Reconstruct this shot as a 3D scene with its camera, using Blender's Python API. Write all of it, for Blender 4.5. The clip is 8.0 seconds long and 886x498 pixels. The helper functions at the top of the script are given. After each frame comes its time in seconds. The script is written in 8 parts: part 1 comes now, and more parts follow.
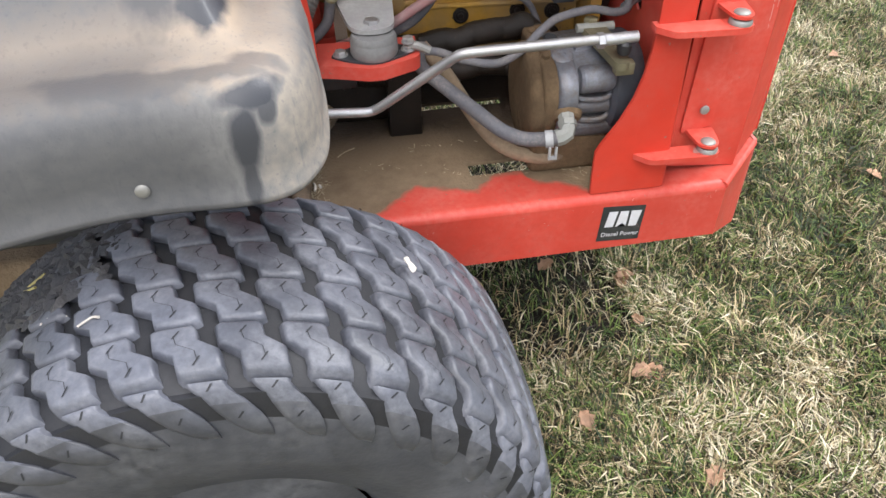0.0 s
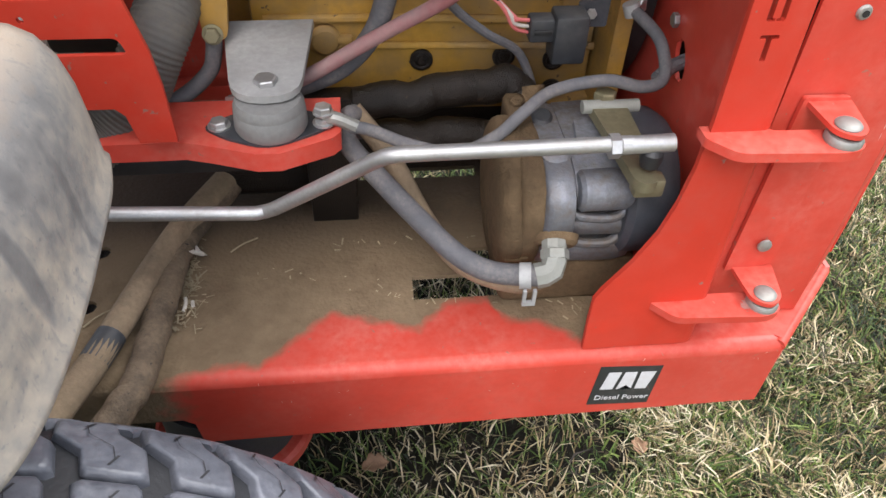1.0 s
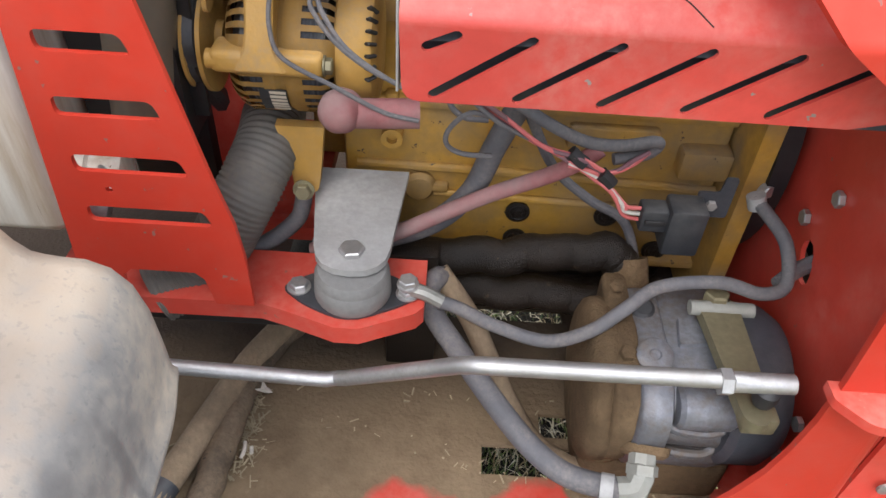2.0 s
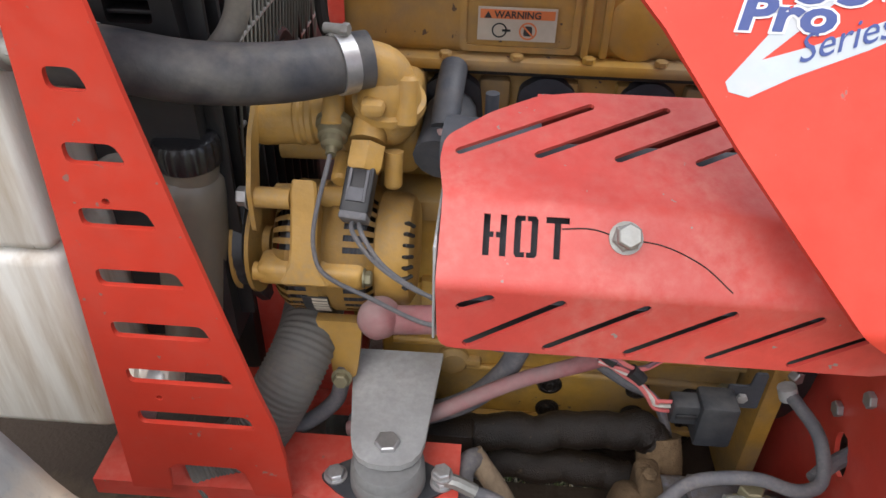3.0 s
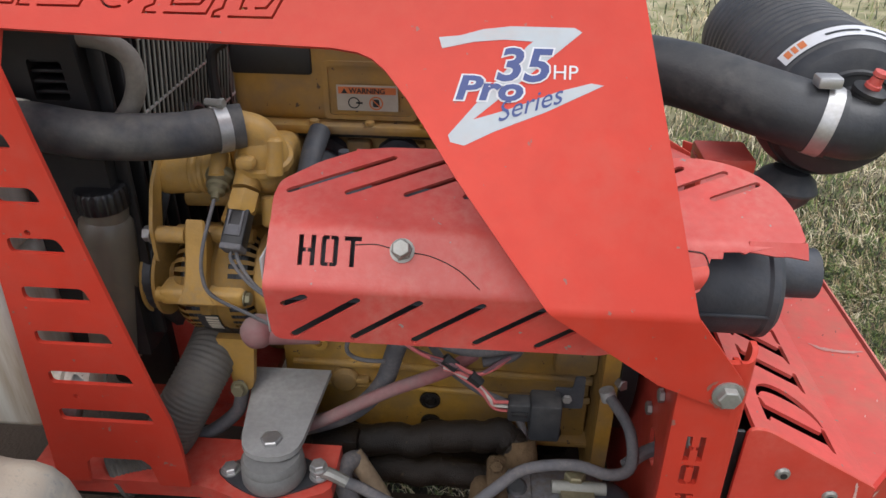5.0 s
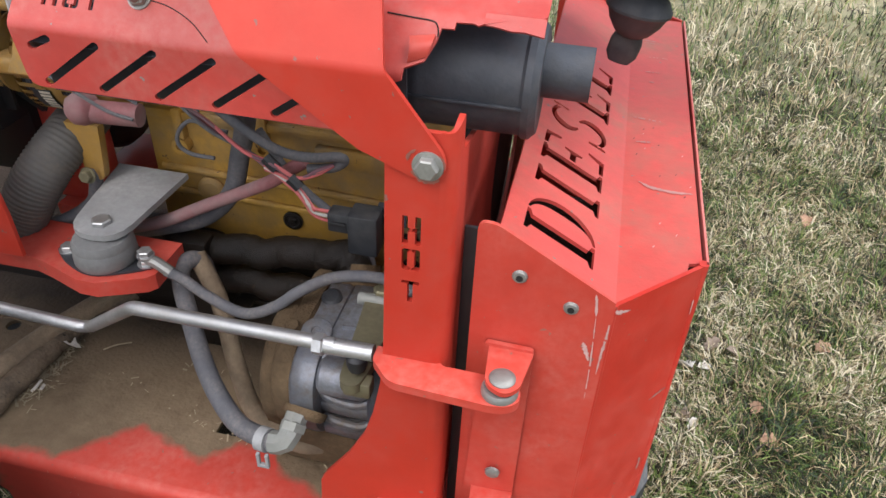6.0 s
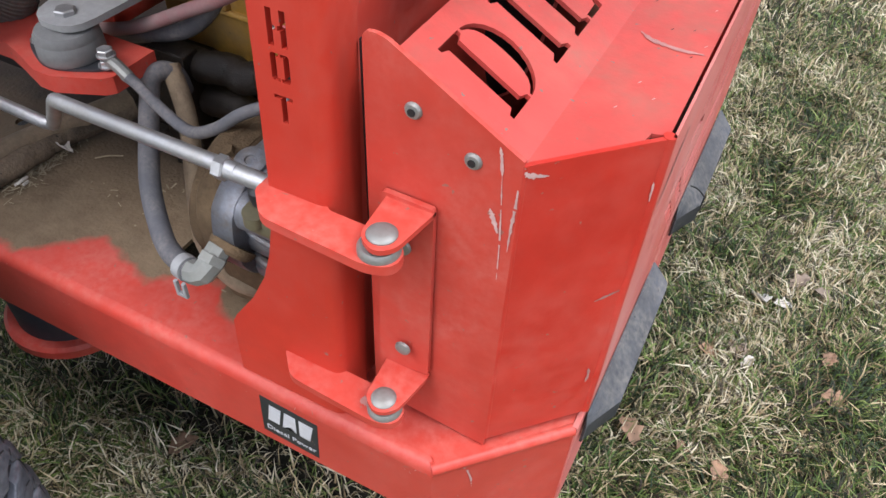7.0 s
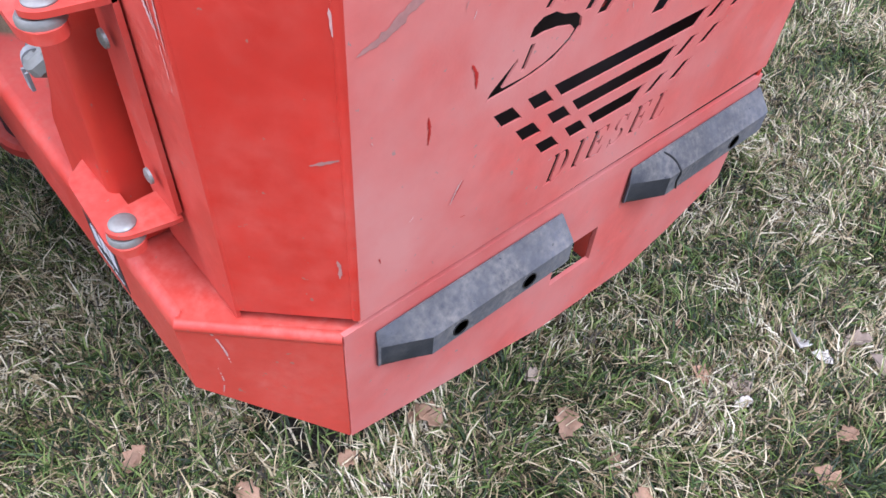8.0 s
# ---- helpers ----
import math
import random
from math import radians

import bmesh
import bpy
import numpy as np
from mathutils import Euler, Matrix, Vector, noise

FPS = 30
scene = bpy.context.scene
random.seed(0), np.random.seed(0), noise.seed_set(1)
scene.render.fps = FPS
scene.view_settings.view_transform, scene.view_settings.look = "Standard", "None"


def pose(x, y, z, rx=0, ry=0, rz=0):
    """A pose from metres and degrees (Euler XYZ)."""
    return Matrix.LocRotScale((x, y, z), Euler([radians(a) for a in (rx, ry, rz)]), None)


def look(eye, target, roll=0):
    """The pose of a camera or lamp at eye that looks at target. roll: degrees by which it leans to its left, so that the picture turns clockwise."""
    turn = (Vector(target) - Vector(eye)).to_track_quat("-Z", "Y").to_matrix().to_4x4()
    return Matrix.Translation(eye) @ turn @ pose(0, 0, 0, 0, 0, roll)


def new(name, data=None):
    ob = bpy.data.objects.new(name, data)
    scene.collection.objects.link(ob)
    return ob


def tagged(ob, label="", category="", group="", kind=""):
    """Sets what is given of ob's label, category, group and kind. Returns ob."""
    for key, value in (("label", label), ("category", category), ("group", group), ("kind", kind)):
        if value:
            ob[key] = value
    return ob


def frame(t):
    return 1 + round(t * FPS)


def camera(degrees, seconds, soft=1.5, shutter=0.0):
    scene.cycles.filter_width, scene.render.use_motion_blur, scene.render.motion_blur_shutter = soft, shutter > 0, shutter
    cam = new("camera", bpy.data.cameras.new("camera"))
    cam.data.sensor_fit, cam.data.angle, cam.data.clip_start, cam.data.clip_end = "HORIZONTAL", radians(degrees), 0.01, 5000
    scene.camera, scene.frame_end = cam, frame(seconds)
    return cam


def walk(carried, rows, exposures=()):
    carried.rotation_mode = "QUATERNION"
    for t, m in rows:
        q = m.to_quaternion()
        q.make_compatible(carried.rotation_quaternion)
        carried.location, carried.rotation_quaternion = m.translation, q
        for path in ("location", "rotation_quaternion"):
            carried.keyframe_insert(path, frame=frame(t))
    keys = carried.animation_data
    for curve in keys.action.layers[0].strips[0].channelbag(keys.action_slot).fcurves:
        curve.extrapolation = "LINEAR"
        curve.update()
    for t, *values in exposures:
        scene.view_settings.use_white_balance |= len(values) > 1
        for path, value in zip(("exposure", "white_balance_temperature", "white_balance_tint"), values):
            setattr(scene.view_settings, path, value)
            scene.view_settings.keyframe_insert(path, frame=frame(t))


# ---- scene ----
cam = camera(61.8, 8.0)
PATH = [
    (0, (-0.613, -0.925, 1.297), (-0.375, 0.562, -0.019), -0.9),
    (0.5, (-0.543, -0.683, 1.264), (-0.289, 0.789, -0.066), 0.5),
    (1, (-0.448, -0.492, 1.213), (-0.251, 0.929, -0.18), 2.6),
    (1.5, (-0.422, -0.401, 1.227), (-0.341, 1.004, -0.195), 2.9),
    (2, (-0.458, -0.339, 1.293), (-0.455, 1.13, -0.064), 3.7),
    (2.2, (-0.464, -0.323, 1.318), (-0.489, 1.181, 0.0), 3.4),
    (3.3, (-0.465, -0.289, 1.415), (-0.584, 1.353, 0.279), 0.8),
    (3.5, (-0.465, -0.291, 1.429), (-0.592, 1.374, 0.328), 0.4),
    (4, (-0.457, -0.306, 1.449), (-0.597, 1.399, 0.412), -0.4),
    (4.2, (-0.453, -0.325, 1.453), (-0.595, 1.389, 0.433), -0.5),
    (5.3, (-0.19, -0.465, 1.442), (-0.3, 1.245, 0.412), 0.9),
    (5.5, (-0.107, -0.467, 1.424), (-0.252, 1.223, 0.363), 1.8),
    (6, (0.005, -0.455, 1.338), (-0.306, 1.112, 0.134), 2.7),
    (6.5, (0.092, -0.377, 1.258), (-0.348, 1.041, -0.081), 2.9),
    (7, (0.178, -0.325, 1.235), (-0.416, 0.94, -0.196), 3.0),
    (7.5, (0.414, -0.214, 1.163), (-0.378, 0.877, -0.314), 3.4),
    (7.8, (0.483, -0.157, 1.153), (-0.43, 0.811, -0.34), 3.4),
    (8, (0.482, -0.095, 1.121), (-0.483, 0.829, -0.368), 4.3),
]
EXPOSURES = [(0, 1.35, 6200, 11), (0.5, 1.38, 6200, 11), (1, 1.4, 6250, 11), (1.5, 1.5, 6250, 11), (2, 1.45, 6200, 11), (3.5, 0.87, 6200, 11), (4, 0.55, 6200, 11), (5.5, 0.76, 6150, 11), (6, 0.98, 6100, 11), (6.5, 1.0, 6000, 11), (7, 1.05, 5900, 12), (7.5, 1.14, 5700, 14), (8, 1.24, 5350, 20)]
walk(cam, [(t, look(eye, target, roll)) for t, eye, target, roll in PATH], EXPOSURES)

# ---- world and light: a bright overcast day ----
world = bpy.data.worlds.new("overcast_sky")
scene.world = world
world.use_nodes = True
wn, wl = world.node_tree.nodes, world.node_tree.links
sky = wn.new("ShaderNodeTexSky")
sky.sky_type, sky.sun_disc = "NISHITA", False
sky.sun_elevation, sky.sun_rotation = radians(55), radians(200)
sky.dust_density, sky.air_density = 4.0, 1.0
soften = wn.new("ShaderNodeHueSaturation")
soften.inputs["Saturation"].default_value = 0.45
wl.new(sky.outputs[0], soften.inputs["Color"])
wl.new(soften.outputs[0], wn["Background"].inputs[0])
wn["Background"].inputs[1].default_value = 0.12
sun = new("sun", bpy.data.lights.new("sun", "SUN"))
sun.data.energy, sun.data.angle, sun.data.color = 1.6, radians(32), (1.0, 0.98, 0.95)
sun.matrix_world = look((1.7, 0.3, 2.6), (0, 0, 0))


# ---- materials ----
def mat(name, base, rough=0.5, metal=0.0, var=0.15, scale=30.0, dust=0.0, dust_col=(0.36, 0.28, 0.19), bump=0.0,
        bump_scale=300.0, chips=0.0, chip_col=(0.25, 0.2, 0.18), coat=0.0, dust_scale=9.0, up=0.0, stretch=None, spec=0.5):
    """A procedural surface: base colour with two scales of variation, dust, chips and fine relief."""
    m = bpy.data.materials.new(name)
    m.use_nodes = True
    n, l = m.node_tree.nodes, m.node_tree.links
    p = n["Principled BSDF"]
    p.inputs["Roughness"].default_value, p.inputs["Metallic"].default_value = rough, metal
    p.inputs["Coat Weight"].default_value, p.inputs["Specular IOR Level"].default_value = coat, spec
    geo = n.new("ShaderNodeNewGeometry")

    def noise_of(sc, detail=5.0, lo=0.35, hi=0.65, rough_n=0.6):
        t = n.new("ShaderNodeTexNoise")
        t.inputs["Scale"].default_value, t.inputs["Detail"].default_value = sc, detail
        t.inputs["Roughness"].default_value = rough_n
        if stretch:
            mp = n.new("ShaderNodeMapping")
            mp.inputs["Scale"].default_value = stretch
            l.new(geo.outputs["Position"], mp.inputs["Vector"])
            l.new(mp.outputs[0], t.inputs["Vector"])
        else:
            l.new(geo.outputs["Position"], t.inputs["Vector"])
        r = n.new("ShaderNodeMapRange")
        r.inputs["From Min"].default_value, r.inputs["From Max"].default_value = lo, hi
        l.new(t.outputs["Fac"], r.inputs["Value"])
        return r.outputs[0], t.outputs["Fac"]

    def mix(fac, a, b):
        x = n.new("ShaderNodeMix")
        x.data_type = "RGBA"
        for sock, v in ((x.inputs[0], fac), (x.inputs[6], a), (x.inputs[7], b)):
            if isinstance(v, bpy.types.NodeSocket):
                l.new(v, sock)
            elif isinstance(v, tuple):
                sock.default_value = (*v[:3], 1)
            else:
                sock.default_value = v
        return x.outputs[2]

    def times(a, b):
        x = n.new("ShaderNodeMath")
        x.operation = "MULTIPLY"
        for sock, v in zip(x.inputs, (a, b)):
            if isinstance(v, bpy.types.NodeSocket):
                l.new(v, sock)
            else:
                sock.default_value = v
        return x.outputs[0]

    big, _ = noise_of(scale * 0.2)
    fine, raw = noise_of(scale * 4)
    dark = tuple(c * (1 - var) for c in base)
    light = tuple(min(1, c * (1 + var)) for c in base)
    col = mix(big, dark, light)
    col = mix(times(fine, 0.35), col, tuple(c * (1 - 1.6 * var) for c in base))
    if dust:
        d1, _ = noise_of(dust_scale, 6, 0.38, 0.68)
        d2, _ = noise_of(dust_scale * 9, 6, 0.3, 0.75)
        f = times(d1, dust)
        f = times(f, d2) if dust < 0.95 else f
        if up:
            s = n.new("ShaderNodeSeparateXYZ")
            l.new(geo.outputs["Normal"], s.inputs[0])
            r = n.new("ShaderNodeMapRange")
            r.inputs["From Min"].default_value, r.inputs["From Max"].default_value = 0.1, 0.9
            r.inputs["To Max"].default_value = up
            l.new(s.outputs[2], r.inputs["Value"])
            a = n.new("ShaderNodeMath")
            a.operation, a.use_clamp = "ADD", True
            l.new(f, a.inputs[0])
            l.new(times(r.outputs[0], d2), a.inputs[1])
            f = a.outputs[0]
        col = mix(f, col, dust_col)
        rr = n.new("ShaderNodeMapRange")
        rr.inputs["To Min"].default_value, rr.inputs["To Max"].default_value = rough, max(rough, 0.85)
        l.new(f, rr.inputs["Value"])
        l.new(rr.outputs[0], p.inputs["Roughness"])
    if chips:
        c1, _ = noise_of(95, 3, 0.72 - 0.08 * chips, 0.75 - 0.08 * chips)
        col = mix(c1, col, chip_col)
    l.new(col, p.inputs["Base Color"])
    if bump:
        b = n.new("ShaderNodeBump")
        b.inputs["Strength"].default_value, b.inputs["Distance"].default_value = bump, 0.002
        t = n.new("ShaderNodeTexNoise")
        t.inputs["Scale"].default_value, t.inputs["Detail"].default_value = bump_scale, 4
        l.new(geo.outputs["Position"], t.inputs["Vector"])
        l.new(t.outputs["Fac"], b.inputs["Height"])
        l.new(b.outputs[0], p.inputs["Normal"])
    return m


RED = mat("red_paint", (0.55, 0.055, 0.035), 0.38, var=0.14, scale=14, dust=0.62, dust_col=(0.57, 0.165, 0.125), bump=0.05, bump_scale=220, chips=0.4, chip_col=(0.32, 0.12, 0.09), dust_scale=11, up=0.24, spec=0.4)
RED_FADED = mat("faded_red_paint", (0.52, 0.06, 0.046), 0.42, var=0.16, scale=22, dust=0.6, dust_col=(0.5, 0.23, 0.19), bump=0.08, bump_scale=300, chips=0.3, dust_scale=12)
ORANGE = mat("orange_red_paint", (0.5, 0.038, 0.02), 0.42, var=0.12, scale=9, dust=0.5, dust_col=(0.47, 0.1, 0.07), bump=0.05, bump_scale=220, chips=0.35, chip_col=(0.26, 0.11, 0.09), dust_scale=6, spec=0.28)
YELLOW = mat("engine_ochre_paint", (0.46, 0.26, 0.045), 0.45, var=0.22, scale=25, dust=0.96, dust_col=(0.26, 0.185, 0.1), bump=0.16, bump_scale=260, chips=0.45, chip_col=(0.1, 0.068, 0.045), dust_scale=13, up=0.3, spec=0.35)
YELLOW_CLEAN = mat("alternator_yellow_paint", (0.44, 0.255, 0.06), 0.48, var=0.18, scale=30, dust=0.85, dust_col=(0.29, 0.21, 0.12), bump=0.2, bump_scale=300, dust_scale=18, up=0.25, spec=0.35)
MUD = mat("dry_mud", (0.135, 0.09, 0.05), 0.95, var=0.4, scale=30, bump=0.9, bump_scale=330, dust=0.7, dust_col=(0.22, 0.155, 0.088), spec=0.2)
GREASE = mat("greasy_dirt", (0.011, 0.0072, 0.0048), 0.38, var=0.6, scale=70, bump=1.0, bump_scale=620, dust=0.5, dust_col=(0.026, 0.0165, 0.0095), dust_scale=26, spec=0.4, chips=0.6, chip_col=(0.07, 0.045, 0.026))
ZINC = mat("zinc_plate", (0.46, 0.46, 0.46), 0.4, metal=0.75, var=0.2, scale=60, dust=0.55, dust_col=(0.36, 0.32, 0.26), bump=0.08, dust_scale=22)
STEEL_GREY = mat("dull_steel", (0.36, 0.36, 0.355), 0.65, metal=0.1, var=0.25, scale=35, dust=0.6, dust_col=(0.3, 0.265, 0.21), bump=0.15)
DUSTY_STEEL = mat("dust_covered_steel", (0.2, 0.2, 0.195), 0.75, metal=0.05, var=0.25, scale=35, dust=0.6, dust_col=(0.27, 0.24, 0.2), bump=0.15)
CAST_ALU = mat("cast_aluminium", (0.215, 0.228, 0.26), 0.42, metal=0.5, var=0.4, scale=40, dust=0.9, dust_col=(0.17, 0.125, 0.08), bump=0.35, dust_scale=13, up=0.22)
BRASSY = mat("yellow_zinc", (0.21, 0.19, 0.115), 0.5, metal=0.5, var=0.25, scale=40, dust=0.6, dust_col=(0.22, 0.185, 0.125), dust_scale=20)
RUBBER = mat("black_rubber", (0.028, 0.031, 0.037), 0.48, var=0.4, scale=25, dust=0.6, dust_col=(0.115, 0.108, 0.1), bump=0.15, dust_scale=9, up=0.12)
HOSE = mat("dusty_rubber_hose", (0.1, 0.1, 0.11), 0.75, var=0.2, scale=40, dust=0.75, dust_col=(0.25, 0.22, 0.2), bump=0.2, dust_scale=25)
MUD_HOSE = mat("mud_covered_hose", (0.24, 0.175, 0.112), 0.9, var=0.35, scale=40, dust=0.6, dust_col=(0.34, 0.265, 0.165), bump=0.6)
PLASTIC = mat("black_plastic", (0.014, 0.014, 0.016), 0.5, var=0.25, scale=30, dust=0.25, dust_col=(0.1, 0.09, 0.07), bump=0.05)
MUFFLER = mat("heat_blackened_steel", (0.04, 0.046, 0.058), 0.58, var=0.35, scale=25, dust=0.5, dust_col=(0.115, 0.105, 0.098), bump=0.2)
TYRE = mat("tyre_rubber", (0.085, 0.09, 0.108), 0.38, var=0.4, scale=30, dust=0.7, dust_col=(0.23, 0.235, 0.255), bump=0.3, bump_scale=200, dust_scale=14)
TYRE_SHADE = mat("shaded_groove_rubber", (0.014, 0.0145, 0.017), 0.6, var=0.3, scale=30, dust=0.2, dust_col=(0.04, 0.04, 0.042), bump=0.2)
TYRE_SIDE = mat("tyre_sidewall_rubber", (0.064, 0.067, 0.078), 0.4, var=0.35, scale=20, dust=0.7, dust_col=(0.17, 0.17, 0.175), bump=0.3, bump_scale=160)
WORN_RUBBER = mat("sun_greyed_rubber", (0.1, 0.103, 0.115), 0.7, var=0.4, scale=26, dust=0.9, dust_col=(0.29, 0.265, 0.225), bump=0.4, bump_scale=180, chips=0.25, chip_col=(0.05, 0.05, 0.055), dust_scale=14)
PALE_ZINC = mat("pale_dull_zinc", (0.27, 0.275, 0.25), 0.6, metal=0.15, var=0.18, scale=50, dust=0.5, dust_col=(0.26, 0.22, 0.16), bump=0.08)
SCRAPE = mat("paint_scraped_pale", (0.58, 0.38, 0.35), 0.55, var=0.25, scale=90, dust=0.85, dust_col=(0.5, 0.18, 0.15), dust_scale=30)
SCUFF = mat("grey_scuff", (0.42, 0.19, 0.165), 0.6, var=0.25, scale=60, dust=0.7, dust_col=(0.34, 0.2, 0.17))
FRESH_RED = mat("deep_red_nick", (0.42, 0.02, 0.015), 0.45, var=0.15, scale=60)
TANK = mat("dirty_aluminium_tank", (0.72, 0.69, 0.63), 0.55, metal=0.1, var=0.12, scale=40, dust=0.96, dust_col=(0.37, 0.28, 0.19), bump=0.12, dust_scale=34, chips=0.2, chip_col=(0.2, 0.14, 0.09), stretch=(1, 1, 0.09))
BOTTLE = mat("dirty_translucent_plastic", (0.17, 0.148, 0.12), 0.3, var=0.25, scale=16, dust=0.85, dust_col=(0.2, 0.145, 0.09), dust_scale=14)
CAP_BLACK = mat("glossy_black_cap", (0.012, 0.012, 0.014), 0.28, var=0.3, scale=40, dust=0.3, dust_col=(0.07, 0.065, 0.06), dust_scale=40)
PINK = mat("pinkish_faded_red_cable", (0.31, 0.115, 0.117), 0.7, var=0.3, scale=40, dust=0.95, dust_col=(0.25, 0.2, 0.19), dust_scale=14)
CRUST_HOSE = mat("crusted_dirt_hose", (0.135, 0.098, 0.064), 0.8, var=0.5, scale=60, dust=0.9, dust_col=(0.26, 0.19, 0.12), bump=1.0, bump_scale=210, dust_scale=24, chips=0.7, chip_col=(0.03, 0.024, 0.02))
BLUE_INK = mat("blue_vinyl", (0.02, 0.045, 0.19), 0.45, var=0.1, dust=0.1)
WHITE_INK = mat("white_vinyl", (0.62, 0.63, 0.65), 0.45, var=0.08, dust=0.5, dust_col=(0.48, 0.4, 0.36))
BLACK_INK = mat("black_vinyl", (0.02, 0.024, 0.026), 0.45, var=0.1, dust=0.3, dust_col=(0.16, 0.14, 0.12))
LABEL = mat("pale_label", (0.46, 0.42, 0.34), 0.5, var=0.12, dust=0.7, dust_col=(0.3, 0.23, 0.14))
ORANGE_INK = mat("orange_vinyl", (0.6, 0.17, 0.05), 0.5, var=0.1, dust=0.3)
SILVER = mat("pale_silver_vinyl", (0.4, 0.445, 0.475), 0.42, var=0.12, scale=30, dust=0.6, dust_col=(0.45, 0.36, 0.33))
HOSE_RIB = mat("grey_ribbed_hose", (0.105, 0.1, 0.092), 0.7, var=0.2, scale=40, dust=0.6, dust_col=(0.22, 0.18, 0.13), bump=0.1, dust_scale=20)
DULL_ZINC = mat("weathered_zinc", (0.3, 0.3, 0.28), 0.5, metal=0.6, var=0.2, scale=60, dust=0.5, dust_col=(0.28, 0.24, 0.19), bump=0.08)
TAN_HOSE = mat("dusty_tan_hose", (0.2, 0.185, 0.165), 0.75, var=0.2, scale=40, dust=0.6, dust_col=(0.3, 0.27, 0.22), bump=0.2, dust_scale=25)
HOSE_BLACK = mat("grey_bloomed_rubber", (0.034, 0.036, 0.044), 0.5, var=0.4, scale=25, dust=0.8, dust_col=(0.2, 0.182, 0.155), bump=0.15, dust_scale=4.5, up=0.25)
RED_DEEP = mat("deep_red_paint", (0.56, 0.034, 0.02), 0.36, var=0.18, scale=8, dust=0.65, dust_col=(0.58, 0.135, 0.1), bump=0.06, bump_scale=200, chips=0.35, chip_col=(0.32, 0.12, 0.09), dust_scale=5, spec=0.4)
RED_GRIMY = mat("grimy_faded_red_paint", (0.53, 0.064, 0.05), 0.45, var=0.16, scale=18, dust=0.9, dust_col=(0.27, 0.165, 0.115), bump=0.08, bump_scale=300, chips=0.4, chip_col=(0.2, 0.15, 0.12), dust_scale=4.5)
RED_PALE = mat("pale_red_paint", (0.62, 0.118, 0.096), 0.45, var=0.14, scale=14, dust=0.95, dust_col=(0.57, 0.225, 0.19), bump=0.08, bump_scale=260, chips=0.4, chip_col=(0.33, 0.2, 0.17), dust_scale=5)


def muddy_paint():
    """Red paint under dry mud whose ragged edge follows the outside of the deck."""
    m = RED.copy()
    m.name = "muddy_red_paint"
    n, l = m.node_tree.nodes, m.node_tree.links
    geo = n.new("ShaderNodeNewGeometry")
    sep = n.new("ShaderNodeSeparateXYZ")
    l.new(geo.outputs["Position"], sep.inputs[0])
    mr = n.new("ShaderNodeMapRange")
    mr.inputs["From Min"].default_value, mr.inputs["From Max"].default_value = -0.75, 0.05
    l.new(sep.outputs[0], mr.inputs["Value"])
    ramp = n.new("ShaderNodeValToRGB")
    edge = [(-0.72, -0.02), (-0.665, 0.0), (-0.63, 0.016), (-0.575, 0.016), (-0.53, 0.055), (-0.497, 0.086), (-0.44, 0.066), (-0.395, 0.055), (-0.358, 0.092), (-0.31, 0.096), (-0.298, 0.064), (-0.255, 0.055), (-0.205, 0.02), (-0.15, 0.06), (-0.1, 0.3)]
    e = ramp.color_ramp.elements
    for i, (x, y) in enumerate(edge):
        k = (x + 0.75) / 0.8
        v = (y + 0.02) / 0.4
        el = e[i] if i < 2 else e.new(k)
        el.position = k
        el.color = (v, v, v, 1)
    l.new(mr.outputs[0], ramp.inputs["Fac"])
    line = n.new("ShaderNodeMath")
    line.operation, line.inputs[1].default_value, line.inputs[2].default_value = "MULTIPLY_ADD", 0.4, -0.02
    l.new(ramp.outputs[0], line.inputs[0])
    no = n.new("ShaderNodeTexNoise")
    no.inputs["Scale"].default_value, no.inputs["Detail"].default_value = 45, 6
    l.new(geo.outputs["Position"], no.inputs["Vector"])
    d = n.new("ShaderNodeMath")
    d.operation = "SUBTRACT"
    l.new(sep.outputs[1], d.inputs[0])
    l.new(line.outputs[0], d.inputs[1])
    w = n.new("ShaderNodeMath")
    w.operation, w.inputs[1].default_value = "MULTIPLY_ADD", 0.03
    l.new(no.outputs["Fac"], w.inputs[0])
    l.new(d.outputs[0], w.inputs[2])
    fac = n.new("ShaderNodeMapRange")
    fac.inputs["From Min"].default_value, fac.inputs["From Max"].default_value = 0.008, 0.024
    l.new(w.outputs[0], fac.inputs["Value"])
    p = n["Principled BSDF"]
    mud = n.new("ShaderNodeBsdfPrincipled")
    mud.inputs["Roughness"].default_value = 0.95
    t = n.new("ShaderNodeTexNoise")
    t.inputs["Scale"].default_value, t.inputs["Detail"].default_value, t.inputs["Roughness"].default_value = 14, 12, 0.72
    l.new(geo.outputs["Position"], t.inputs["Vector"])
    r2 = n.new("ShaderNodeValToRGB")
    r2.color_ramp.elements[0].position, r2.color_ramp.elements[0].color = 0.28, (0.13, 0.088, 0.049, 1)
    r2.color_ramp.elements[1].position, r2.color_ramp.elements[1].color = 0.72, (0.265, 0.192, 0.115, 1)
    l.new(t.outputs["Fac"], r2.inputs["Fac"])
    # the mud grows darker towards the inside of the deck
    depth_in, oil, dark_mud = n.new("ShaderNodeMath"), n.new("ShaderNodeMapRange"), n.new("ShaderNodeMix")
    depth_in.operation, depth_in.inputs[1].default_value = "MULTIPLY_ADD", 0.16
    l.new(t.outputs["Fac"], depth_in.inputs[0])
    l.new(sep.outputs[1], depth_in.inputs[2])
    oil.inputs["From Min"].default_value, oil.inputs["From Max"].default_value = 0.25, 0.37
    l.new(depth_in.outputs[0], oil.inputs["Value"])
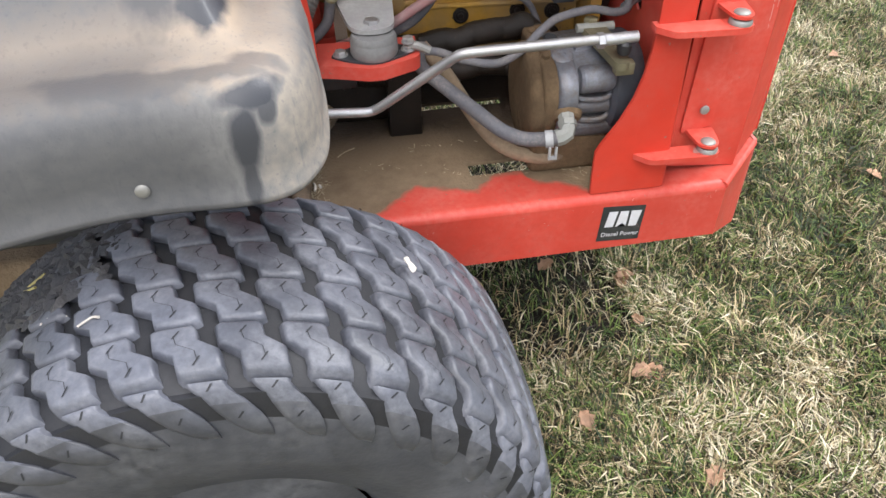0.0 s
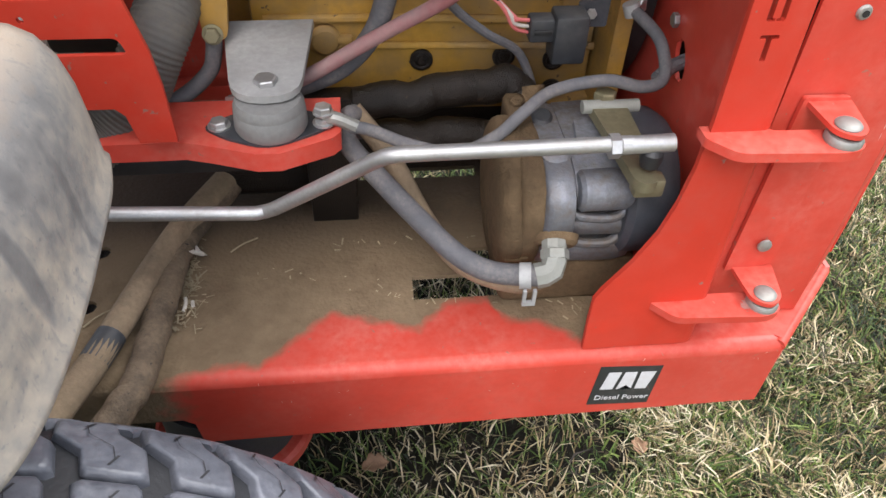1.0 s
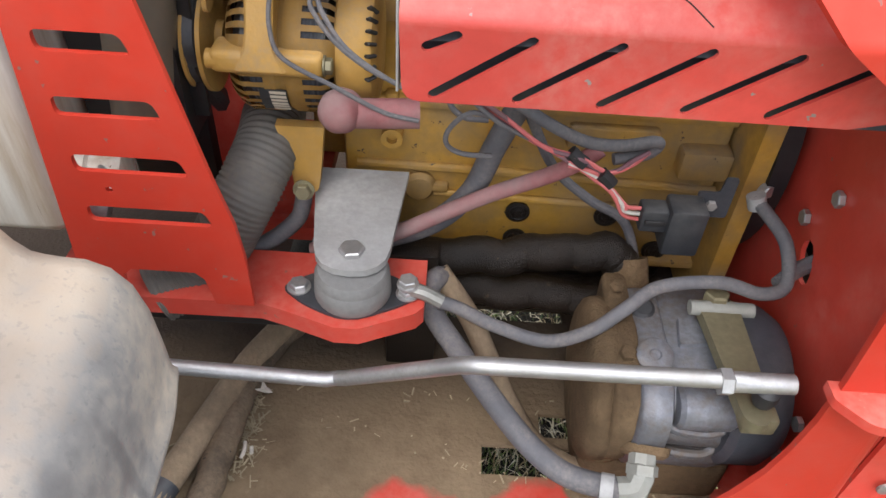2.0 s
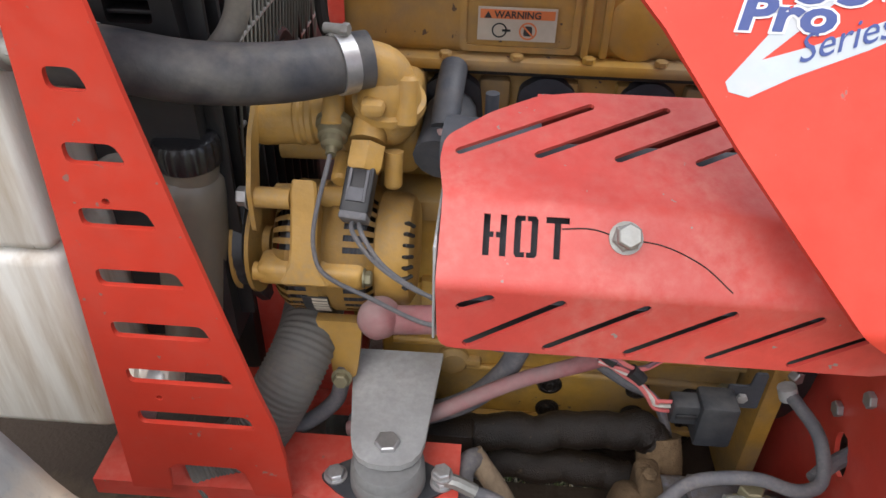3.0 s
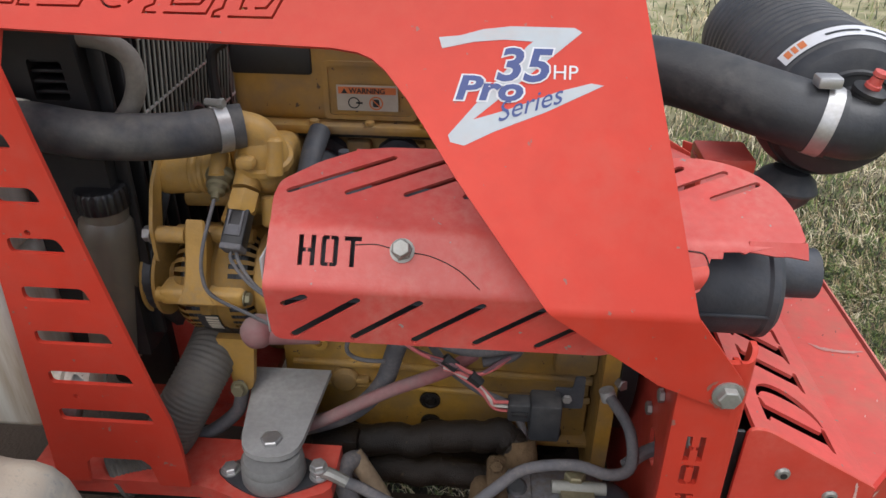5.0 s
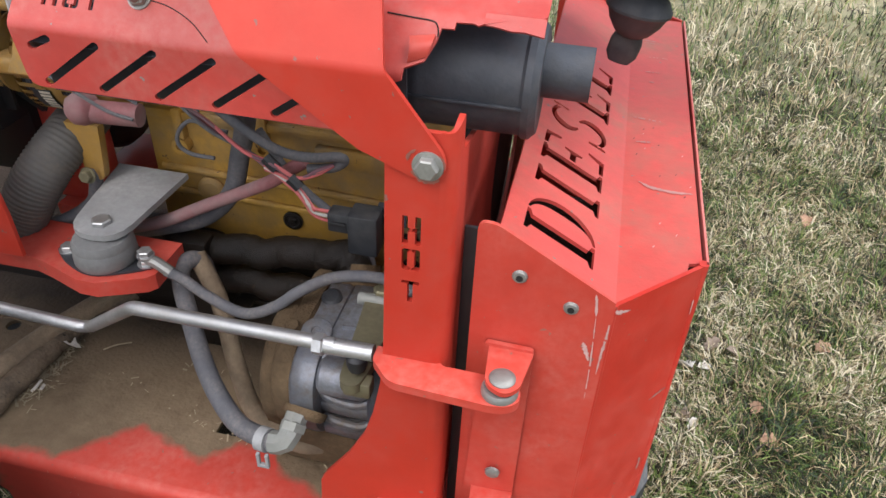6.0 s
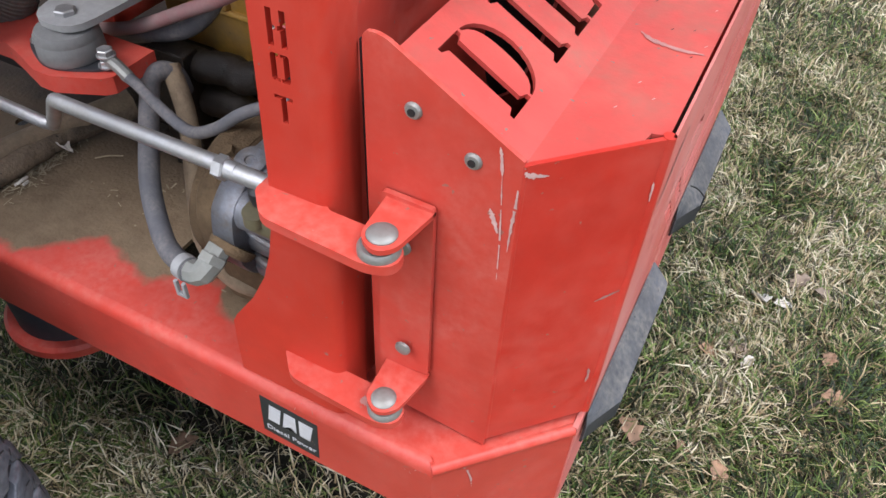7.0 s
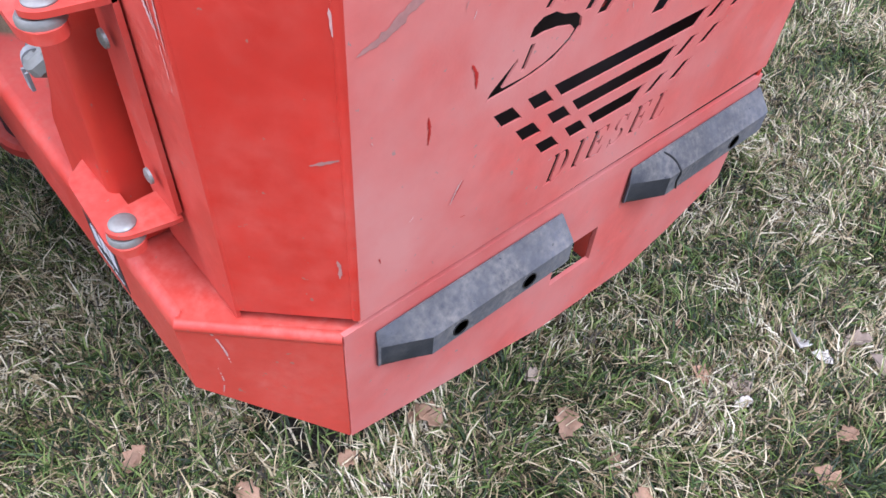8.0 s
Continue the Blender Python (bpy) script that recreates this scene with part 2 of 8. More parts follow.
    dark_mud.data_type = "RGBA"
    dark_mud.inputs[7].default_value = (0.05, 0.034, 0.021, 1)
    l.new(oil.outputs[0], dark_mud.inputs[0])
    l.new(r2.outputs[0], dark_mud.inputs[6])
    l.new(dark_mud.outputs[2], mud.inputs["Base Color"])
    b = n.new("ShaderNodeBump")
    b.inputs["Strength"].default_value, b.inputs["Distance"].default_value = 0.6, 0.004
    t2 = n.new("ShaderNodeTexNoise")
    t2.inputs["Scale"].default_value, t2.inputs["Detail"].default_value = 160, 6
    l.new(geo.outputs["Position"], t2.inputs["Vector"])
    l.new(t2.outputs["Fac"], b.inputs["Height"])
    l.new(b.outputs[0], mud.inputs["Normal"])
    mx = n.new("ShaderNodeMixShader")
    l.new(fac.outputs[0], mx.inputs[0])
    l.new(p.outputs[0], mx.inputs[1])
    l.new(mud.outputs[0], mx.inputs[2])
    l.new(mx.outputs[0], n["Material Output"].inputs["Surface"])
    return m


MUDDY = muddy_paint()


def fender_material():
    """Black moulded plastic under pale dust, wiped dark in a few places."""
    m = bpy.data.materials.new("dusty_black_fender_plastic")
    m.use_nodes = True
    n, l = m.node_tree.nodes, m.node_tree.links
    p = n["Principled BSDF"]
    geo = n.new("ShaderNodeNewGeometry")

    def math_(op, a, b=0.0, clamp=False):
        x = n.new("ShaderNodeMath")
        x.operation, x.use_clamp = op, clamp
        for sock, v in zip(x.inputs, (a, b)):
            if isinstance(v, bpy.types.NodeSocket):
                l.new(v, sock)
            else:
                sock.default_value = v
        return x.outputs[0]

    def mapped(scale_, shift=(0, 0, 0)):
        x = n.new("ShaderNodeMapping")
        x.inputs["Scale"].default_value, x.inputs["Location"].default_value = scale_, shift
        l.new(geo.outputs["Position"], x.inputs["Vector"])
        return x.outputs[0]

    def noise_(vec, sc, detail=5):
        x = n.new("ShaderNodeTexNoise")
        x.inputs["Scale"].default_value, x.inputs["Detail"].default_value = sc, detail
        l.new(vec, x.inputs["Vector"])
        return x.outputs["Fac"]

    def ramp_(v, lo, hi):
        x = n.new("ShaderNodeMapRange")
        x.inputs["From Min"].default_value, x.inputs["From Max"].default_value = lo, hi
        l.new(v, x.inputs["Value"])
        return x.outputs[0]

    fine = noise_(mapped((1, 1, 1)), 75, 9)
    blotch = noise_(mapped((1, 1, 1)), 5.5, 4)
    streak = noise_(mapped((1, 1, 0.5)), 26, 8)
    dust = math_("ADD", math_("ADD", math_("MULTIPLY", ramp_(blotch, 0.3, 0.7), 0.26), 0.44), math_("MULTIPLY", ramp_(fine, 0.3, 0.72), 0.3), True)
    wiped = math_("MULTIPLY", ramp_(streak, 0.6, 0.76), 0.1)
    # fine rubbed lines and pinprick specks in the dust
    wiped = math_("MAXIMUM", wiped, math_("MULTIPLY", ramp_(noise_(mapped((7, 7, 1.2)), 22, 3), 0.6, 0.68), 0.16))
    wiped = math_("MAXIMUM", wiped, math_("MULTIPLY", ramp_(noise_(mapped((1, 1, 1)), 210, 2), 0.62, 0.72), 0.22))
    # wiped marks: a broad smear down the outer face and one along the ledge; darker patches on the hump
    for c, h, strength in (((-0.691, -0.315, 0.9665), (0.027, 0.06, 0.0115), 1.0), ((-0.699, -0.33, 0.928), (0.013, 0.06, 0.04), 1.0), ((-0.6985, -0.332, 0.888), (0.008, 0.06, 0.035), 0.9), ((-0.676, -0.315, 0.953), (0.0075, 0.05, 0.015), 0.85), ((-0.722, -0.292, 0.982), (0.05, 0.015, 0.02), 0.6), ((-0.678, -0.272, 0.982), (0.03, 0.015, 0.02), 0.6),
                           ((-0.8, -0.3, 0.978), (0.07, 0.02, 0.02), 0.55), ((-0.726, -0.212, 1.014), (0.028, 0.035, 0.026), 1.0), ((-0.775, -0.205, 1.03), (0.03, 0.045, 0.04), 0.8), ((-0.637, -0.165, 0.955), (0.015, 0.012, 0.015), 0.35), ((-0.63, -0.2, 0.92), (0.03, 0.007, 0.04), 0.4), ((-0.63, -0.12, 0.9), (0.03, 0.005, 0.05), 0.3)):
        d = n.new("ShaderNodeVectorMath")
        d.operation = "LENGTH"
        l.new(mapped(tuple(1 / v for v in h), tuple(-a / v for a, v in zip(c, h))), d.inputs[0])
        r = math_("ADD", d.outputs["Value"], math_("MULTIPLY", math_("SUBTRACT", streak, 0.5), 1.9))
        wiped = math_("MAXIMUM", wiped, math_("MULTIPLY", ramp_(r, 1.22, 0.7), strength))
    sep = n.new("ShaderNodeSeparateXYZ")
    l.new(geo.outputs["Position"], sep.inputs[0])
    # the dust colour thins out towards lower x
    rubbed = n.new("ShaderNodeMapRange")
    rubbed.inputs["From Min"].default_value, rubbed.inputs["From Max"].default_value = -0.78, -0.65
    rubbed.inputs["To Min"].default_value = 0.3
    l.new(math_("ADD", sep.outputs[0], math_("MULTIPLY", math_("SUBTRACT", blotch, 0.5), 0.25)), rubbed.inputs["Value"])
    dust = math_("MULTIPLY", dust, rubbed.outputs[0])
    dust = math_("MULTIPLY", dust, math_("SUBTRACT", 1.0, wiped, True), True)
    colour = n.new("ShaderNodeValToRGB")
    e = colour.color_ramp.elements
    e[0].position, e[0].color = 0.0, (0.036, 0.038, 0.044, 1)
    e[1].position, e[1].color = 1.0, (0.345, 0.298, 0.235, 1)
    e.new(0.5).color = (0.15, 0.146, 0.14, 1)
    l.new(dust, colour.inputs["Fac"])
    # warm clay dust lies thickest on the ledge at the foot of the hump
    clay = n.new("ShaderNodeMix")
    clay.data_type = "RGBA"
    clay.inputs[7].default_value = (0.5, 0.375, 0.245, 1)
    ledge = math_("ADD", math_("MULTIPLY", math_("ABSOLUTE", math_("SUBTRACT", sep.outputs[2], 0.997)), 20.0), math_("MULTIPLY", fine, 0.8))
    l.new(math_("MULTIPLY", ramp_(ledge, 1.05, 0.35), math_("MULTIPLY", dust, 1.3, True)), clay.inputs[0])
    l.new(colour.outputs[0], clay.inputs[6])
    l.new(clay.outputs[2], p.inputs["Base Color"])
    rough = n.new("ShaderNodeMapRange")
    rough.inputs["To Min"].default_value, rough.inputs["To Max"].default_value = 0.42, 0.9
    l.new(dust, rough.inputs["Value"])
    l.new(rough.outputs[0], p.inputs["Roughness"])
    b = n.new("ShaderNodeBump")
    b.inputs["Strength"].default_value, b.inputs["Distance"].default_value = 0.15, 0.002
    l.new(noise_(mapped((1, 1, 1)), 420, 3), b.inputs["Height"])
    l.new(b.outputs[0], p.inputs["Normal"])
    return m


FENDER = fender_material()


# ---- mesh helpers ----
def bm_join(*parts_):
    """Several bmeshes as one; the others are freed."""
    first = parts_[0]
    for b in parts_[1:]:
        me = bpy.data.meshes.new("tmp")
        b.to_mesh(me)
        b.free()
        first.from_mesh(me)
        bpy.data.meshes.remove(me)
    return first


def part(name, bm, material, parent, label="", angle=35):
    me = bpy.data.meshes.new(name)
    bmesh.ops.recalc_face_normals(bm, faces=bm.faces)
    for f in bm.faces:
        f.smooth = True
    bm.to_mesh(me)
    bm.free()
    me.set_sharp_from_angle(angle=radians(angle))
    me.materials.append(material)
    ob = new(name, me)
    ob.parent = parent
    if label:
        ob["label"] = label
    return ob


def xf(bm, m):
    bmesh.ops.transform(bm, matrix=m, verts=bm.verts)
    return bm


def box(x0, x1, y0, y1, z0, z1, r=0.0, seg=2):
    bm = bmesh.new()
    bmesh.ops.create_cube(bm, size=1.0)
    xf(bm, Matrix.Translation(((x0 + x1) / 2, (y0 + y1) / 2, (z0 + z1) / 2)) @ Matrix.Diagonal((x1 - x0, y1 - y0, z1 - z0, 1)))
    if r:
        bmesh.ops.bevel(bm, geom=bm.edges[:], offset=r, segments=seg, affect="EDGES", profile=0.5)
    return bm


def axis_m(p, d):
    """A frame at p whose z axis points along d."""
    return Matrix.Translation(p) @ Vector(d).to_track_quat("Z", "Y").to_matrix().to_4x4()


def lathe(profile, p=(0, 0, 0), d=(0, 0, 1), seg=28):
    """A body of revolution from (radius, height) pairs, at p along d."""
    bm = bmesh.new()
    rings = []
    for r, h in profile:
        if r < 1e-6:
            rings.append([bm.verts.new((0, 0, h))])
        else:
            rings.append([bm.verts.new((r * math.cos(2 * math.pi * i / seg), r * math.sin(2 * math.pi * i / seg), h)) for i in range(seg)])
    for a, b in zip(rings, rings[1:]):
        for i in range(seg):
            j = (i + 1) % seg
            if len(a) == 1 and len(b) == 1:
                continue
            if len(a) == 1:
                bm.faces.new((a[0], b[i], b[j]))
            elif len(b) == 1:
                bm.faces.new((a[i], a[j], b[0]))
            else:
                bm.faces.new((a[i], a[j], b[j], b[i]))
    for ring in (rings[0], rings[-1]):
        if len(ring) > 1:
            bm.faces.new(ring)
    return xf(bm, axis_m(p, d))


def smooth_path(pts, step=6):
    """A Catmull-Rom line through the points."""
    P = [Vector(p) for p in pts]
    P = [2 * P[0] - P[1]] + P + [2 * P[-1] - P[-2]]
    out = []
    for i in range(1, len(P) - 2):
        a, b, c, d = P[i - 1:i + 3]
        for k in range(step):
            t = k / step
            out.append(0.5 * (2 * b + (c - a) * t + (2 * a - 5 * b + 4 * c - d) * t * t + (3 * b - a - 3 * c + d) * t ** 3))
    out.append(P[-2])
    return out


def tube(pts, r, seg=12, step=6, ribs=0.0, every=2, curve=True):
    """A round hose or rod along the points; ribs: height of corrugations."""
    line = smooth_path(pts, step) if curve else [Vector(p) for p in pts]
    bm = bmesh.new()
    rings, side = [], None
    for i, p in enumerate(line):
        t = (line[min(i + 1, len(line) - 1)] - line[max(i - 1, 0)]).normalized()
        if side is None:
            side = t.orthogonal().normalized()
        side = (side - t * side.dot(t)).normalized()
        up = t.cross(side)
        rr = r + (ribs if (i // every) % 2 else 0)
        rings.append([bm.verts.new(p + rr * (math.cos(a) * side + math.sin(a) * up)) for a in (2 * math.pi * k / seg for k in range(seg))])
    for a, b in zip(rings, rings[1:]):
        for i in range(seg):
            j = (i + 1) % seg
            bm.faces.new((a[i], a[j], b[j], b[i]))
    bm.faces.new(rings[0])
    bm.faces.new(rings[-1])
    return bm


def sheet(outline, holes, th, m, bevel=0.0):
    """A flat cut plate: outline and holes in (u, v), thickness th downwards from w = 0, laid by m."""
    from mathutils import geometry
    loops = [outline] + list(holes)
    flat = [Vector((u, v, 0)) for lp in loops for u, v in lp]
    tris = geometry.tessellate_polygon([[Vector((u, v, 0)) for u, v in lp] for lp in loops])
    bm = bmesh.new()
    top = [bm.verts.new(p) for p in flat]
    low = [bm.verts.new(p - Vector((0, 0, th))) for p in flat]
    for a, b, c in tris:
        for tri_ in ((top[a], top[b], top[c]), (low[c], low[b], low[a])):
            try:
                bm.faces.new(tri_)
            except ValueError:
                pass
    k = 0
    for lp in loops:
        n = len(lp)
        for i in range(n):
            a, b = k + i, k + (i + 1) % n
            bm.faces.new((top[a], top[b], low[b], low[a]))
        k += n
    return xf(bm, m)


def plane_m(o, u, v):
    """A frame with origin o, first axis u and second axis v (made square to u)."""
    u = Vector(u).normalized()
    v = Vector(v)
    v = (v - u * v.dot(u)).normalized()
    w = u.cross(v)
    m = Matrix((u, v, w)).transposed().to_4x4()
    m.translation = Vector(o)
    return m


def round_poly(pts, r, seg=4):
    """Rounds the corners of a polygon; r is one radius or one for each corner."""
    out, n = [], len(pts)
    for i, p in enumerate(pts):
        rr = r[i] if isinstance(r, (list, tuple)) else r
        p, a, b = Vector(p), Vector(pts[i - 1]), Vector(pts[(i + 1) % n])
        if rr <= 0:
            out.append((p.x, p.y))
            continue
        u, v = (a - p), (b - p)
        d = min(rr, u.length * 0.48, v.length * 0.48)
        s, e = p + u.normalized() * d, p + v.normalized() * d
        for k in range(seg + 1):
            t = k / seg
            q = s * (1 - t) ** 2 + p * 2 * t * (1 - t) + e * t * t
            out.append((q.x, q.y))
    return out


def slot(u0, v0, u1, v1, w, seg=4):
    """A slot with round ends from one point to the other."""
    a, b = Vector((u0, v0)), Vector((u1, v1))
    d = (b - a).normalized()
    n = Vector((-d.y, d.x))
    out = []
    for c, s in ((a, 1), (b, -1)):
        for k in range(seg + 1):
            t = math.pi * k / seg
            q = c + (w / 2) * s * (n * math.cos(t) - d * math.sin(t))
            out.append((q.x, q.y))
    return out


def fold_strip(a, b, c, th=0.003, n=7):
    """The rounded bend between two plates: each of a, b, c is the left and right end of a line; b is the sharp fold."""
    bm = bmesh.new()
    rows__ = []
    for i in range(n + 1):
        t = i / n
        rows__.append([Vector(p) * (1 - t) ** 2 + Vector(q) * 2 * t * (1 - t) + Vector(r_) * t * t for p, q, r_ in zip(a, b, c)])
    vs = [[bm.verts.new(p) for p in r_] for r_ in rows__]
    for p, q in zip(vs, vs[1:]):
        bm.faces.new((p[0], p[1], q[1], q[0]))
    bmesh.ops.recalc_face_normals(bm, faces=bm.faces)
    if bm.faces[:][0].normal.y > 0:
        bmesh.ops.reverse_faces(bm, faces=bm.faces)
    bmesh.ops.solidify(bm, geom=bm.faces[:], thickness=th)
    return bm


def ends(m, v, x0, x1):
    return [m @ Vector((x0, v, 0)), m @ Vector((x1, v, 0))]


def disc(u, v, r, seg=10):
    return [(u + r * math.cos(2 * math.pi * i / seg), v + r * math.sin(2 * math.pi * i / seg)) for i in range(seg)]


def rect(u0, v0, u1, v1):
    return [(u0, v0), (u1, v0), (u1, v1), (u0, v1)]


def hex_bolt(p, d, r=0.008, h=0.006, washer=0.0, turn=0):
    """A hexagon head with a chamfered top and, if asked, a washer under it."""
    bm = bmesh.new()
    rings = [[bm.verts.new((k * r * math.cos(math.pi * i / 3), k * r * math.sin(math.pi * i / 3), z)) for i in range(6)] for k, z in ((1, 0), (1, h * 0.85), (0.86, h))]
    for a, b in zip(rings, rings[1:]):
        for i in range(6):
            bm.faces.new((a[i], a[(i + 1) % 6], b[(i + 1) % 6], b[i]))
    bm.faces.new(rings[0])
    bm.faces.new(rings[-1])
    xf(bm, Matrix.Translation((0, 0, 0.0015 if washer else 0)) @ pose(0, 0, 0, 0, 0, turn))
    if washer:
        bm = bm_join(bm, lathe([(washer, 0), (washer, 0.0015), (washer * 0.5, 0.002)], seg=18))
    return xf(bm, axis_m(p, d))


def dome_bolt(p, d, r=0.011, h=0.006):
    return lathe([(r, 0), (r, h * 0.25), (r * 0.85, h * 0.65), (r * 0.5, h * 0.92), (0, h)], p, d, seg=20)


def glyphs(word, gap=0.14, slant=0.25):
    """Stencil capitals with serifs, unit height: a list of cut-out loops, and the width of the word."""
    def stem(x, w=0.2, lo=0.0, hi=1.0):
        return [(x - 0.09, lo), (x + w + 0.09, lo), (x + w + 0.09, lo + 0.05), (x + w, lo + 0.09), (x + w, hi - 0.09), (x + w + 0.09, hi - 0.05),
                (x + w + 0.09, hi), (x - 0.09, hi), (x - 0.09, hi - 0.05), (x, hi - 0.09), (x, lo + 0.09), (x - 0.09, lo + 0.05)]

    def arc(cx, cy, rx, ry, a0, a1, w0, w1, n=12):
        out, inn = [], []
        for i in range(n + 1):
            t = i / n
            a = radians(a0 + (a1 - a0) * t)
            w = w0 + (w1 - w0) * math.sin(math.pi * t)
            out.append((cx + rx * math.cos(a), cy + ry * math.sin(a)))
            inn.append((cx + (rx - w) * math.cos(a), cy + (ry - w * 0.55) * math.sin(a)))
        return out + inn[::-1]
    loops, x = [], 0.0
    for c in word:
        g = []
        if c == "D":
            g, w = [stem(0.09), arc(0.4, 0.5, 0.42, 0.5, -88, 88, 0.06, 0.2)], 0.82
        elif c == "I":
            g, w = [stem(0.09)], 0.38
        elif c == "E":
            g, w = [stem(0.09), [(0.42, 0), (0.75, 0), (0.8, 0.27), (0.74, 0.27), (0.66, 0.08), (0.42, 0.07)],
                    [(0.42, 0.93), (0.64, 0.92), (0.7, 0.74), (0.76, 0.74), (0.73, 1), (0.42, 1)],
                    [(0.33, 0.46), (0.5, 0.46), (0.53, 0.36), (0.58, 0.36), (0.58, 0.66), (0.53, 0.66), (0.5, 0.56), (0.33, 0.56)]], 0.82
        elif c == "S":
            top = arc(0.34, 0.74, 0.3, 0.26, 30, 250, 0.07, 0.17)
            low = arc(0.34, 0.27, 0.32, 0.27, -150, 70, 0.07, 0.19)
            g, w = [top, low, [(0.57, 0.72), (0.63, 0.72), (0.63, 1.0), (0.58, 1.0), (0.53, 0.9)], [(0.04, 0), (0.08, 0), (0.13, 0.1), (0.09, 0.3), (0.03, 0.3)]], 0.7
        elif c == "L":
            g, w = [stem(0.09), [(0.42, 0), (0.72, 0), (0.78, 0.3), (0.72, 0.3), (0.63, 0.08), (0.42, 0.07)]], 0.8
        loops += [[(x + u + slant * v, v) for u, v in lp] for lp in g]
        x += w + gap
    return loops, x - gap


def block_letters(word, w=0.62, s=0.17, gap=0.2):
    """Plain stencil capitals H, O, T of unit height."""
    loops, x = [], 0.0
    for c in word:
        if c == "H":
            g = [[(0, 0), (s, 0), (s, 0.44), (w / 2 - 0.03, 0.44), (w / 2 - 0.03, 0.58), (s, 0.58), (s, 1), (0, 1)],
                 [(w - s, 0), (w, 0), (w, 1), (w - s, 1), (w - s, 0.58), (w / 2 + 0.03, 0.58), (w / 2 + 0.03, 0.44), (w - s, 0.44)]]
        elif c == "O":
            g = [[(w * 0.46, 0), (w * 0.46, 0.13), (s, 0.13), (s, 0.87), (w * 0.46, 0.87), (w * 0.46, 1), (0.06, 1), (0, 0.92), (0, 0.08), (0.06, 0)]]
            g.append([(w - u, v) for u, v in g[0]][::-1])
        else:
            g = [[(0, 0.85), (w / 2 - s / 2, 0.85), (w / 2 - s / 2, 0), (w / 2 + s / 2, 0), (w / 2 + s / 2, 0.85), (w, 0.85), (w, 1), (0, 1)]]
        loops += [[(x + u, v) for u, v in lp] for lp in g]
        x += w + gap
    return loops, x - gap


def scaled(loops, u0, v0, su, sv):
    return [[(u0 + su * u, v0 + sv * v) for u, v in lp] for lp in loops]


def text_bm(words, size, m, thick=0.0004, shear=0.0, bold=0.0):
    cu = bpy.data.curves.new("tmp_text", "FONT")
    cu.body, cu.size, cu.extrude, cu.shear, cu.offset, cu.resolution_u = words, size, thick, shear, bold, 3
    ob = bpy.data.objects.new("tmp_text", cu)
    scene.collection.objects.link(ob)
    bpy.context.view_layer.update()
    me = bpy.data.meshes.new_from_object(ob.evaluated_get(bpy.context.evaluated_depsgraph_get()))
    bpy.data.objects.remove(ob)
    bm = bmesh.new()
    bm.from_mesh(me)
    bpy.data.meshes.remove(me)
    return xf(bm, m)


# ---- ground ----
bm = bmesh.new()
bmesh.ops.create_grid(bm, x_segments=60, y_segments=60, size=150)
for v in bm.verts:
    v.co.x, v.co.y = v.co.x * abs(v.co.x) / 150 * 1.0, v.co.y * abs(v.co.y) / 150
# soil colour taken near black for the shade between the blades
SOIL = mat("shade_dark_soil", (0.014, 0.0105, 0.0065), 1.0, var=0.4, scale=40, dust=0.6, dust_col=(0.018, 0.019, 0.008), bump=0.8, bump_scale=120, dust_scale=5)
# further out the sheet itself carries the colour of the lawn
sn, sl = SOIL.node_tree.nodes, SOIL.node_tree.links
far_geo, far_d, far_f = sn.new("ShaderNodeNewGeometry"), sn.new("ShaderNodeVectorMath"), sn.new("ShaderNodeMapRange")
far_d.operation, far_d.inputs[1].default_value = "DISTANCE", (0.3, 0.8, 0)
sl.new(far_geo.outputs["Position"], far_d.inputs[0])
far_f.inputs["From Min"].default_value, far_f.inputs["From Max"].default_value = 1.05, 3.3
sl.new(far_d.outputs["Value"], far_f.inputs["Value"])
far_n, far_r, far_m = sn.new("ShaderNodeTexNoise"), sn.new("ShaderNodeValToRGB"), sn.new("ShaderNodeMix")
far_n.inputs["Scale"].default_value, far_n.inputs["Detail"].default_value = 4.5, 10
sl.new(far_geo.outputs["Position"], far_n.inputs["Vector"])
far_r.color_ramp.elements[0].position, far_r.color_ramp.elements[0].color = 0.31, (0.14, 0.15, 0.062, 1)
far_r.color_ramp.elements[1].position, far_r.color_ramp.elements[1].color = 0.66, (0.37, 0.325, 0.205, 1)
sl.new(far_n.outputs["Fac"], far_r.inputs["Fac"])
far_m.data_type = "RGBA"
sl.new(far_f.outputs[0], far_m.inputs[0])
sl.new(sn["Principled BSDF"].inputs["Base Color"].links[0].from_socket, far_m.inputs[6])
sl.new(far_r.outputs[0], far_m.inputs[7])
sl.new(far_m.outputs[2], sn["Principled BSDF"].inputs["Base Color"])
ground = tagged(part("ground", bm, SOIL, None), "brown thatch and soil under the thin winter lawn, darkened for shade between blades", "ground", kind="structure")

# ---- the mower ----
mower = new("lawn_mower")
mower.empty_display_size = 0.2
tagged(mower, "red diesel zero-turn mower with exposed yellow engine, on dormant lawn", "mower")

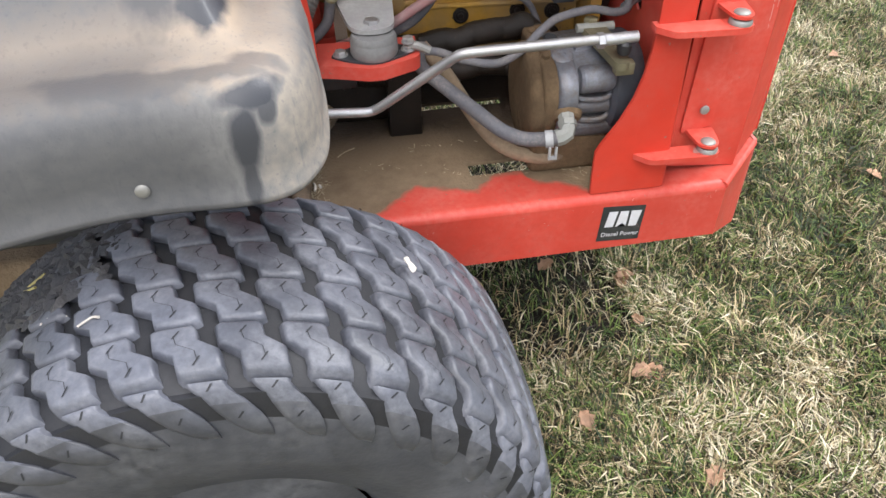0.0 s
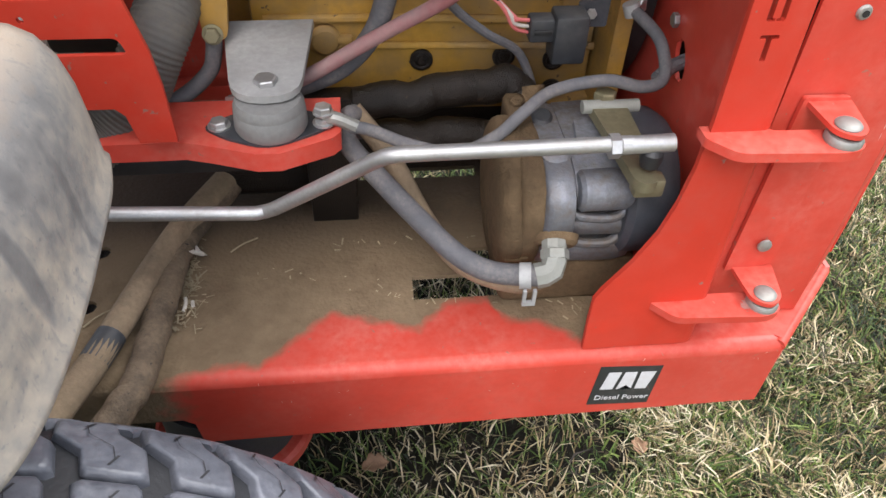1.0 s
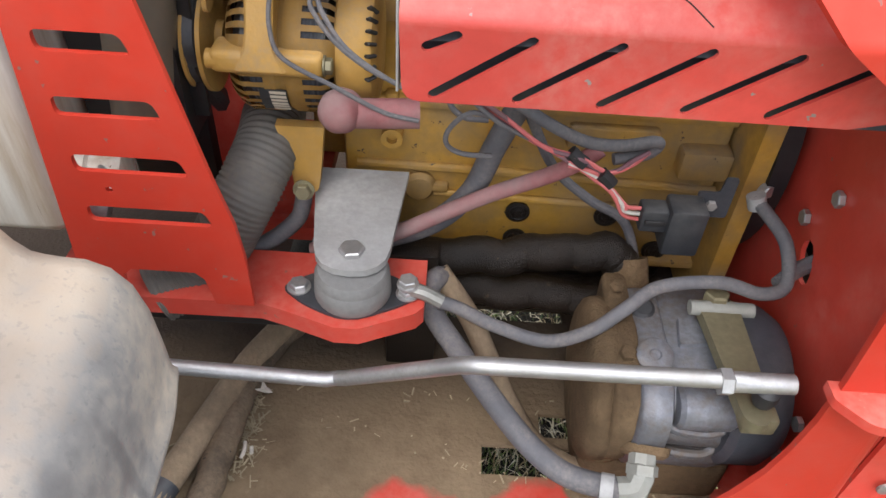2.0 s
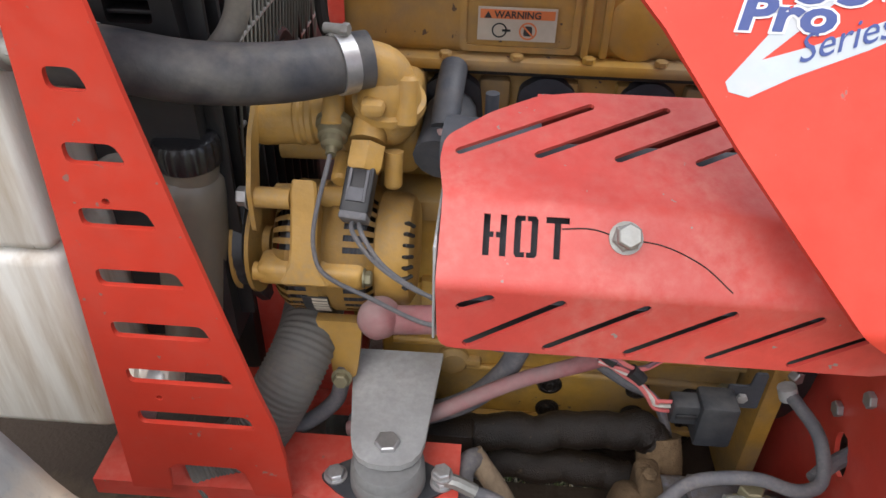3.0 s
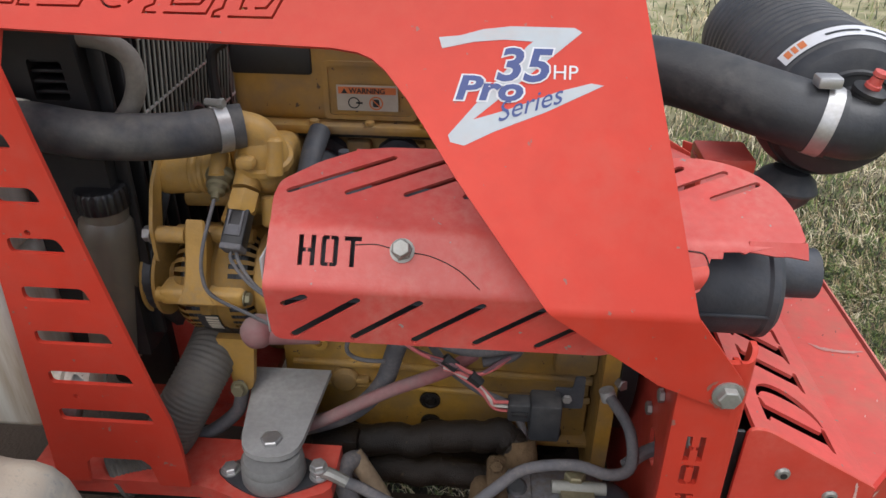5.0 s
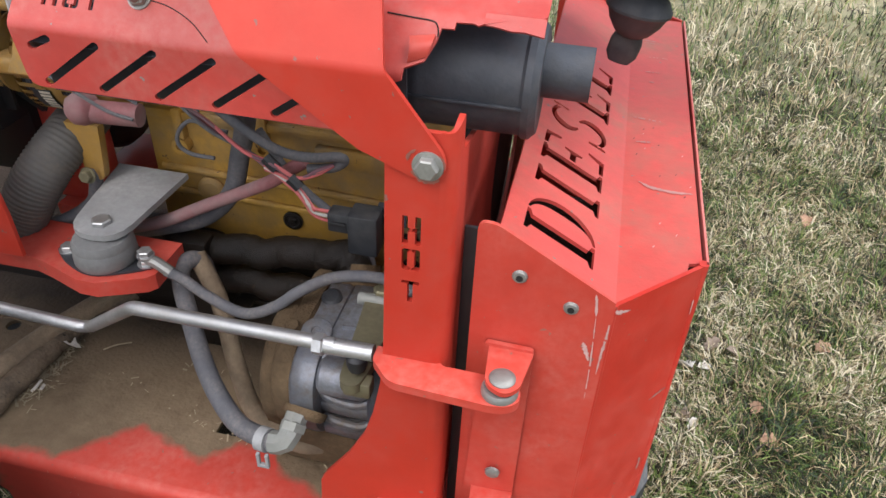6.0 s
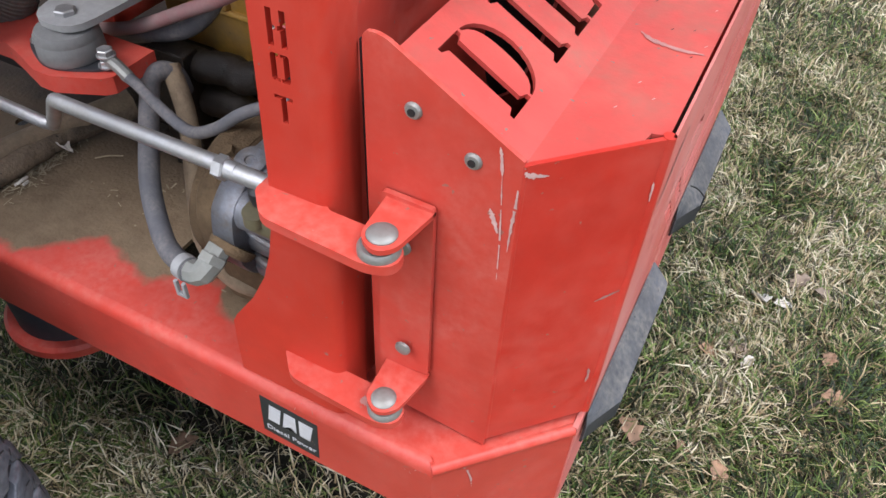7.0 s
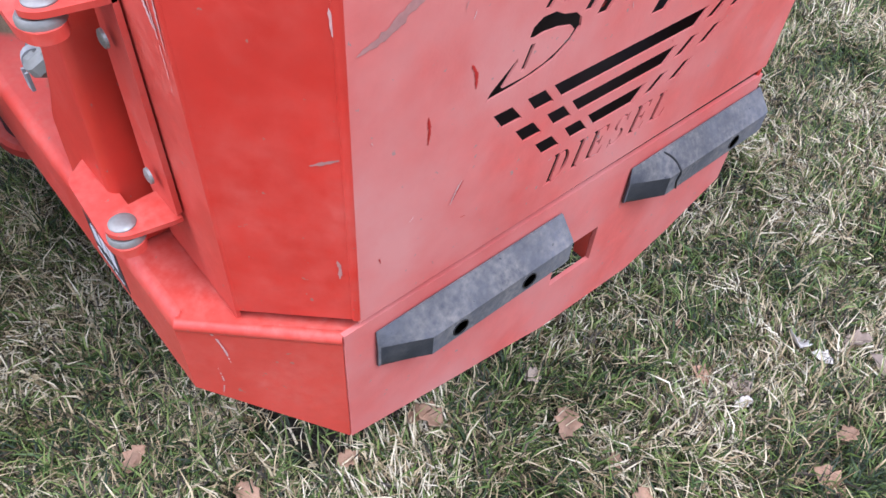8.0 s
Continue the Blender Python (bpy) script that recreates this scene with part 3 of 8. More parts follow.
# frame: mud-caked deck, side skirt, corner and rear plate
T = 0.006
deck_z = 0.549
XZ = lambda y: plane_m((0, y, 0), (1, 0, 0), (0, 0, 1))
holes = [rect(-0.398, 0.101, -0.29, 0.139), rect(-0.33, 0.153, -0.285, 0.185), disc(-0.782, 0.21, 0.011), disc(-0.779, 0.118, 0.011), rect(-0.46, 0.333, -0.29, 0.356), disc(-0.21, 0.16, 0.02), rect(-0.2, 0.1, -0.13, 0.13)]
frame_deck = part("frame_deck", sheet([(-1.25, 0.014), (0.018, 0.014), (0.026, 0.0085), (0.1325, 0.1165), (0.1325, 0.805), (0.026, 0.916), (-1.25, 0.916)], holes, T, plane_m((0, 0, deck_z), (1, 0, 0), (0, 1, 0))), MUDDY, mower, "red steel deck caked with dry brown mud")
bend = bmesh.new()
prof = [(0.0, deck_z - 0.014)] + [(0.014 - 0.014 * math.cos(radians(a)), deck_z - 0.014 + 0.014 * math.sin(radians(a))) for a in (18, 36, 54, 72, 90)]
bend_x = [-1.25] + [-0.66 + 0.0686 * i for i in range(11)]
rows_ = [[bend.verts.new((x + (0.0 if x < 0.02 else (0.026 - 0.6 * y - x)), y, z)) for y, z in prof] for x in bend_x]
for a, b in zip(rows_, rows_[1:]):
    for i in range(len(prof) - 1):
        bend.faces.new((a[i], b[i], b[i + 1], a[i + 1]))
side = sheet([(-1.25, 0.48), (-0.668, 0.48), (-0.656, 0.47), (-0.652, 0.432), (0.026, 0.437), (0.026, deck_z - 0.014), (-1.25, deck_z - 0.014)], [], T, XZ(0.0))
part("side_skirt", bm_join(side, bend), MUDDY, mower, "red side skirt with a bent top edge, mud-stained")
c1, c2 = Vector((0.026, 0, 0)), Vector((0.137, 0.114, 0))
L = (c2 - c1).length
part("corner_plate", sheet([(0, 0.437), (L, 0.358), (L, deck_z - 0.004), (0, deck_z - 0.006)], [], T, plane_m(c1, c2 - c1, (0, 0, 1))), RED, mower, "red corner plate with a scraped edge")
part("corner_bead", tube([(0.0225, 0.0045, deck_z - 0.0075), (0.134, 0.1175, deck_z - 0.0068)], 0.0075, 18, 1, curve=False), RED, mower)
part("corner_gusset", sheet([(0.0, 0.009), (0.028, 0.009), (0.06, 0.045), (0.02, 0.045)], [], 0.004, plane_m((0, 0, deck_z - 0.0012), (1, 0, 0), (0, 1, 0))), RED, mower)
rear_m = plane_m((0.139, 0, 0), (0, 1, 0), (0, 0, 1))
part("rear_plate", sheet([(0.115, 0.36), (0.26, 0.328), (0.36, 0.309), (0.43, 0.293), (0.615, 0.287), (0.7, 0.313), (0.81, 0.36), (0.81, deck_z + 0.003), (0.115, deck_z + 0.001)], [rect(0.426, 0.387, 0.503, 0.449)], T, rear_m), RED_PALE, mower, "red rear plate with a square hitch hole")
part("hitch_box", bm_join(box(0.112, 0.132, 0.42, 0.426, 0.38, 0.452), box(0.112, 0.132, 0.503, 0.509, 0.38, 0.452), box(0.112, 0.132, 0.426, 0.503, 0.449, 0.455)), RED, mower)
c3, c4 = Vector((0.137, 0.81, 0)), Vector((0.026, 0.924, 0))
part("corner_plate", sheet([(0, 0.358), (L, 0.437), (L, deck_z - 0.006), (0, deck_z - 0.004)], [], T, plane_m(c3, c4 - c3, (0, 0, 1))), RED, mower)
part("side_skirt", box(-1.25, 0.026, 0.918, 0.924, 0.437, deck_z), RED, mower)


def bumper(y0, y1):
    """A block of worn rubber with a sloped top and clipped ends."""
    bm = bmesh.new()
    pr = [(0.141, 0.531), (0.1435, 0.531), (0.168, 0.505), (0.168, 0.475), (0.165, 0.472), (0.141, 0.472)]
    st = [(y0, 0.0), (y0 + 0.003, 0.02), (y0 + 0.052, 1.0), (y1 - 0.012, 1.0), (y1 - 0.002, 0.95), (y1, 0.9)]
    rings = []
    for yy, k in st:
        kk = 0.12 + 0.88 * k
        rings.append([bm.verts.new((0.141 + (x - 0.141) * kk, yy, 0.498 + (z - 0.498) * (0.97 + 0.03 * k))) for x, z in pr])
    for a, b in zip(rings, rings[1:]):
        for i in range(len(pr) - 1):
            bm.faces.new((a[i], a[i + 1], b[i + 1], b[i]))
        bm.faces.new((a[-1], a[0], b[0], b[-1]))
    bm.faces.new(rings[0])
    bm.faces.new(rings[-1])
    return bm


for y0, y1, holes_, crack_ in ((0.15, 0.413, (0.24, 0.342), None), (0.538, 0.812, (0.735,), 0.607)):
    b = part("rubber_bumper", bumper(y0, y1), WORN_RUBBER, mower, "sun-greyed black rubber bumper block" + (", cracked through" if crack_ else ", scuffed along its top"), 25)
    b.data.materials.append(RUBBER)
    # end faces turned from the light are painted a darker rubber
    for f in b.data.polygons:
        f.material_index = 1 if f.center.y < y0 + 0.03 and f.normal.y < -0.3 else 0
    for yy in holes_:
        part("bolt_recess", lathe([(0.011, 0), (0.011, 0.0008), (0.0095, 0.0008), (0.0085, -0.006), (0, -0.006)], (0.168, yy, 0.49), (1, 0, 0), 16), PLASTIC, b)
    if crack_:
        part("crack", tube([(0.1445, crack_ - 0.012, 0.5285), (0.152, crack_ - 0.003, 0.522), (0.16, crack_ + 0.003, 0.5135), (0.1685, crack_ + 0.004, 0.504), (0.1685, crack_ + 0.001, 0.49), (0.168, crack_ + 0.006, 0.475)], 0.0016, 6), PLASTIC, b, "dark open crack")

# upright post with HOT cut into it
hot_post = []
for i, c in enumerate("HOT"):
    lp, ww = block_letters(c, 0.62, 0.19)
    hot_post += scaled(lp, -0.1258, (0.9685, 0.9415, 0.907)[i], 0.0258, (0.0275, 0.022, 0.023)[i])
post_line = [(-0.214, 0.552), (-0.2145, 0.6), (-0.2135, 0.632), (-0.207, 0.645), (-0.181, 0.684), (-0.1625, 0.722), (-0.1525, 0.757), (-0.145, 0.8), (-0.142, 0.85), (-0.141, 0.94), (-0.141, 1.06), (-0.13, 1.073),
             (-0.096, 1.073), (-0.096, 0.552)]
post_m = plane_m((0, -0.0129, 0), (1, 0, 0), (0, 0.04, 1))
# the post's edge folds back into a flange with a low ear on top
flange = [(-0.096, 0.012, 1.073), (-0.091, 0.0125, 1.073), (-0.087, 0.0145, 1.0735), (-0.0845, 0.0172, 1.0755), (-0.083, 0.0195, 1.079), (-0.082, 0.023, 1.0815), (-0.082, 0.031, 1.082), (-0.082, 0.0325, 1.079), (-0.082, 0.0335, 1.056), (-0.082, 0.037, 1.05), (-0.082, 0.056, 1.046)]
fb = bmesh.new()
fr = []
for x, y, z1 in flange:
    lean = -0.0129 + 0.04 * z1 - 0.012
    k = min(1.0, (x + 0.096) / 0.014)
    xi, yi = x - 0.0048 * k, y + 0.0048 * (1 - k)
    fr.append([fb.verts.new(c_) for c_ in ((x, y - 0.0028, 0.552), (x, y + lean, z1), (xi, yi + lean, z1), (xi, yi - 0.0028, 0.552))])
for a, b in zip(fr, fr[1:]):
    for q in range(4):
        fb.faces.new((a[q], b[q], b[(q + 1) % 4], a[(q + 1) % 4]))
fb.faces.new(fr[-1])
post = part("upright_post", bm_join(sheet(post_line, hot_post, T, post_m), fb), ORANGE, mower, "orange-red upright post with HOT cut through it")
bulk = [(0.03, 0.552), (0.9, 0.552), (0.9, 0.9), (0.62, 0.98), (0.3, 0.98), (0.115, 1.02), (0.03, 1.02)]
part("bulkhead", sheet(bulk, [slot(0.205, 0.79, 0.215, 0.808, 0.026), disc(0.45, 0.84, 0.13, 24)], 0.005, plane_m((-0.09, 0, 0), (0, 1, 0), (0, 0, 1))), RED, mower, "red inner bulkhead plate with a cable hole")
for p in ((-0.096, 0.204, 0.884), (-0.096, 0.24, 0.832), (-0.096, 0.09, 0.93)):
    part("bolt", hex_bolt(p, (-1, 0, 0), 0.0085, 0.006, 0.0), ZINC, mower)


def hinge_arm(z, th=0.0095):
    out = round_poly([(-0.15, 0.03), (-0.15, 0.012), (-0.128, -0.012), (-0.028, -0.017), (-0.009, -0.009), (-0.009, 0.011), (-0.03, 0.019), (-0.085, 0.02), (-0.092, 0.03)], [0, 0.004, 0.01, 0.012, 0.013, 0.013, 0.01, 0.004, 0])
    return sheet(out, [], th, plane_m((0, 0, z), (1, 0, 0), (0, 1, 0)))


for z in (0.838, 0.622):
    a = part("hinge_arm", hinge_arm(z), RED, mower, "red flat hinge arm welded to the post")
    part("bushing", lathe([(0.0155, -0.004), (0.017, -0.002), (0.017, 0.002), (0.015, 0.005), (0.013, 0.005)], (-0.028, 0.002, z + 0.002), (0, 0, 1)), DULL_ZINC, a)

# rear guard: hinged box of sheet steel
dy = 0.05
door_line = round_poly([(-0.068, 0.562), (0.059, 0.55), (0.059, 0.922), (-0.05, 0.985), (-0.066, 0.985)], [0.004, 0, 0, 0.012, 0.01])
part("rear_guard_side", sheet(door_line, [], 0.004, XZ(dy)), RED, mower, "red side sheet of the rear guard, scratched to bare metal")
d1_, d2_ = Vector((0.059, dy, 0)), Vector((0.138, 0.128, 0))
DL = (d2_ - d1_).length
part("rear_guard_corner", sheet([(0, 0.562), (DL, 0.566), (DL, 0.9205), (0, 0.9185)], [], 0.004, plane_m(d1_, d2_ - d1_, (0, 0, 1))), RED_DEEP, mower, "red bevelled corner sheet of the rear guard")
# unseen far end, mirrored to close the guard behind the cut letters
part("rear_guard_side", sheet(door_line, [], 0.004, XZ(0.802)), RED, mower)
part("rear_guard_side", sheet([(0.0, 0.55), (DL, 0.55), (DL, 0.918), (0, 0.921)], [], 0.004, plane_m((0.138, 0.802, 0), (-1, 1, 0), (0, 0, 1))), RED, mower)

# rear sheet of the guard: swoosh, bars, squares and DIESEL cut through
lt, lw = glyphs("DIESEL", 0.3, 0.3)
rear_cuts = scaled(lt, 0.366, 0.6, 0.196 / lw, 0.037)
# the long hooked letter: a heavy top bow that thins into a tail
rear_cuts.append([(0.266, 0.7515), (0.299, 0.7535), (0.322, 0.7565), (0.345, 0.762), (0.363, 0.773), (0.373, 0.784), (0.372, 0.793), (0.364, 0.8), (0.348, 0.804), (0.337, 0.81), (0.322, 0.81), (0.312, 0.804), (0.309, 0.795),
                  (0.316, 0.793), (0.327, 0.7945), (0.344, 0.793), (0.36, 0.789), (0.365, 0.784), (0.359, 0.776), (0.346, 0.769), (0.331, 0.763), (0.311, 0.759), (0.284, 0.758), (0.291, 0.7665), (0.299, 0.777), (0.2985, 0.781), (0.271, 0.759)])
rear_cuts.append([(0.3035, 0.766), (0.309, 0.766), (0.3175, 0.788), (0.312, 0.7885)])
# rising strokes of the word above
for u, v, w_, h_ in ((0.322, 0.8165, 0.007, 0.035), (0.343, 0.816, 0.007, 0.034), (0.374, 0.797, 0.01, 0.05), (0.392, 0.787, 0.015, 0.055), (0.43, 0.787, 0.015, 0.055), (0.478, 0.757, 0.022, 0.075), (0.53, 0.757, 0.02, 0.075), (0.575, 0.757, 0.02, 0.06)):
    rear_cuts.append([(u, v), (u + w_, v - 0.001), (u + w_ + h_ * 0.75, v + h_), (u + h_ * 0.6, v + h_)])
for i in range(3):
    u, v = 0.278 + 0.0315 * i, 0.7315 - 0.0315 * i
    for a in (u, u + 0.041):
        rear_cuts.append([(a, v), (a + 0.0135, v - 0.0185), (a + 0.0375, v - 0.0185), (a + 0.0225, v)])
    e = (0.57, 0.53, 0.491)[i]
    rear_cuts.append([(u + 0.075, v), (u + 0.0895, v - 0.0185), (e, v - 0.0185), (e + 0.018, v)])
    for d in (0.018, 0.06):
        rear_cuts.append([(e + d - 0.002, v - 0.0185), (e + d + 0.015, v - 0.0185), (e + d + 0.038, v), (e + d + 0.022, v)])
rear_sheet = part("rear_guard_panel", sheet([(0.131, 0.562), (0.8, 0.571), (0.8, 0.921), (0.131, 0.921)], rear_cuts, 0.0022, plane_m((0.142, 0, 0), (0, 1, 0), (0, 0, 1))), RED_PALE, mower, "pale red rear panel with DIESEL and stripes cut through")

# black sheets added so the hinge gap and the guard's inside look dark
part("shade_sheet", box(-0.0805, -0.06, 0.068, 0.072, 0.556, 0.965, 0.001), PLASTIC, mower, "added black sheet, keeps the hinge gap dark")
part("shade_sheet", box(0.092, 0.096, 0.1, 0.79, 0.556, 0.905, 0.001), PLASTIC, mower, "added black sheet, keeps the inside of the guard dark")
part("panel_fold", tube([(0.1372, 0.1315, 0.566), (0.1372, 0.1315, 0.921)], 0.005, 16, 1, curve=False), RED_DEEP, mower)
part("panel_fold", tube([(0.0583, 0.0535, 0.562), (0.0583, 0.0535, 0.918)], 0.0035, 14, 1, curve=False), RED_DEEP, mower)
# top of the guard: sloped sheet with DIESEL, and a flat strip
lt, lw = glyphs("DIESEL", 0.2, 0.14)
s0 = Vector((0.059, 0.056, 0.9185))
s_up = Vector((-0.109, 0, 0.047))
top_m = plane_m(s0, (0, 1, 0), s_up)
LS = s_up.length
cuts = scaled(lt, 0.0275, 0.0252, 0.082, 0.0735)
part("rear_guard_top", sheet([(0, 0), (0.74, 0), (0.74, LS), (0, LS)], cuts, 0.004, top_m), RED_GRIMY, mower, "sloping faded red top sheet with DIESEL cut through")
part("rear_guard_strip", sheet([(0.059, 0.0545), (0.122, 0.1178), (0.124, 0.131), (0.1365, 0.1345), (0.1365, 0.8), (0.059, 0.8)], [], 0.004, plane_m((0, 0, 0.9185), (1, 0, 0), (0, 1, 0))), RED_GRIMY, mower, "flat worn red top strip")
for p in ((-0.026, dy, 0.9345), (0.022, dy, 0.909)):
    # black disc stands in for the shaded hollow of the rivet
    part("rivet_dark_disc", lathe([(0.0032, 0), (0.0032, 0.0006), (0, 0.0006)], (p[0], p[1] - 0.0036, p[2]), (0, -1, 0), 12), PLASTIC, mower)
    part("rivet", lathe([(0.007, 0), (0.007, 0.001), (0.0055, 0.003), (0.003, 0.0033), (0.0025, 0.002), (0, 0.002)], p, (0, -1, 0), 18), DULL_ZINC, mower)

# hinge bracket on the guard
hb = part("hinge_bracket", bm_join(sheet(round_poly([(-0.058, 0.632), (-0.004, 0.64), (-0.004, 0.855), (-0.05, 0.856)], 0.004), [], 0.005, XZ(0.043)),
                                   sheet(round_poly([(-0.046, 0.047), (-0.004, 0.047), (-0.004, 0.04), (-0.011, -0.004), (-0.024, -0.014), (-0.042, -0.004)], [0, 0, 0.002, 0.012, 0.014, 0.012]), [], 0.005, plane_m((0, 0, 0.852), (1, 0, 0), (0, 1, 0))),
                                   sheet(round_poly([(-0.05, 0.047), (-0.004, 0.047), (-0.004, 0.04), (-0.012, -0.005), (-0.028, -0.016), (-0.046, -0.005)], [0, 0, 0.002, 0.012, 0.014, 0.012]), [], 0.005, plane_m((0, 0, 0.637), (1, 0, 0), (0, 1, 0)))), RED, mower, "red folded hinge bracket bolted to the guard")
for p in ((-0.027, 0.005, 0.852), (-0.029, 0.002, 0.637)):
    part("hinge_bolt", dome_bolt(p, (0, 0, 1), 0.0122, 0.0045), DULL_ZINC, hb, "round-headed zinc bolt")
for z in (0.675, 0.81):
    part("rivet", lathe([(0.008, 0), (0.0075, 0.0025), (0.0045, 0.0037), (0, 0.0039)], (-0.028, 0.0375, z), (0, -1, 0), 18), DULL_ZINC, hb)

# upper side panel: leaning plate with an arched edge, bent to a tab at the hinge bolt
pl_o, pl_u, pl_v = Vector((0, 0.022, 1.118)), Vector((1, 0, 0)), Vector((0, 0.73, 1.0)).normalized()
pan_m = plane_m(pl_o, pl_u, pl_v)
arch = [(-0.252, 0.001), (-0.288, 0.047), (-0.327, 0.1), (-0.37, 0.164), (-0.389, 0.187), (-0.4, 0.196), (-0.412, 0.201), (-0.433, 0.204), (-0.56, 0.2075), (-0.79, 0.2155), (-1.1, 0.226)]
pan_line = [(-0.14, 0.005), (-0.2565, 0.005)] + arch[1:] + [(-1.1, 0.4), (-0.22, 0.4), (-0.2, 0.33)]


def outline_cut(lp, w, gaps=(0.0, 0.5)):
    """A thin cut that follows a loop, left open by bridges."""
    P = [Vector(p) for p in lp] + [Vector(lp[0])]
    d = [0.0]
    for a, b in zip(P, P[1:]):
        d.append(d[-1] + (b - a).length)
    cuts_ = []
    gaps = sorted(gaps)
    for i, g in enumerate(gaps):
        s0_, s1_ = g * d[-1] + 0.003, ((gaps[i + 1] if i + 1 < len(gaps) else gaps[0] + 1) * d[-1]) - 0.003
        pts = []
        for lap in (0, 1):
            for k in range(len(P) - 1):
                s_ = d[k] + lap * d[-1]
                if s0_ < s_ < s1_:
                    pts.append(P[k])
        def at_(s_):
            s_ = s_ % d[-1]
            for k in range(len(P) - 1):
                if d[k] <= s_ <= d[k + 1]:
                    return P[k].lerp(P[k + 1], (s_ - d[k]) / max(1e-9, d[k + 1] - d[k]))
        pts = [at_(s0_)] + pts + [at_(s1_)]
        up, dn = [], []
        for k, p in enumerate(pts):
            u_ = (pts[k] - pts[k - 1]).normalized() if k else (pts[1] - pts[0]).normalized()
            v_ = (pts[k + 1] - pts[k]).normalized() if k < len(pts) - 1 else u_
            n_ = Vector((-(u_.y + v_.y), u_.x + v_.x))
            n_ = n_.normalized() / max(0.5, math.cos(u_.angle(v_, 0.0) / 2)) if n_.length > 1e-6 else Vector((-u_.y, u_.x))
            up.append(tuple(p + n_ * w))
            dn.append(tuple(p - n_ * w))
        cuts_.append(up + dn[::-1])
    return cuts_


def outline_letters():
    """Whole slanted serif capitals of the word DIESEL, unit height."""
    I = [(0.0, 0), (0.4, 0), (0.4, 0.05), (0.31, 0.09), (0.31, 0.91), (0.4, 0.95), (0.4, 1), (0, 1), (0, 0.95), (0.09, 0.91), (0.09, 0.09), (0, 0.05)]
    E = [(0.0, 0), (0.78, 0), (0.84, 0.28), (0.78, 0.28), (0.66, 0.1), (0.31, 0.09), (0.31, 0.45), (0.47, 0.45), (0.52, 0.36), (0.57, 0.36), (0.57, 0.65), (0.52, 0.65), (0.47, 0.56), (0.31, 0.56), (0.31, 0.91), (0.62, 0.91), (0.72, 0.74), (0.78, 0.74), (0.76, 1), (0, 1), (0, 0.95), (0.09, 0.91), (0.09, 0.09), (0, 0.05)]
    Ll = [(0.0, 0), (0.74, 0), (0.8, 0.32), (0.74, 0.32), (0.62, 0.1), (0.31, 0.09), (0.31, 0.91), (0.4, 0.95), (0.4, 1), (0, 1), (0, 0.95), (0.09, 0.91), (0.09, 0.09), (0, 0.05)]
    bowl = [(0.42 + 0.46 * math.cos(radians(a)), 0.5 + 0.5 * math.sin(radians(a))) for a in range(-90, 91, 15)]
    D = [(0.0, 0)] + bowl + [(0, 1), (0, 0.95), (0.09, 0.91), (0.09, 0.09), (0, 0.05)]
    Din = [(0.31, 0.09)] + [(0.36 + 0.3 * math.cos(radians(a)), 0.5 + 0.41 * math.sin(radians(a))) for a in range(-85, 86, 17)] + [(0.31, 0.91)]
    mid_ = smooth_path([(0.6, 0.8, 0), (0.5, 0.91, 0), (0.3, 0.91, 0), (0.2, 0.77, 0), (0.3, 0.62, 0), (0.5, 0.46, 0), (0.56, 0.26, 0), (0.42, 0.1, 0), (0.24, 0.09, 0), (0.1, 0.24, 0)], 3)
    left, right = [], []
    for i, p in enumerate(mid_):
        t = (mid_[min(i + 1, len(mid_) - 1)] - mid_[max(i - 1, 0)]).normalized()
        k = 0.035 + 0.075 * math.sin(math.pi * i / (len(mid_) - 1)) ** 2
        left.append((p.x - t.y * k, p.y + t.x * k))
        right.append((p.x + t.y * k, p.y - t.x * k))
    S = left + right[::-1]
    return [(0.92, [D, Din]), (0.47, [I]), (0.86, [E]), (0.74, [S]), (0.86, [E]), (0.8, [Ll])]


cuts, px_ = [], 0.0
word_w = sum(w_ for w_, _ in outline_letters())
su_ = 0.318 / (word_w + 0.1)
for w_, lps in outline_letters():
    for lp in lps:
        flat = [(-0.79 + su_ * (px_ + u + 0.36 * v), 0.2365 - 0.011 * (px_ / word_w) + 0.08 * v) for u, v in lp]
        cuts += outline_cut(flat, 0.0011, (0.03, 0.36, 0.7))
    px_ += w_
panel = part("upper_side_panel", sheet(pan_line, cuts, 0.005, pan_m), ORANGE, mower, "leaning orange-red side panel with decal and DIESEL outline cuts")
tab_line = round_poly([(-0.2485, 1.1145), (-0.1355, 1.1145), (-0.0915, 1.0567), (-0.0905, 1.04), (-0.105, 1.0315), (-0.119, 1.0365), (-0.16, 1.053)], [0, 0, 0.012, 0.012, 0.012, 0.006, 0])
tab_m = plane_m((0, 0.0225, 0), (1, 0, 0), (0, 0, 1))
TAB_BEND = ([pan_m @ Vector((-0.2565, 0.005, 0)), pan_m @ Vector((-0.14, 0.005, 0))], [(-0.2535, 0.0225, 1.1185), (-0.1385, 0.0225, 1.1185)], [tab_m @ Vector((-0.2485, 1.1145, 0)), tab_m @ Vector((-0.1355, 1.1145, 0))])
part("panel_tab", bm_join(sheet(tab_line, [], 0.005, tab_m), fold_strip(*TAB_BEND, 0.005, 9)), ORANGE, mower, "bent lower tab of the side panel")
part("bolt", bm_join(lathe([(0.0125, 0), (0.0125, 0.002), (0.008, 0.0025)], (-0.1045, 0.0223, 1.0478), (0, -1, 0)), hex_bolt((-0.1045, 0.0203, 1.0478), (0, -1, 0), 0.0095, 0.007)), DULL_ZINC, mower, "large hex bolt holding the panel tab")

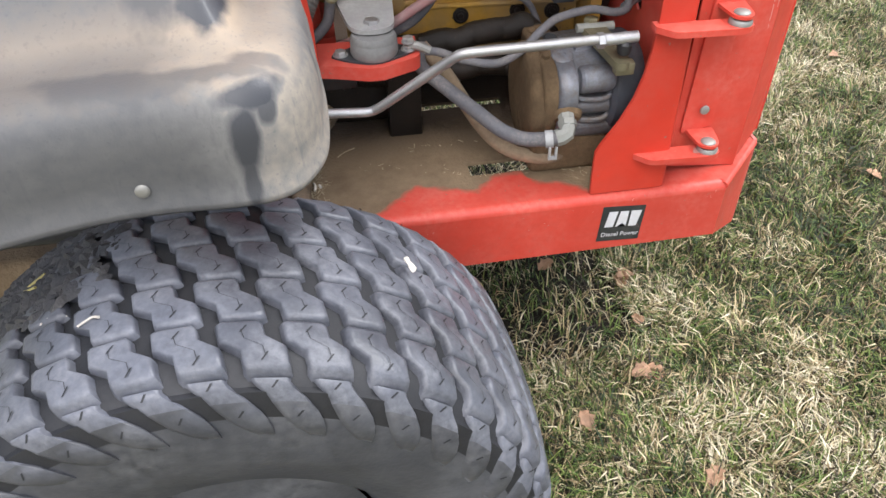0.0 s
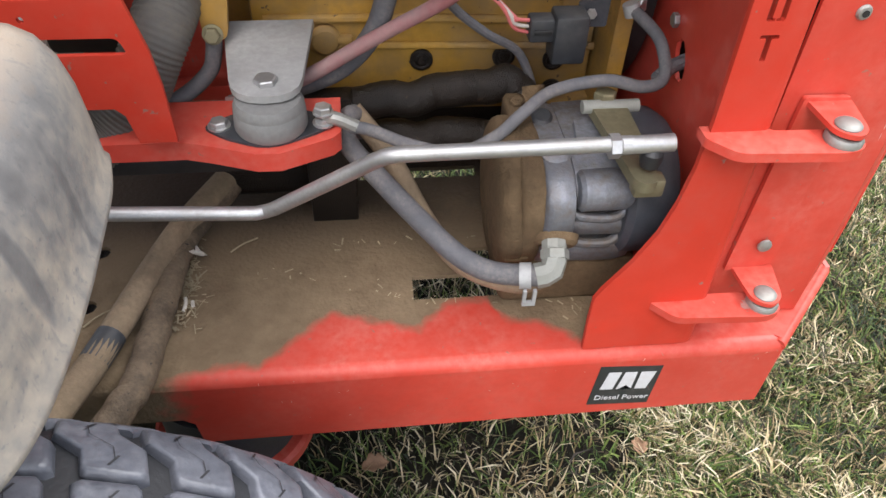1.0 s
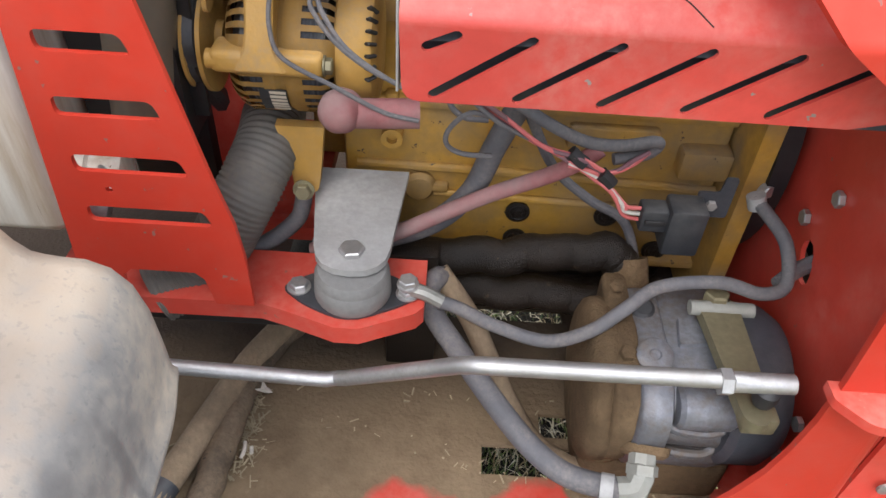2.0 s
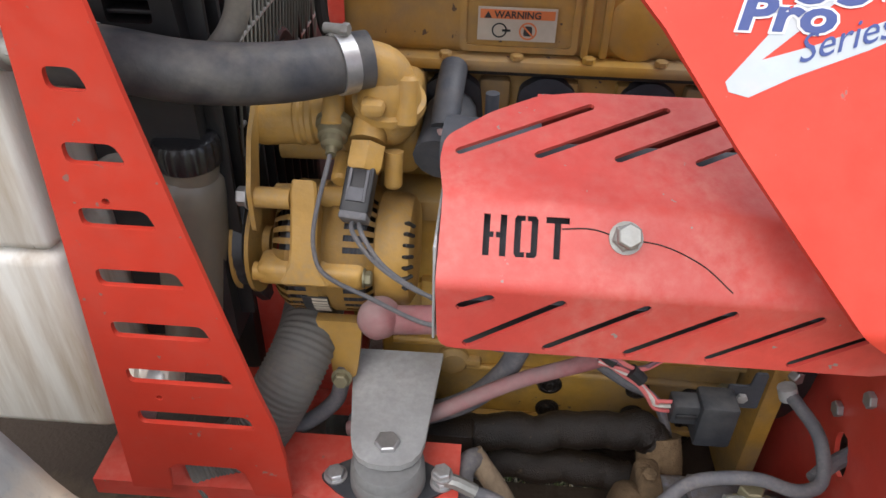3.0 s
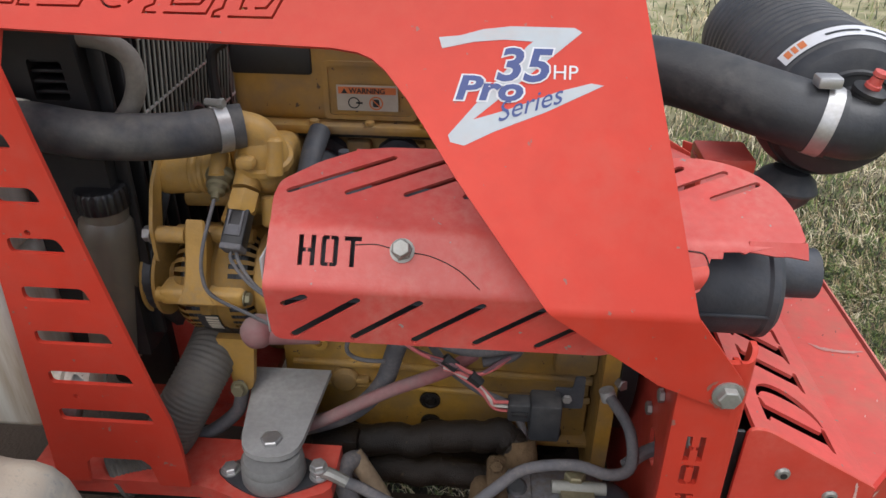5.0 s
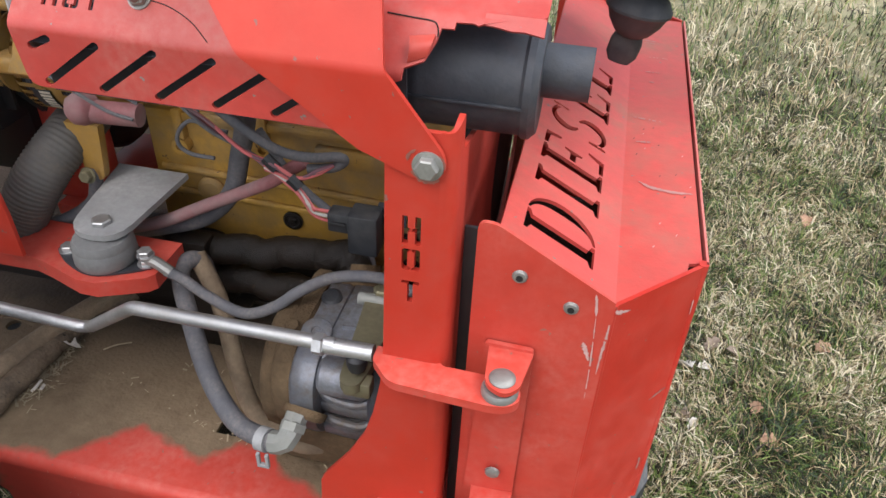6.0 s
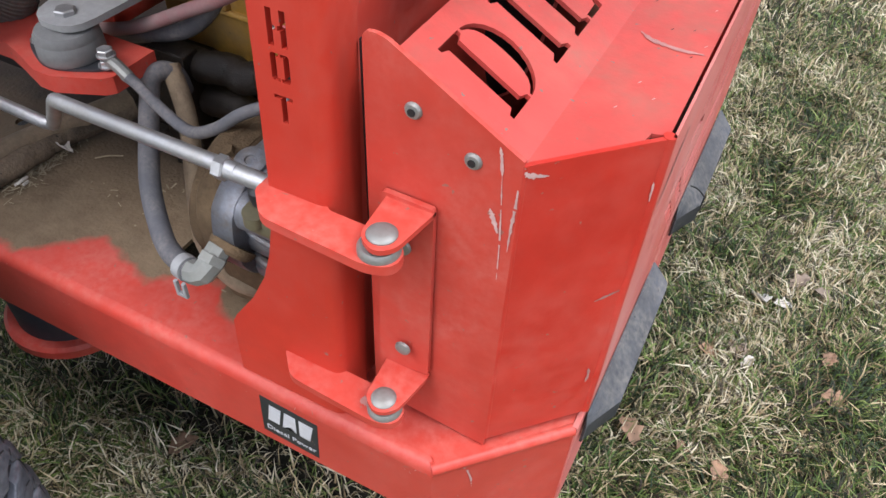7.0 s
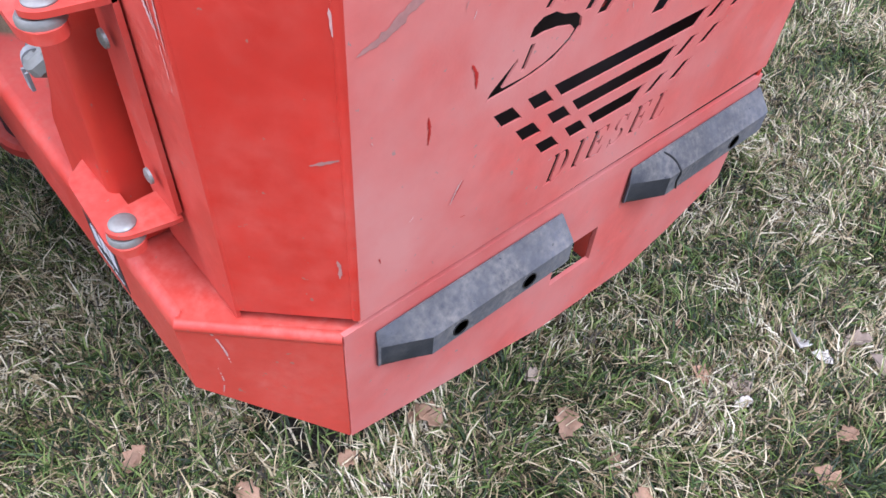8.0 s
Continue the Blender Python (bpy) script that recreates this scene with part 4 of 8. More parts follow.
GRIME = mat("worn_grimy_paint", (0.3, 0.085, 0.06), 0.6, var=0.4, scale=60, dust=0.7, dust_col=(0.2, 0.12, 0.09), dust_scale=25)
# slotted strut
z_slots = [(1.1955, -0.747, -0.722), (1.1415, -0.75, -0.71), (1.0885, -0.753, -0.7), (1.033, -0.755, -0.689), (0.979, -0.757, -0.678), (0.926, -0.757, -0.6675), (0.873, -0.759, -0.656)]
strut_holes = [round_poly([(a - 0.002, z - 0.0083), (b + 0.001, z - 0.0083), (b - 0.005, z + 0.0083), (a - 0.002, z + 0.0083)], 0.006, 4) for z, a, b in z_slots]
strut_holes += [disc(-0.736, 0.9, 0.003), disc(-0.732, 1.103, 0.003)]
strut_line = [(-0.764, 1.262), (-0.772, 1.12), (-0.782, 0.93), (-0.79, 0.768), (-0.752, 0.768), (-0.748, 0.8), (-0.74, 0.808), (-0.682, 0.808), (-0.674, 0.8), (-0.668, 0.768), (-0.632, 0.768),
              (-0.633, 0.83), (-0.637, 0.868), (-0.648, 0.915), (-0.68, 1.08), (-0.7, 1.19), (-0.712, 1.262)]
strut = bm_join(sheet(strut_line, strut_holes, 0.005, XZ(0.133)), sheet([(-0.764, 0), (-0.712, 0), (-0.714, 0.05), (-0.762, 0.05)], [], 0.005, plane_m((0, 0.133, 1.262), (1, 0, 0), (0, 0.73, 1))))
part("slotted_strut", strut, ORANGE, mower, "tapering orange-red strut with seven slots")

# engine mount shelf
shelf_line = [(-0.84, 0.145), (-0.632, 0.147), (-0.605, 0.139), (-0.557, 0.122), (-0.533, 0.122), (-0.48, 0.146), (-0.472, 0.156), (-0.472, 0.222), (-0.7, 0.222), (-0.84, 0.222)]
part("mount_shelf", sheet(shelf_line, [], 0.022, plane_m((0, 0, 0.757), (1, 0, 0), (0, 1, 0))), RED, mower, "thick red shelf carrying the engine mount")
# block added to deepen the shade in the cavity below the shelf
part("cavity_block", box(-0.645, -0.47, 0.285, 0.39, 0.556, 0.69, 0.03, 3), GREASE, mower, "added near-black block that darkens the space under the engine")
# leg also coloured near black to match that dark space
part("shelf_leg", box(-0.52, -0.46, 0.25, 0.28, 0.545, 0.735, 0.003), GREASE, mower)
part("shelf_beam", box(-0.84, -0.575, 0.168, 0.2, 0.7, 0.7345, 0.003), PLASTIC, mower, "black beam under the shelf")
mnt = part("engine_mount", lathe([(0.036, 0), (0.038, 0.004), (0.037, 0.022), (0.034, 0.026)], (-0.543, 0.168, 0.76), (0, 0, 1), 32), DUSTY_STEEL, mower, "round dusty engine mount in a dark flange")
fl = round_poly([(-0.615, 0.168), (-0.59, 0.148), (-0.545, 0.127), (-0.496, 0.152), (-0.473, 0.17), (-0.496, 0.188), (-0.543, 0.209), (-0.59, 0.188)], [0.01, 0.01, 0.03, 0.01, 0.012, 0.01, 0.03, 0.01])
part("flange_plate", sheet(fl, [], 0.003, plane_m((0, 0, 0.7605), (1, 0, 0), (0, 1, 0))), RUBBER, mnt)
part("steel_cup", lathe([(0.036, 0), (0.0365, 0.006), (0.033, 0.012), (0.02, 0.0135), (0, 0.0135)], (-0.543, 0.168, 0.782), (0, 0, 1), 32), DUSTY_STEEL, mnt)
part("bolt", hex_bolt((-0.489, 0.169, 0.773), (0, 0, 1), 0.0095, 0.007, 0.011, 20), ZINC, mnt)
for x in (-0.597, -0.489):
    part("bolt", hex_bolt((x, 0.169, 0.7605), (0, 0, 1), 0.0095, 0.006, 0.012, 20), ZINC, mnt)
arm_line = round_poly([(-0.577, 0.15), (-0.51, 0.15), (-0.4985, 0.304), (-0.599, 0.303)], [0.034, 0.034, 0, 0])
part("mount_bracket", sheet(arm_line, [], 0.008, plane_m((0, 0, 0.803), (1, 0, 0), (0, 1, 0.02))), STEEL_GREY, mower, "tapered grey steel engine bracket")
part("bolt", hex_bolt((-0.544, 0.176, 0.803), (0, 0, 1), 0.0125, 0.008, 0.016, 10), ZINC, mower)

# ---- heat shield and muffler ----
sx0, sx1 = -0.492, -0.034
LOW = 0.0585
low_m = plane_m((0, 0.0775, 1.037), (1, 0, 0), (0, -0.0045, LOW))
low_cuts = [slot(-0.475, 0.0405, -0.457, 0.049, 0.0072)] + [slot(-0.47 + 0.0541 * i, 0.006, -0.411 + 0.0541 * i, 0.048, 0.0072) for i in range(5)]
part_low = sheet(round_poly([(sx0 + 0.002, 0), (-0.2, -0.001), (-0.165, 0.008), (-0.15, 0.03), (-0.152, 0.048), (-0.14, LOW - 0.0045), (sx0, LOW - 0.0045)], [0.012, 0, 0.004, 0.004, 0.004, 0, 0]), low_cuts, 0.003, low_m)
mid_v = Vector((0, 0.036, 0.041))
MID = mid_v.length
mid_m = plane_m((0, 0.073, 1.0955), (1, 0, 0), mid_v)
lt, lw = block_letters("HOT", 0.6, 0.17, 0.2)
hot_cuts = scaled(lt, -0.4635, 0.0205, 0.0545 / lw, 0.0268)
part_mid = sheet([(sx0, 0.006), (-0.139, 0.006), (-0.124, 0.0135), (-0.117, 0.03), (-0.1145, 0.0415), (-0.1045, 0.0418), (-0.1035, 0.0475), (-0.09, 0.0482), (-0.086, 0.0466), (-0.082, MID - 0.006), (sx0 + 0.001, MID - 0.006)], hot_cuts, 0.003, mid_m)
top_v = Vector((0, 0.104, 0.03))
top_m2 = plane_m((0, 0.109, 1.1365), (1, 0, 0), top_v)
TOP = top_v.length
top_cuts = [slot(-0.4825 + 0.0535 * i, 0.045, -0.3925 + 0.0535 * i, 0.0955, 0.0064) for i in range(6)] + [slot(-0.156, 0.054, -0.086, 0.091, 0.0064), slot(-0.1026, 0.0555, -0.06, 0.077, 0.0064)]
part_top = sheet(round_poly([(sx0 + 0.001, 0.006), (-0.2, 0.006), (-0.13, 0.006), (-0.09, 0.006), (-0.05, 0.006), (sx1, 0.006), (sx1, 0.05), (sx1 - 0.02, 0.09), (sx1 - 0.06, 0.1107), (-0.4, 0.1107), (-0.43, 0.1045), (-0.4625, 0.0855), (-0.4935, 0.058), (-0.4955, 0.035)], [0, 0, 0, 0, 0, 0.004, 0.02, 0.02, 0.02, 0.01, 0.008, 0.008, 0.008, 0.008]), top_cuts, 0.003, top_m2)
part_back = sheet([(-0.43, 0), (sx1 - 0.085, 0), (sx1 - 0.085, 0.05), (-0.42, 0.05)], [], 0.003, plane_m((0, 0.212, 1.166), (1, 0, 0), (0, 0.4, -1)))
fold_low = fold_strip(ends(low_m, LOW - 0.0045, sx0, -0.14), ends(low_m, LOW, sx0, -0.14), ends(mid_m, 0.006, sx0, -0.139))
fold_top = fold_strip(ends(mid_m, MID - 0.006, sx0 + 0.001, -0.082), ends(mid_m, MID, sx0 + 0.001, -0.06), ends(top_m2, 0.006, sx0 + 0.001, sx1))
lip = sheet([(-0.082, MID - 0.006), (-0.0724, MID - 0.007), (-0.06, MID - 0.009), (-0.05, MID - 0.0085), (sx1, MID - 0.011), (sx1, MID + 0.0035), (-0.082, MID + 0.0035)], [], 0.003, mid_m @ Matrix.Translation((0, 0, -0.0006)))
shield = part("heat_shield", bm_join(part_low, part_mid, part_top, part_back, fold_low, fold_top, lip), RED_FADED, mower, "faded red slotted heat shield with HOT cut out, cracked and burnt", 20)
# sheets added so the slots and letters show dark behind
part("slot_backing", bm_join(sheet(rect(sx0 + 0.012, -0.012, -0.14, LOW), [], 0.002, low_m @ Matrix.Translation((0, 0, -0.016))), sheet(rect(sx0 + 0.012, -0.008, -0.17, MID), [], 0.002, mid_m @ Matrix.Translation((0, 0, -0.016)))), MUFFLER, shield, "added dark sheets behind the slots and letters")
mn = mid_m.col[2][:3]
part("shield_bolt", bm_join(hex_bolt(mid_m @ Vector((-0.3735, 0.0366, 0.0)), mn, 0.0092, 0.006, 0.0108, 15), hex_bolt(mid_m @ Vector((-0.3735, 0.0366, 0.0075)), mn, 0.0082, 0.0075, 0, 33)), DULL_ZINC, shield, "zinc bolt with nut")
part("shield_edge", box(sx0 - 0.0025, sx0 - 0.0005, 0.082, 0.16, 1.04, 1.118, 0.0008), STEEL_GREY, shield)
crk = [(-0.414, 0.04), (-0.395, 0.041), (-0.375, 0.036), (-0.35, 0.033), (-0.325, 0.022), (-0.306, 0.006)]
part("crack", tube([mid_m @ Vector((u, v, 0.0002)) for u, v in crk], 0.0005, 5), GREASE, shield, "thin dark crack")
crk = [(-0.16, 0.049), (-0.14, 0.0475), (-0.122, 0.046), (-0.1175, 0.041), (-0.116, 0.034)]
part("crack", tube([mid_m @ Vector((u, v, 0.0003)) for u, v in crk], 0.0007, 5), GREASE, shield, "dark crack by the torn edge")
part("torn_curl", fold_strip([mid_m @ Vector((-0.137, 0.01, 0.001)), mid_m @ Vector((-0.123, 0.016, 0.001))], [mid_m @ Vector((-0.134, 0.02, 0.012)), mid_m @ Vector((-0.116, 0.026, 0.012))], [mid_m @ Vector((-0.138, 0.031, 0.004)), mid_m @ Vector((-0.118, 0.035, 0.003))], 0.002), RED, shield, "burnt curled edge of the tear")
muf = part("muffler", lathe([(0.0, 0), (0.047, 0), (0.052, 0.004), (0.052, 0.16), (0.0505, 0.162), (0.0505, 0.31), (0.0515, 0.312), (0.0515, 0.318), (0.0505, 0.32), (0.0505, 0.405), (0.053, 0.408), (0.053, 0.414), (0.047, 0.42), (0.0, 0.42)], (-0.455, 0.168, 1.064), (1, 0, 0), 40), MUFFLER, mower, "soot-black cylindrical muffler")
part("tail_pipe", lathe([(0.024, 0), (0.024, 0.045), (0.021, 0.045), (0.021, 0.0)], (-0.038, 0.172, 1.073), (1, 0, 0), 28), MUFFLER, muf)
part("seam", box(-0.15, -0.042, 0.1155, 0.1185, 1.056, 1.0595, 0.001), MUFFLER, muf)

# ---- engine ----
ey = 0.345
engine = part("engine_block", box(-0.575, -0.15, ey, 0.62, 0.672, 0.985, 0.008), YELLOW, mower, "ochre-yellow cast diesel engine block, dusty")


def casting(name, bm, label="", material=YELLOW):
    return part(name, bm, material, engine, label)


casting("side_rib", box(-0.58, -0.15, ey - 0.008, ey + 0.05, 0.868, 0.882, 0.004))
casting("side_rib", tube([(-0.56, ey - 0.001, 0.79), (-0.38, ey - 0.002, 0.788), (-0.15, ey - 0.002, 0.78)], 0.006, 10))
casting("side_rib", tube([(-0.56, ey - 0.001, 0.754), (-0.38, ey - 0.002, 0.752), (-0.15, ey - 0.002, 0.745)], 0.005, 10))
casting("pan_rail", box(-0.575, -0.145, ey - 0.012, 0.62, 0.664, 0.675, 0.003))
casting("deck_rail", box(-0.575, -0.15, ey - 0.012, 0.62, 0.965, 0.99, 0.004))
casting("cast_pad", box(-0.205, -0.148, ey - 0.022, ey + 0.02, 0.805, 0.842, 0.006))
casting("cast_pad", box(-0.33, -0.23, ey - 0.012, ey + 0.02, 0.83, 0.86, 0.006))
casting("cast_pad", box(-0.44, -0.36, ey - 0.014, ey + 0.02, 0.9, 0.955, 0.01))
casting("rear_flange", sheet(round_poly([(0.285, 0.63), (0.31, 0.61), (0.62, 0.61), (0.62, 0.98), (0.3, 0.98), (0.285, 0.96)], 0.01), [], 0.02, plane_m((-0.128, 0, 0), (0, 1, 0), (0, 0, 1))))
casting("teardrop_boss", lathe([(0.02, 0), (0.02, 0.008), (0.015, 0.014), (0, 0.016)], (-0.49, ey + 0.002, 0.763), (0.1, -1, 0), 20))
casting("teardrop_boss", box(-0.49, -0.455, ey - 0.01, ey + 0.01, 0.757, 0.769, 0.005))
for x, z in ((-0.371, 0.732), (-0.266, 0.734), (-0.2, 0.728), (-0.37, 0.69), (-0.266, 0.69), (-0.198, 0.684)):
    casting("core_plug", lathe([(0.0145, 0), (0.0145, 0.003), (0.011, 0.004), (0.009, 0.002), (0.006, 0.0025), (0.0045, 0.005), (0, 0.005)], (x, ey - 0.002, z), (0, -1, 0), 22), "dark recessed core plug", GREASE)
for x, z in ((-0.52, 0.832), (-0.4, 0.845)):
    casting("cast_lug", lathe([(0.012, 0), (0.012, 0.018), (0.006, 0.018), (0.006, 0.01), (0, 0.01)], (x, ey + 0.003, z), (0, -1, 0), 18))
    casting("cast_rib", box(x - 0.007, x + 0.007, ey - 0.012, ey + 0.005, z + 0.006, z + 0.055, 0.003))
casting("bolt", hex_bolt((-0.126, 0.288, 0.83), (0.5, -1, 0), 0.009, 0.01), "", ZINC)
casting("bolt", hex_bolt((-0.176, ey - 0.022, 0.765), (0, -1, 0), 0.009, 0.012), "", BRASSY)
head = part("cylinder_head", box(-0.575, -0.16, 0.385, 0.62, 0.985, 1.112, 0.006), YELLOW, mower, "ochre-yellow cylinder head")
for i in range(6):
    part("head_rib", box(-0.54 + 0.065 * i, -0.51 + 0.065 * i, 0.374, 0.39, 1.0, 1.105, 0.004), YELLOW, head)
vcp = part("valve_cover", box(-0.603, -0.17, 0.366, 0.61, 1.13, 1.262, 0.016, 4), YELLOW, mower, "ochre-yellow valve cover with a flaking gasket edge")
part("cover_flange", box(-0.6, -0.165, 0.352, 0.62, 1.121, 1.133, 0.004), YELLOW, vcp)
part("gasket", box(-0.585, -0.165, 0.3585, 0.62, 1.1165, 1.1205, 0.001), GREASE, vcp, "flaking dark gasket")
part("raised_panel", sheet(round_poly([(-0.495, 1.137), (-0.388, 1.137), (-0.388, 1.205), (-0.495, 1.205)], 0.006), [round_poly([(-0.489, 1.142), (-0.394, 1.142), (-0.394, 1.2), (-0.489, 1.2)], 0.005)], 0.004, XZ(0.3635)), YELLOW, vcp)
part("rib", box(-0.385, -0.378, 0.361, 0.37, 1.135, 1.23, 0.002), YELLOW, vcp)
part("rib", box(-0.368, -0.361, 0.361, 0.37, 1.135, 1.23, 0.002), YELLOW, vcp)
part("boss", lathe([(0.03, 0), (0.03, 0.003), (0.027, 0.0045), (0, 0.0045)], (-0.335, 0.368, 1.163), (0, -1, 0), 32), YELLOW, vcp)
part("cover_patch", box(-0.6, -0.506, 0.362, 0.4, 1.187, 1.23, 0.005), PLASTIC, vcp, "black patch at the top of the valve cover")
for i in range(7):
    part("bolt", hex_bolt((-0.572 + 0.065 * i, 0.3575, 1.133), (0, 0, 1), 0.006, 0.005), YELLOW, vcp)
# exhaust manifold behind the shield
man = part("exhaust_manifold", tube([(-0.5, 0.28, 1.085), (-0.42, 0.27, 1.085), (-0.2, 0.27, 1.085)], 0.026, 14), MUFFLER, mower, "sooty cast exhaust manifold")
for x in (-0.5, -0.41, -0.315):
    part("port", tube([(x, 0.385, 1.062), (x, 0.345, 1.078), (x, 0.31, 1.078), (x - 0.005, 0.28, 1.068)], 0.025, 14), MUFFLER, man)
    part("port_flange", sheet(round_poly([(x - 0.034, 1.035), (x + 0.034, 1.035), (x + 0.026, 1.1), (x + 0.008, 1.112), (x - 0.008, 1.112), (x - 0.026, 1.1)], 0.006), [], 0.014, XZ(0.366)), MUFFLER, man)
part("stud", tube([(-0.498, 0.345, 1.128), (-0.5, 0.31, 1.116), (-0.502, 0.288, 1.096)], 0.0125, 14), MUFFLER, man)
part("stud_tip", lathe([(0.007, 0), (0.007, 0.006), (0, 0.006)], (-0.502, 0.286, 1.094), (0, -0.7, -0.7), 12), PINK, man)
part("stud", lathe([(0.006, 0), (0.006, 0.05), (0, 0.05)], (-0.462, 0.3, 1.075), (0, 0, 1), 12), MUFFLER, man)
part("flywheel_housing", lathe([(0.19, 0), (0.19, 0.02), (0.18, 0.024), (0, 0.024)], (-0.127, 0.47, 0.84), (1, 0, 0), 48), PLASTIC, mower, "black flywheel housing")
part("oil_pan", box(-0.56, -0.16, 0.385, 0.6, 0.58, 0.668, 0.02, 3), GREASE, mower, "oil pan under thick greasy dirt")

# timing case, pulleys and belt
tc = part("timing_case", box(-0.625, -0.575, 0.42, 0.6, 0.74, 1.08, 0.012, 3), YELLOW, mower, "ochre timing case")
part("case_cover", box(-0.634, -0.62, 0.44, 0.58, 0.8, 1.05, 0.005), YELLOW, tc)
for p, r in (((-0.7, 0.47, 0.82), 0.07), ((-0.7, 0.43, 1.05), 0.06)):
    part("belt_pulley", lathe([(r, 0), (r, 0.004), (r - 0.008, 0.01), (r, 0.016), (r, 0.02), (0.02, 0.02), (0.02, 0.075), (0, 0.075)], p, (1, 0, 0), 36), PLASTIC, mower)

# alternator: two finned end shells round a wound core, and a rear cap
AX, AY, AZ, AR = -0.657, 0.283, 0.966, 0.063
alt = part("alternator", lathe([(0.0, 0.004), (0.03, 0.004), (0.052, 0.012), (0.0585, 0.018), (0.0585, 0.09), (0.0, 0.094)], (AX, AY, AZ), (1, 0, 0), 40), PLASTIC, mower, "yellow-painted alternator with finned cooling slots", 30)


def around(a, r):
    return Vector((0, AY + r * math.cos(radians(a)), AZ + r * math.sin(radians(a))))


def finned_shell(prof, open_rows, groups):
    """A turned shell with slots left open between its fins; prof: (x, radius), groups: first and last angle."""
    bm = bmesh.new()
    n = 144
    rings = [[bm.verts.new(Vector((AX + x, 0, 0)) + around(360 * i / n, r)) for i in range(n)] for x, r in prof]
    for k, (a, b) in enumerate(zip(rings, rings[1:])):
        for i in range(n):
            ang = 360 * (i + 0.5) / n
            if k in open_rows and any(lo <= ang <= hi and ((ang - lo) % 10) < 5 for lo, hi in groups):
                continue
            bm.faces.new((a[i], a[(i + 1) % n], b[(i + 1) % n], b[i]))
    bmesh.ops.solidify(bm, geom=bm.faces[:], thickness=0.0028)
    return bm


slots_ = ((95, 155), (183, 250))
part("front_shell", finned_shell([(0.0, 0.034), (0.0015, 0.045), (0.005, 0.0535), (0.011, 0.06), (0.018, 0.0635), (0.022, AR), (0.036, AR), (0.046, AR), (0.05, AR - 0.0025), (0.056, AR - 0.0025)], (2, 3, 4, 5), slots_), YELLOW_CLEAN, alt, "yellow finned front shell", 28)
part("rear_shell", finned_shell([(0.054, AR - 0.002), (0.058, AR), (0.065, AR), (0.07, AR), (0.086, AR - 0.0005), (0.092, AR - 0.003), (0.0965, AR - 0.0075), (0.098, 0.054)], (3, 4, 5), slots_), YELLOW_CLEAN, alt, "yellow finned rear shell", 28)
# windings coloured near black so the open slots look deep
for x0 in (0.024, 0.068):
    part("winding", lathe([(0.0595, 0)] + [(0.0595 + 0.0012 * (i % 2), 0.0022 * i) for i in range(9)] + [(0.0595, 0.02)], (AX + x0, AY, AZ), (1, 0, 0), 40), MUFFLER, alt, "dusty dark winding")
part("rear_cap", lathe([(0.054, 0), (0.0555, 0.003), (0.0555, 0.024), (0.052, 0.031), (0.045, 0.035), (0, 0.035)], (AX + 0.097, AY, AZ), (1, 0, 0), 44), YELLOW_CLEAN, alt, "", 30)
# black blocks stand in for the shaded openings of the cap
for i in range(7):
    a = 118 + 11 * i
    c = around(a, 0.0515)
    part("slot_block", xf(box(-0.0035, 0.0035, -0.0055, 0.0055, -0.0016, 0.0016, 0.001, 1), Matrix.Translation((AX + 0.1275, c.y, c.z)) @ Matrix.Rotation(radians(a), 4, "X") @ Matrix.Rotation(radians(40), 4, "Z")), PLASTIC, alt)
c = around(169, AR + 0.001)
part("bolt_ridge", bm_join(xf(box(-0.006, 0.09, -0.012, 0.02, -0.0105, 0.0105, 0.006, 3), Matrix.Translation((AX, c.y + 0.004, c.z))), lathe([(0.0085, 0), (0.0085, 0.012), (0, 0.012)], (AX - 0.009, c.y, c.z), (1, 0, 0), 16)), YELLOW_CLEAN, alt)
part("bolt", hex_bolt((AX + 0.09, c.y - 0.001, c.z), (1, 0, 0), 0.0072, 0.006, 0.009), BRASSY, alt)
c = around(100, AR)
part("bolt_ridge", lathe([(0.006, 0), (0.0105, 0.004), (0.0105, 0.088), (0.008, 0.092), (0, 0.092)], (AX, c.y, c.z), (1, 0, 0), 16), YELLOW_CLEAN, alt)
# mounting arm that hugs the body and rises to the adjusting bolt
armb = bmesh.new()
rows_ = []
for a, r0, r1, w in ((174, 0.056, 0.073, 0.024), (166, 0.056, 0.0735, 0.019), (160, 0.056, 0.074, 0.014), (150, 0.058, 0.0755, 0.012), (135, 0.059, 0.0785, 0.012), (124, 0.061, 0.086, 0.012), (117, 0.065, 0.0965, 0.012), (112, 0.073, 0.1035, 0.0105)):
    rows_.append([armb.verts.new(Vector((-0.6195 + s * w, 0, 0)) + around(a, r)) for s, r in ((-1, r0), (-1, r1 - 0.003), (-0.8, r1), (0.8, r1), (1, r1 - 0.003), (1, r0))])
for a, b in zip(rows_, rows_[1:]):
    for i in range(6):
        armb.faces.new((a[i], a[(i + 1) % 6], b[(i + 1) % 6], b[i]))
armb.faces.new(rows_[0])
armb.faces.new(rows_[-1])
part("mounting_arm", armb, YELLOW_CLEAN, alt)
ab_ = around(117, 0.085)
part("spacer_tube", lathe([(0.0095, 0), (0.0095, 0.032), (0, 0.032)], (-0.664, ab_.y, ab_.z), (1, 0, 0), 18), YELLOW_CLEAN, alt)
part("bolt", hex_bolt((-0.669, ab_.y, ab_.z), (-1, 0, 0), 0.009, 0.009, 0.0115), ZINC, alt)
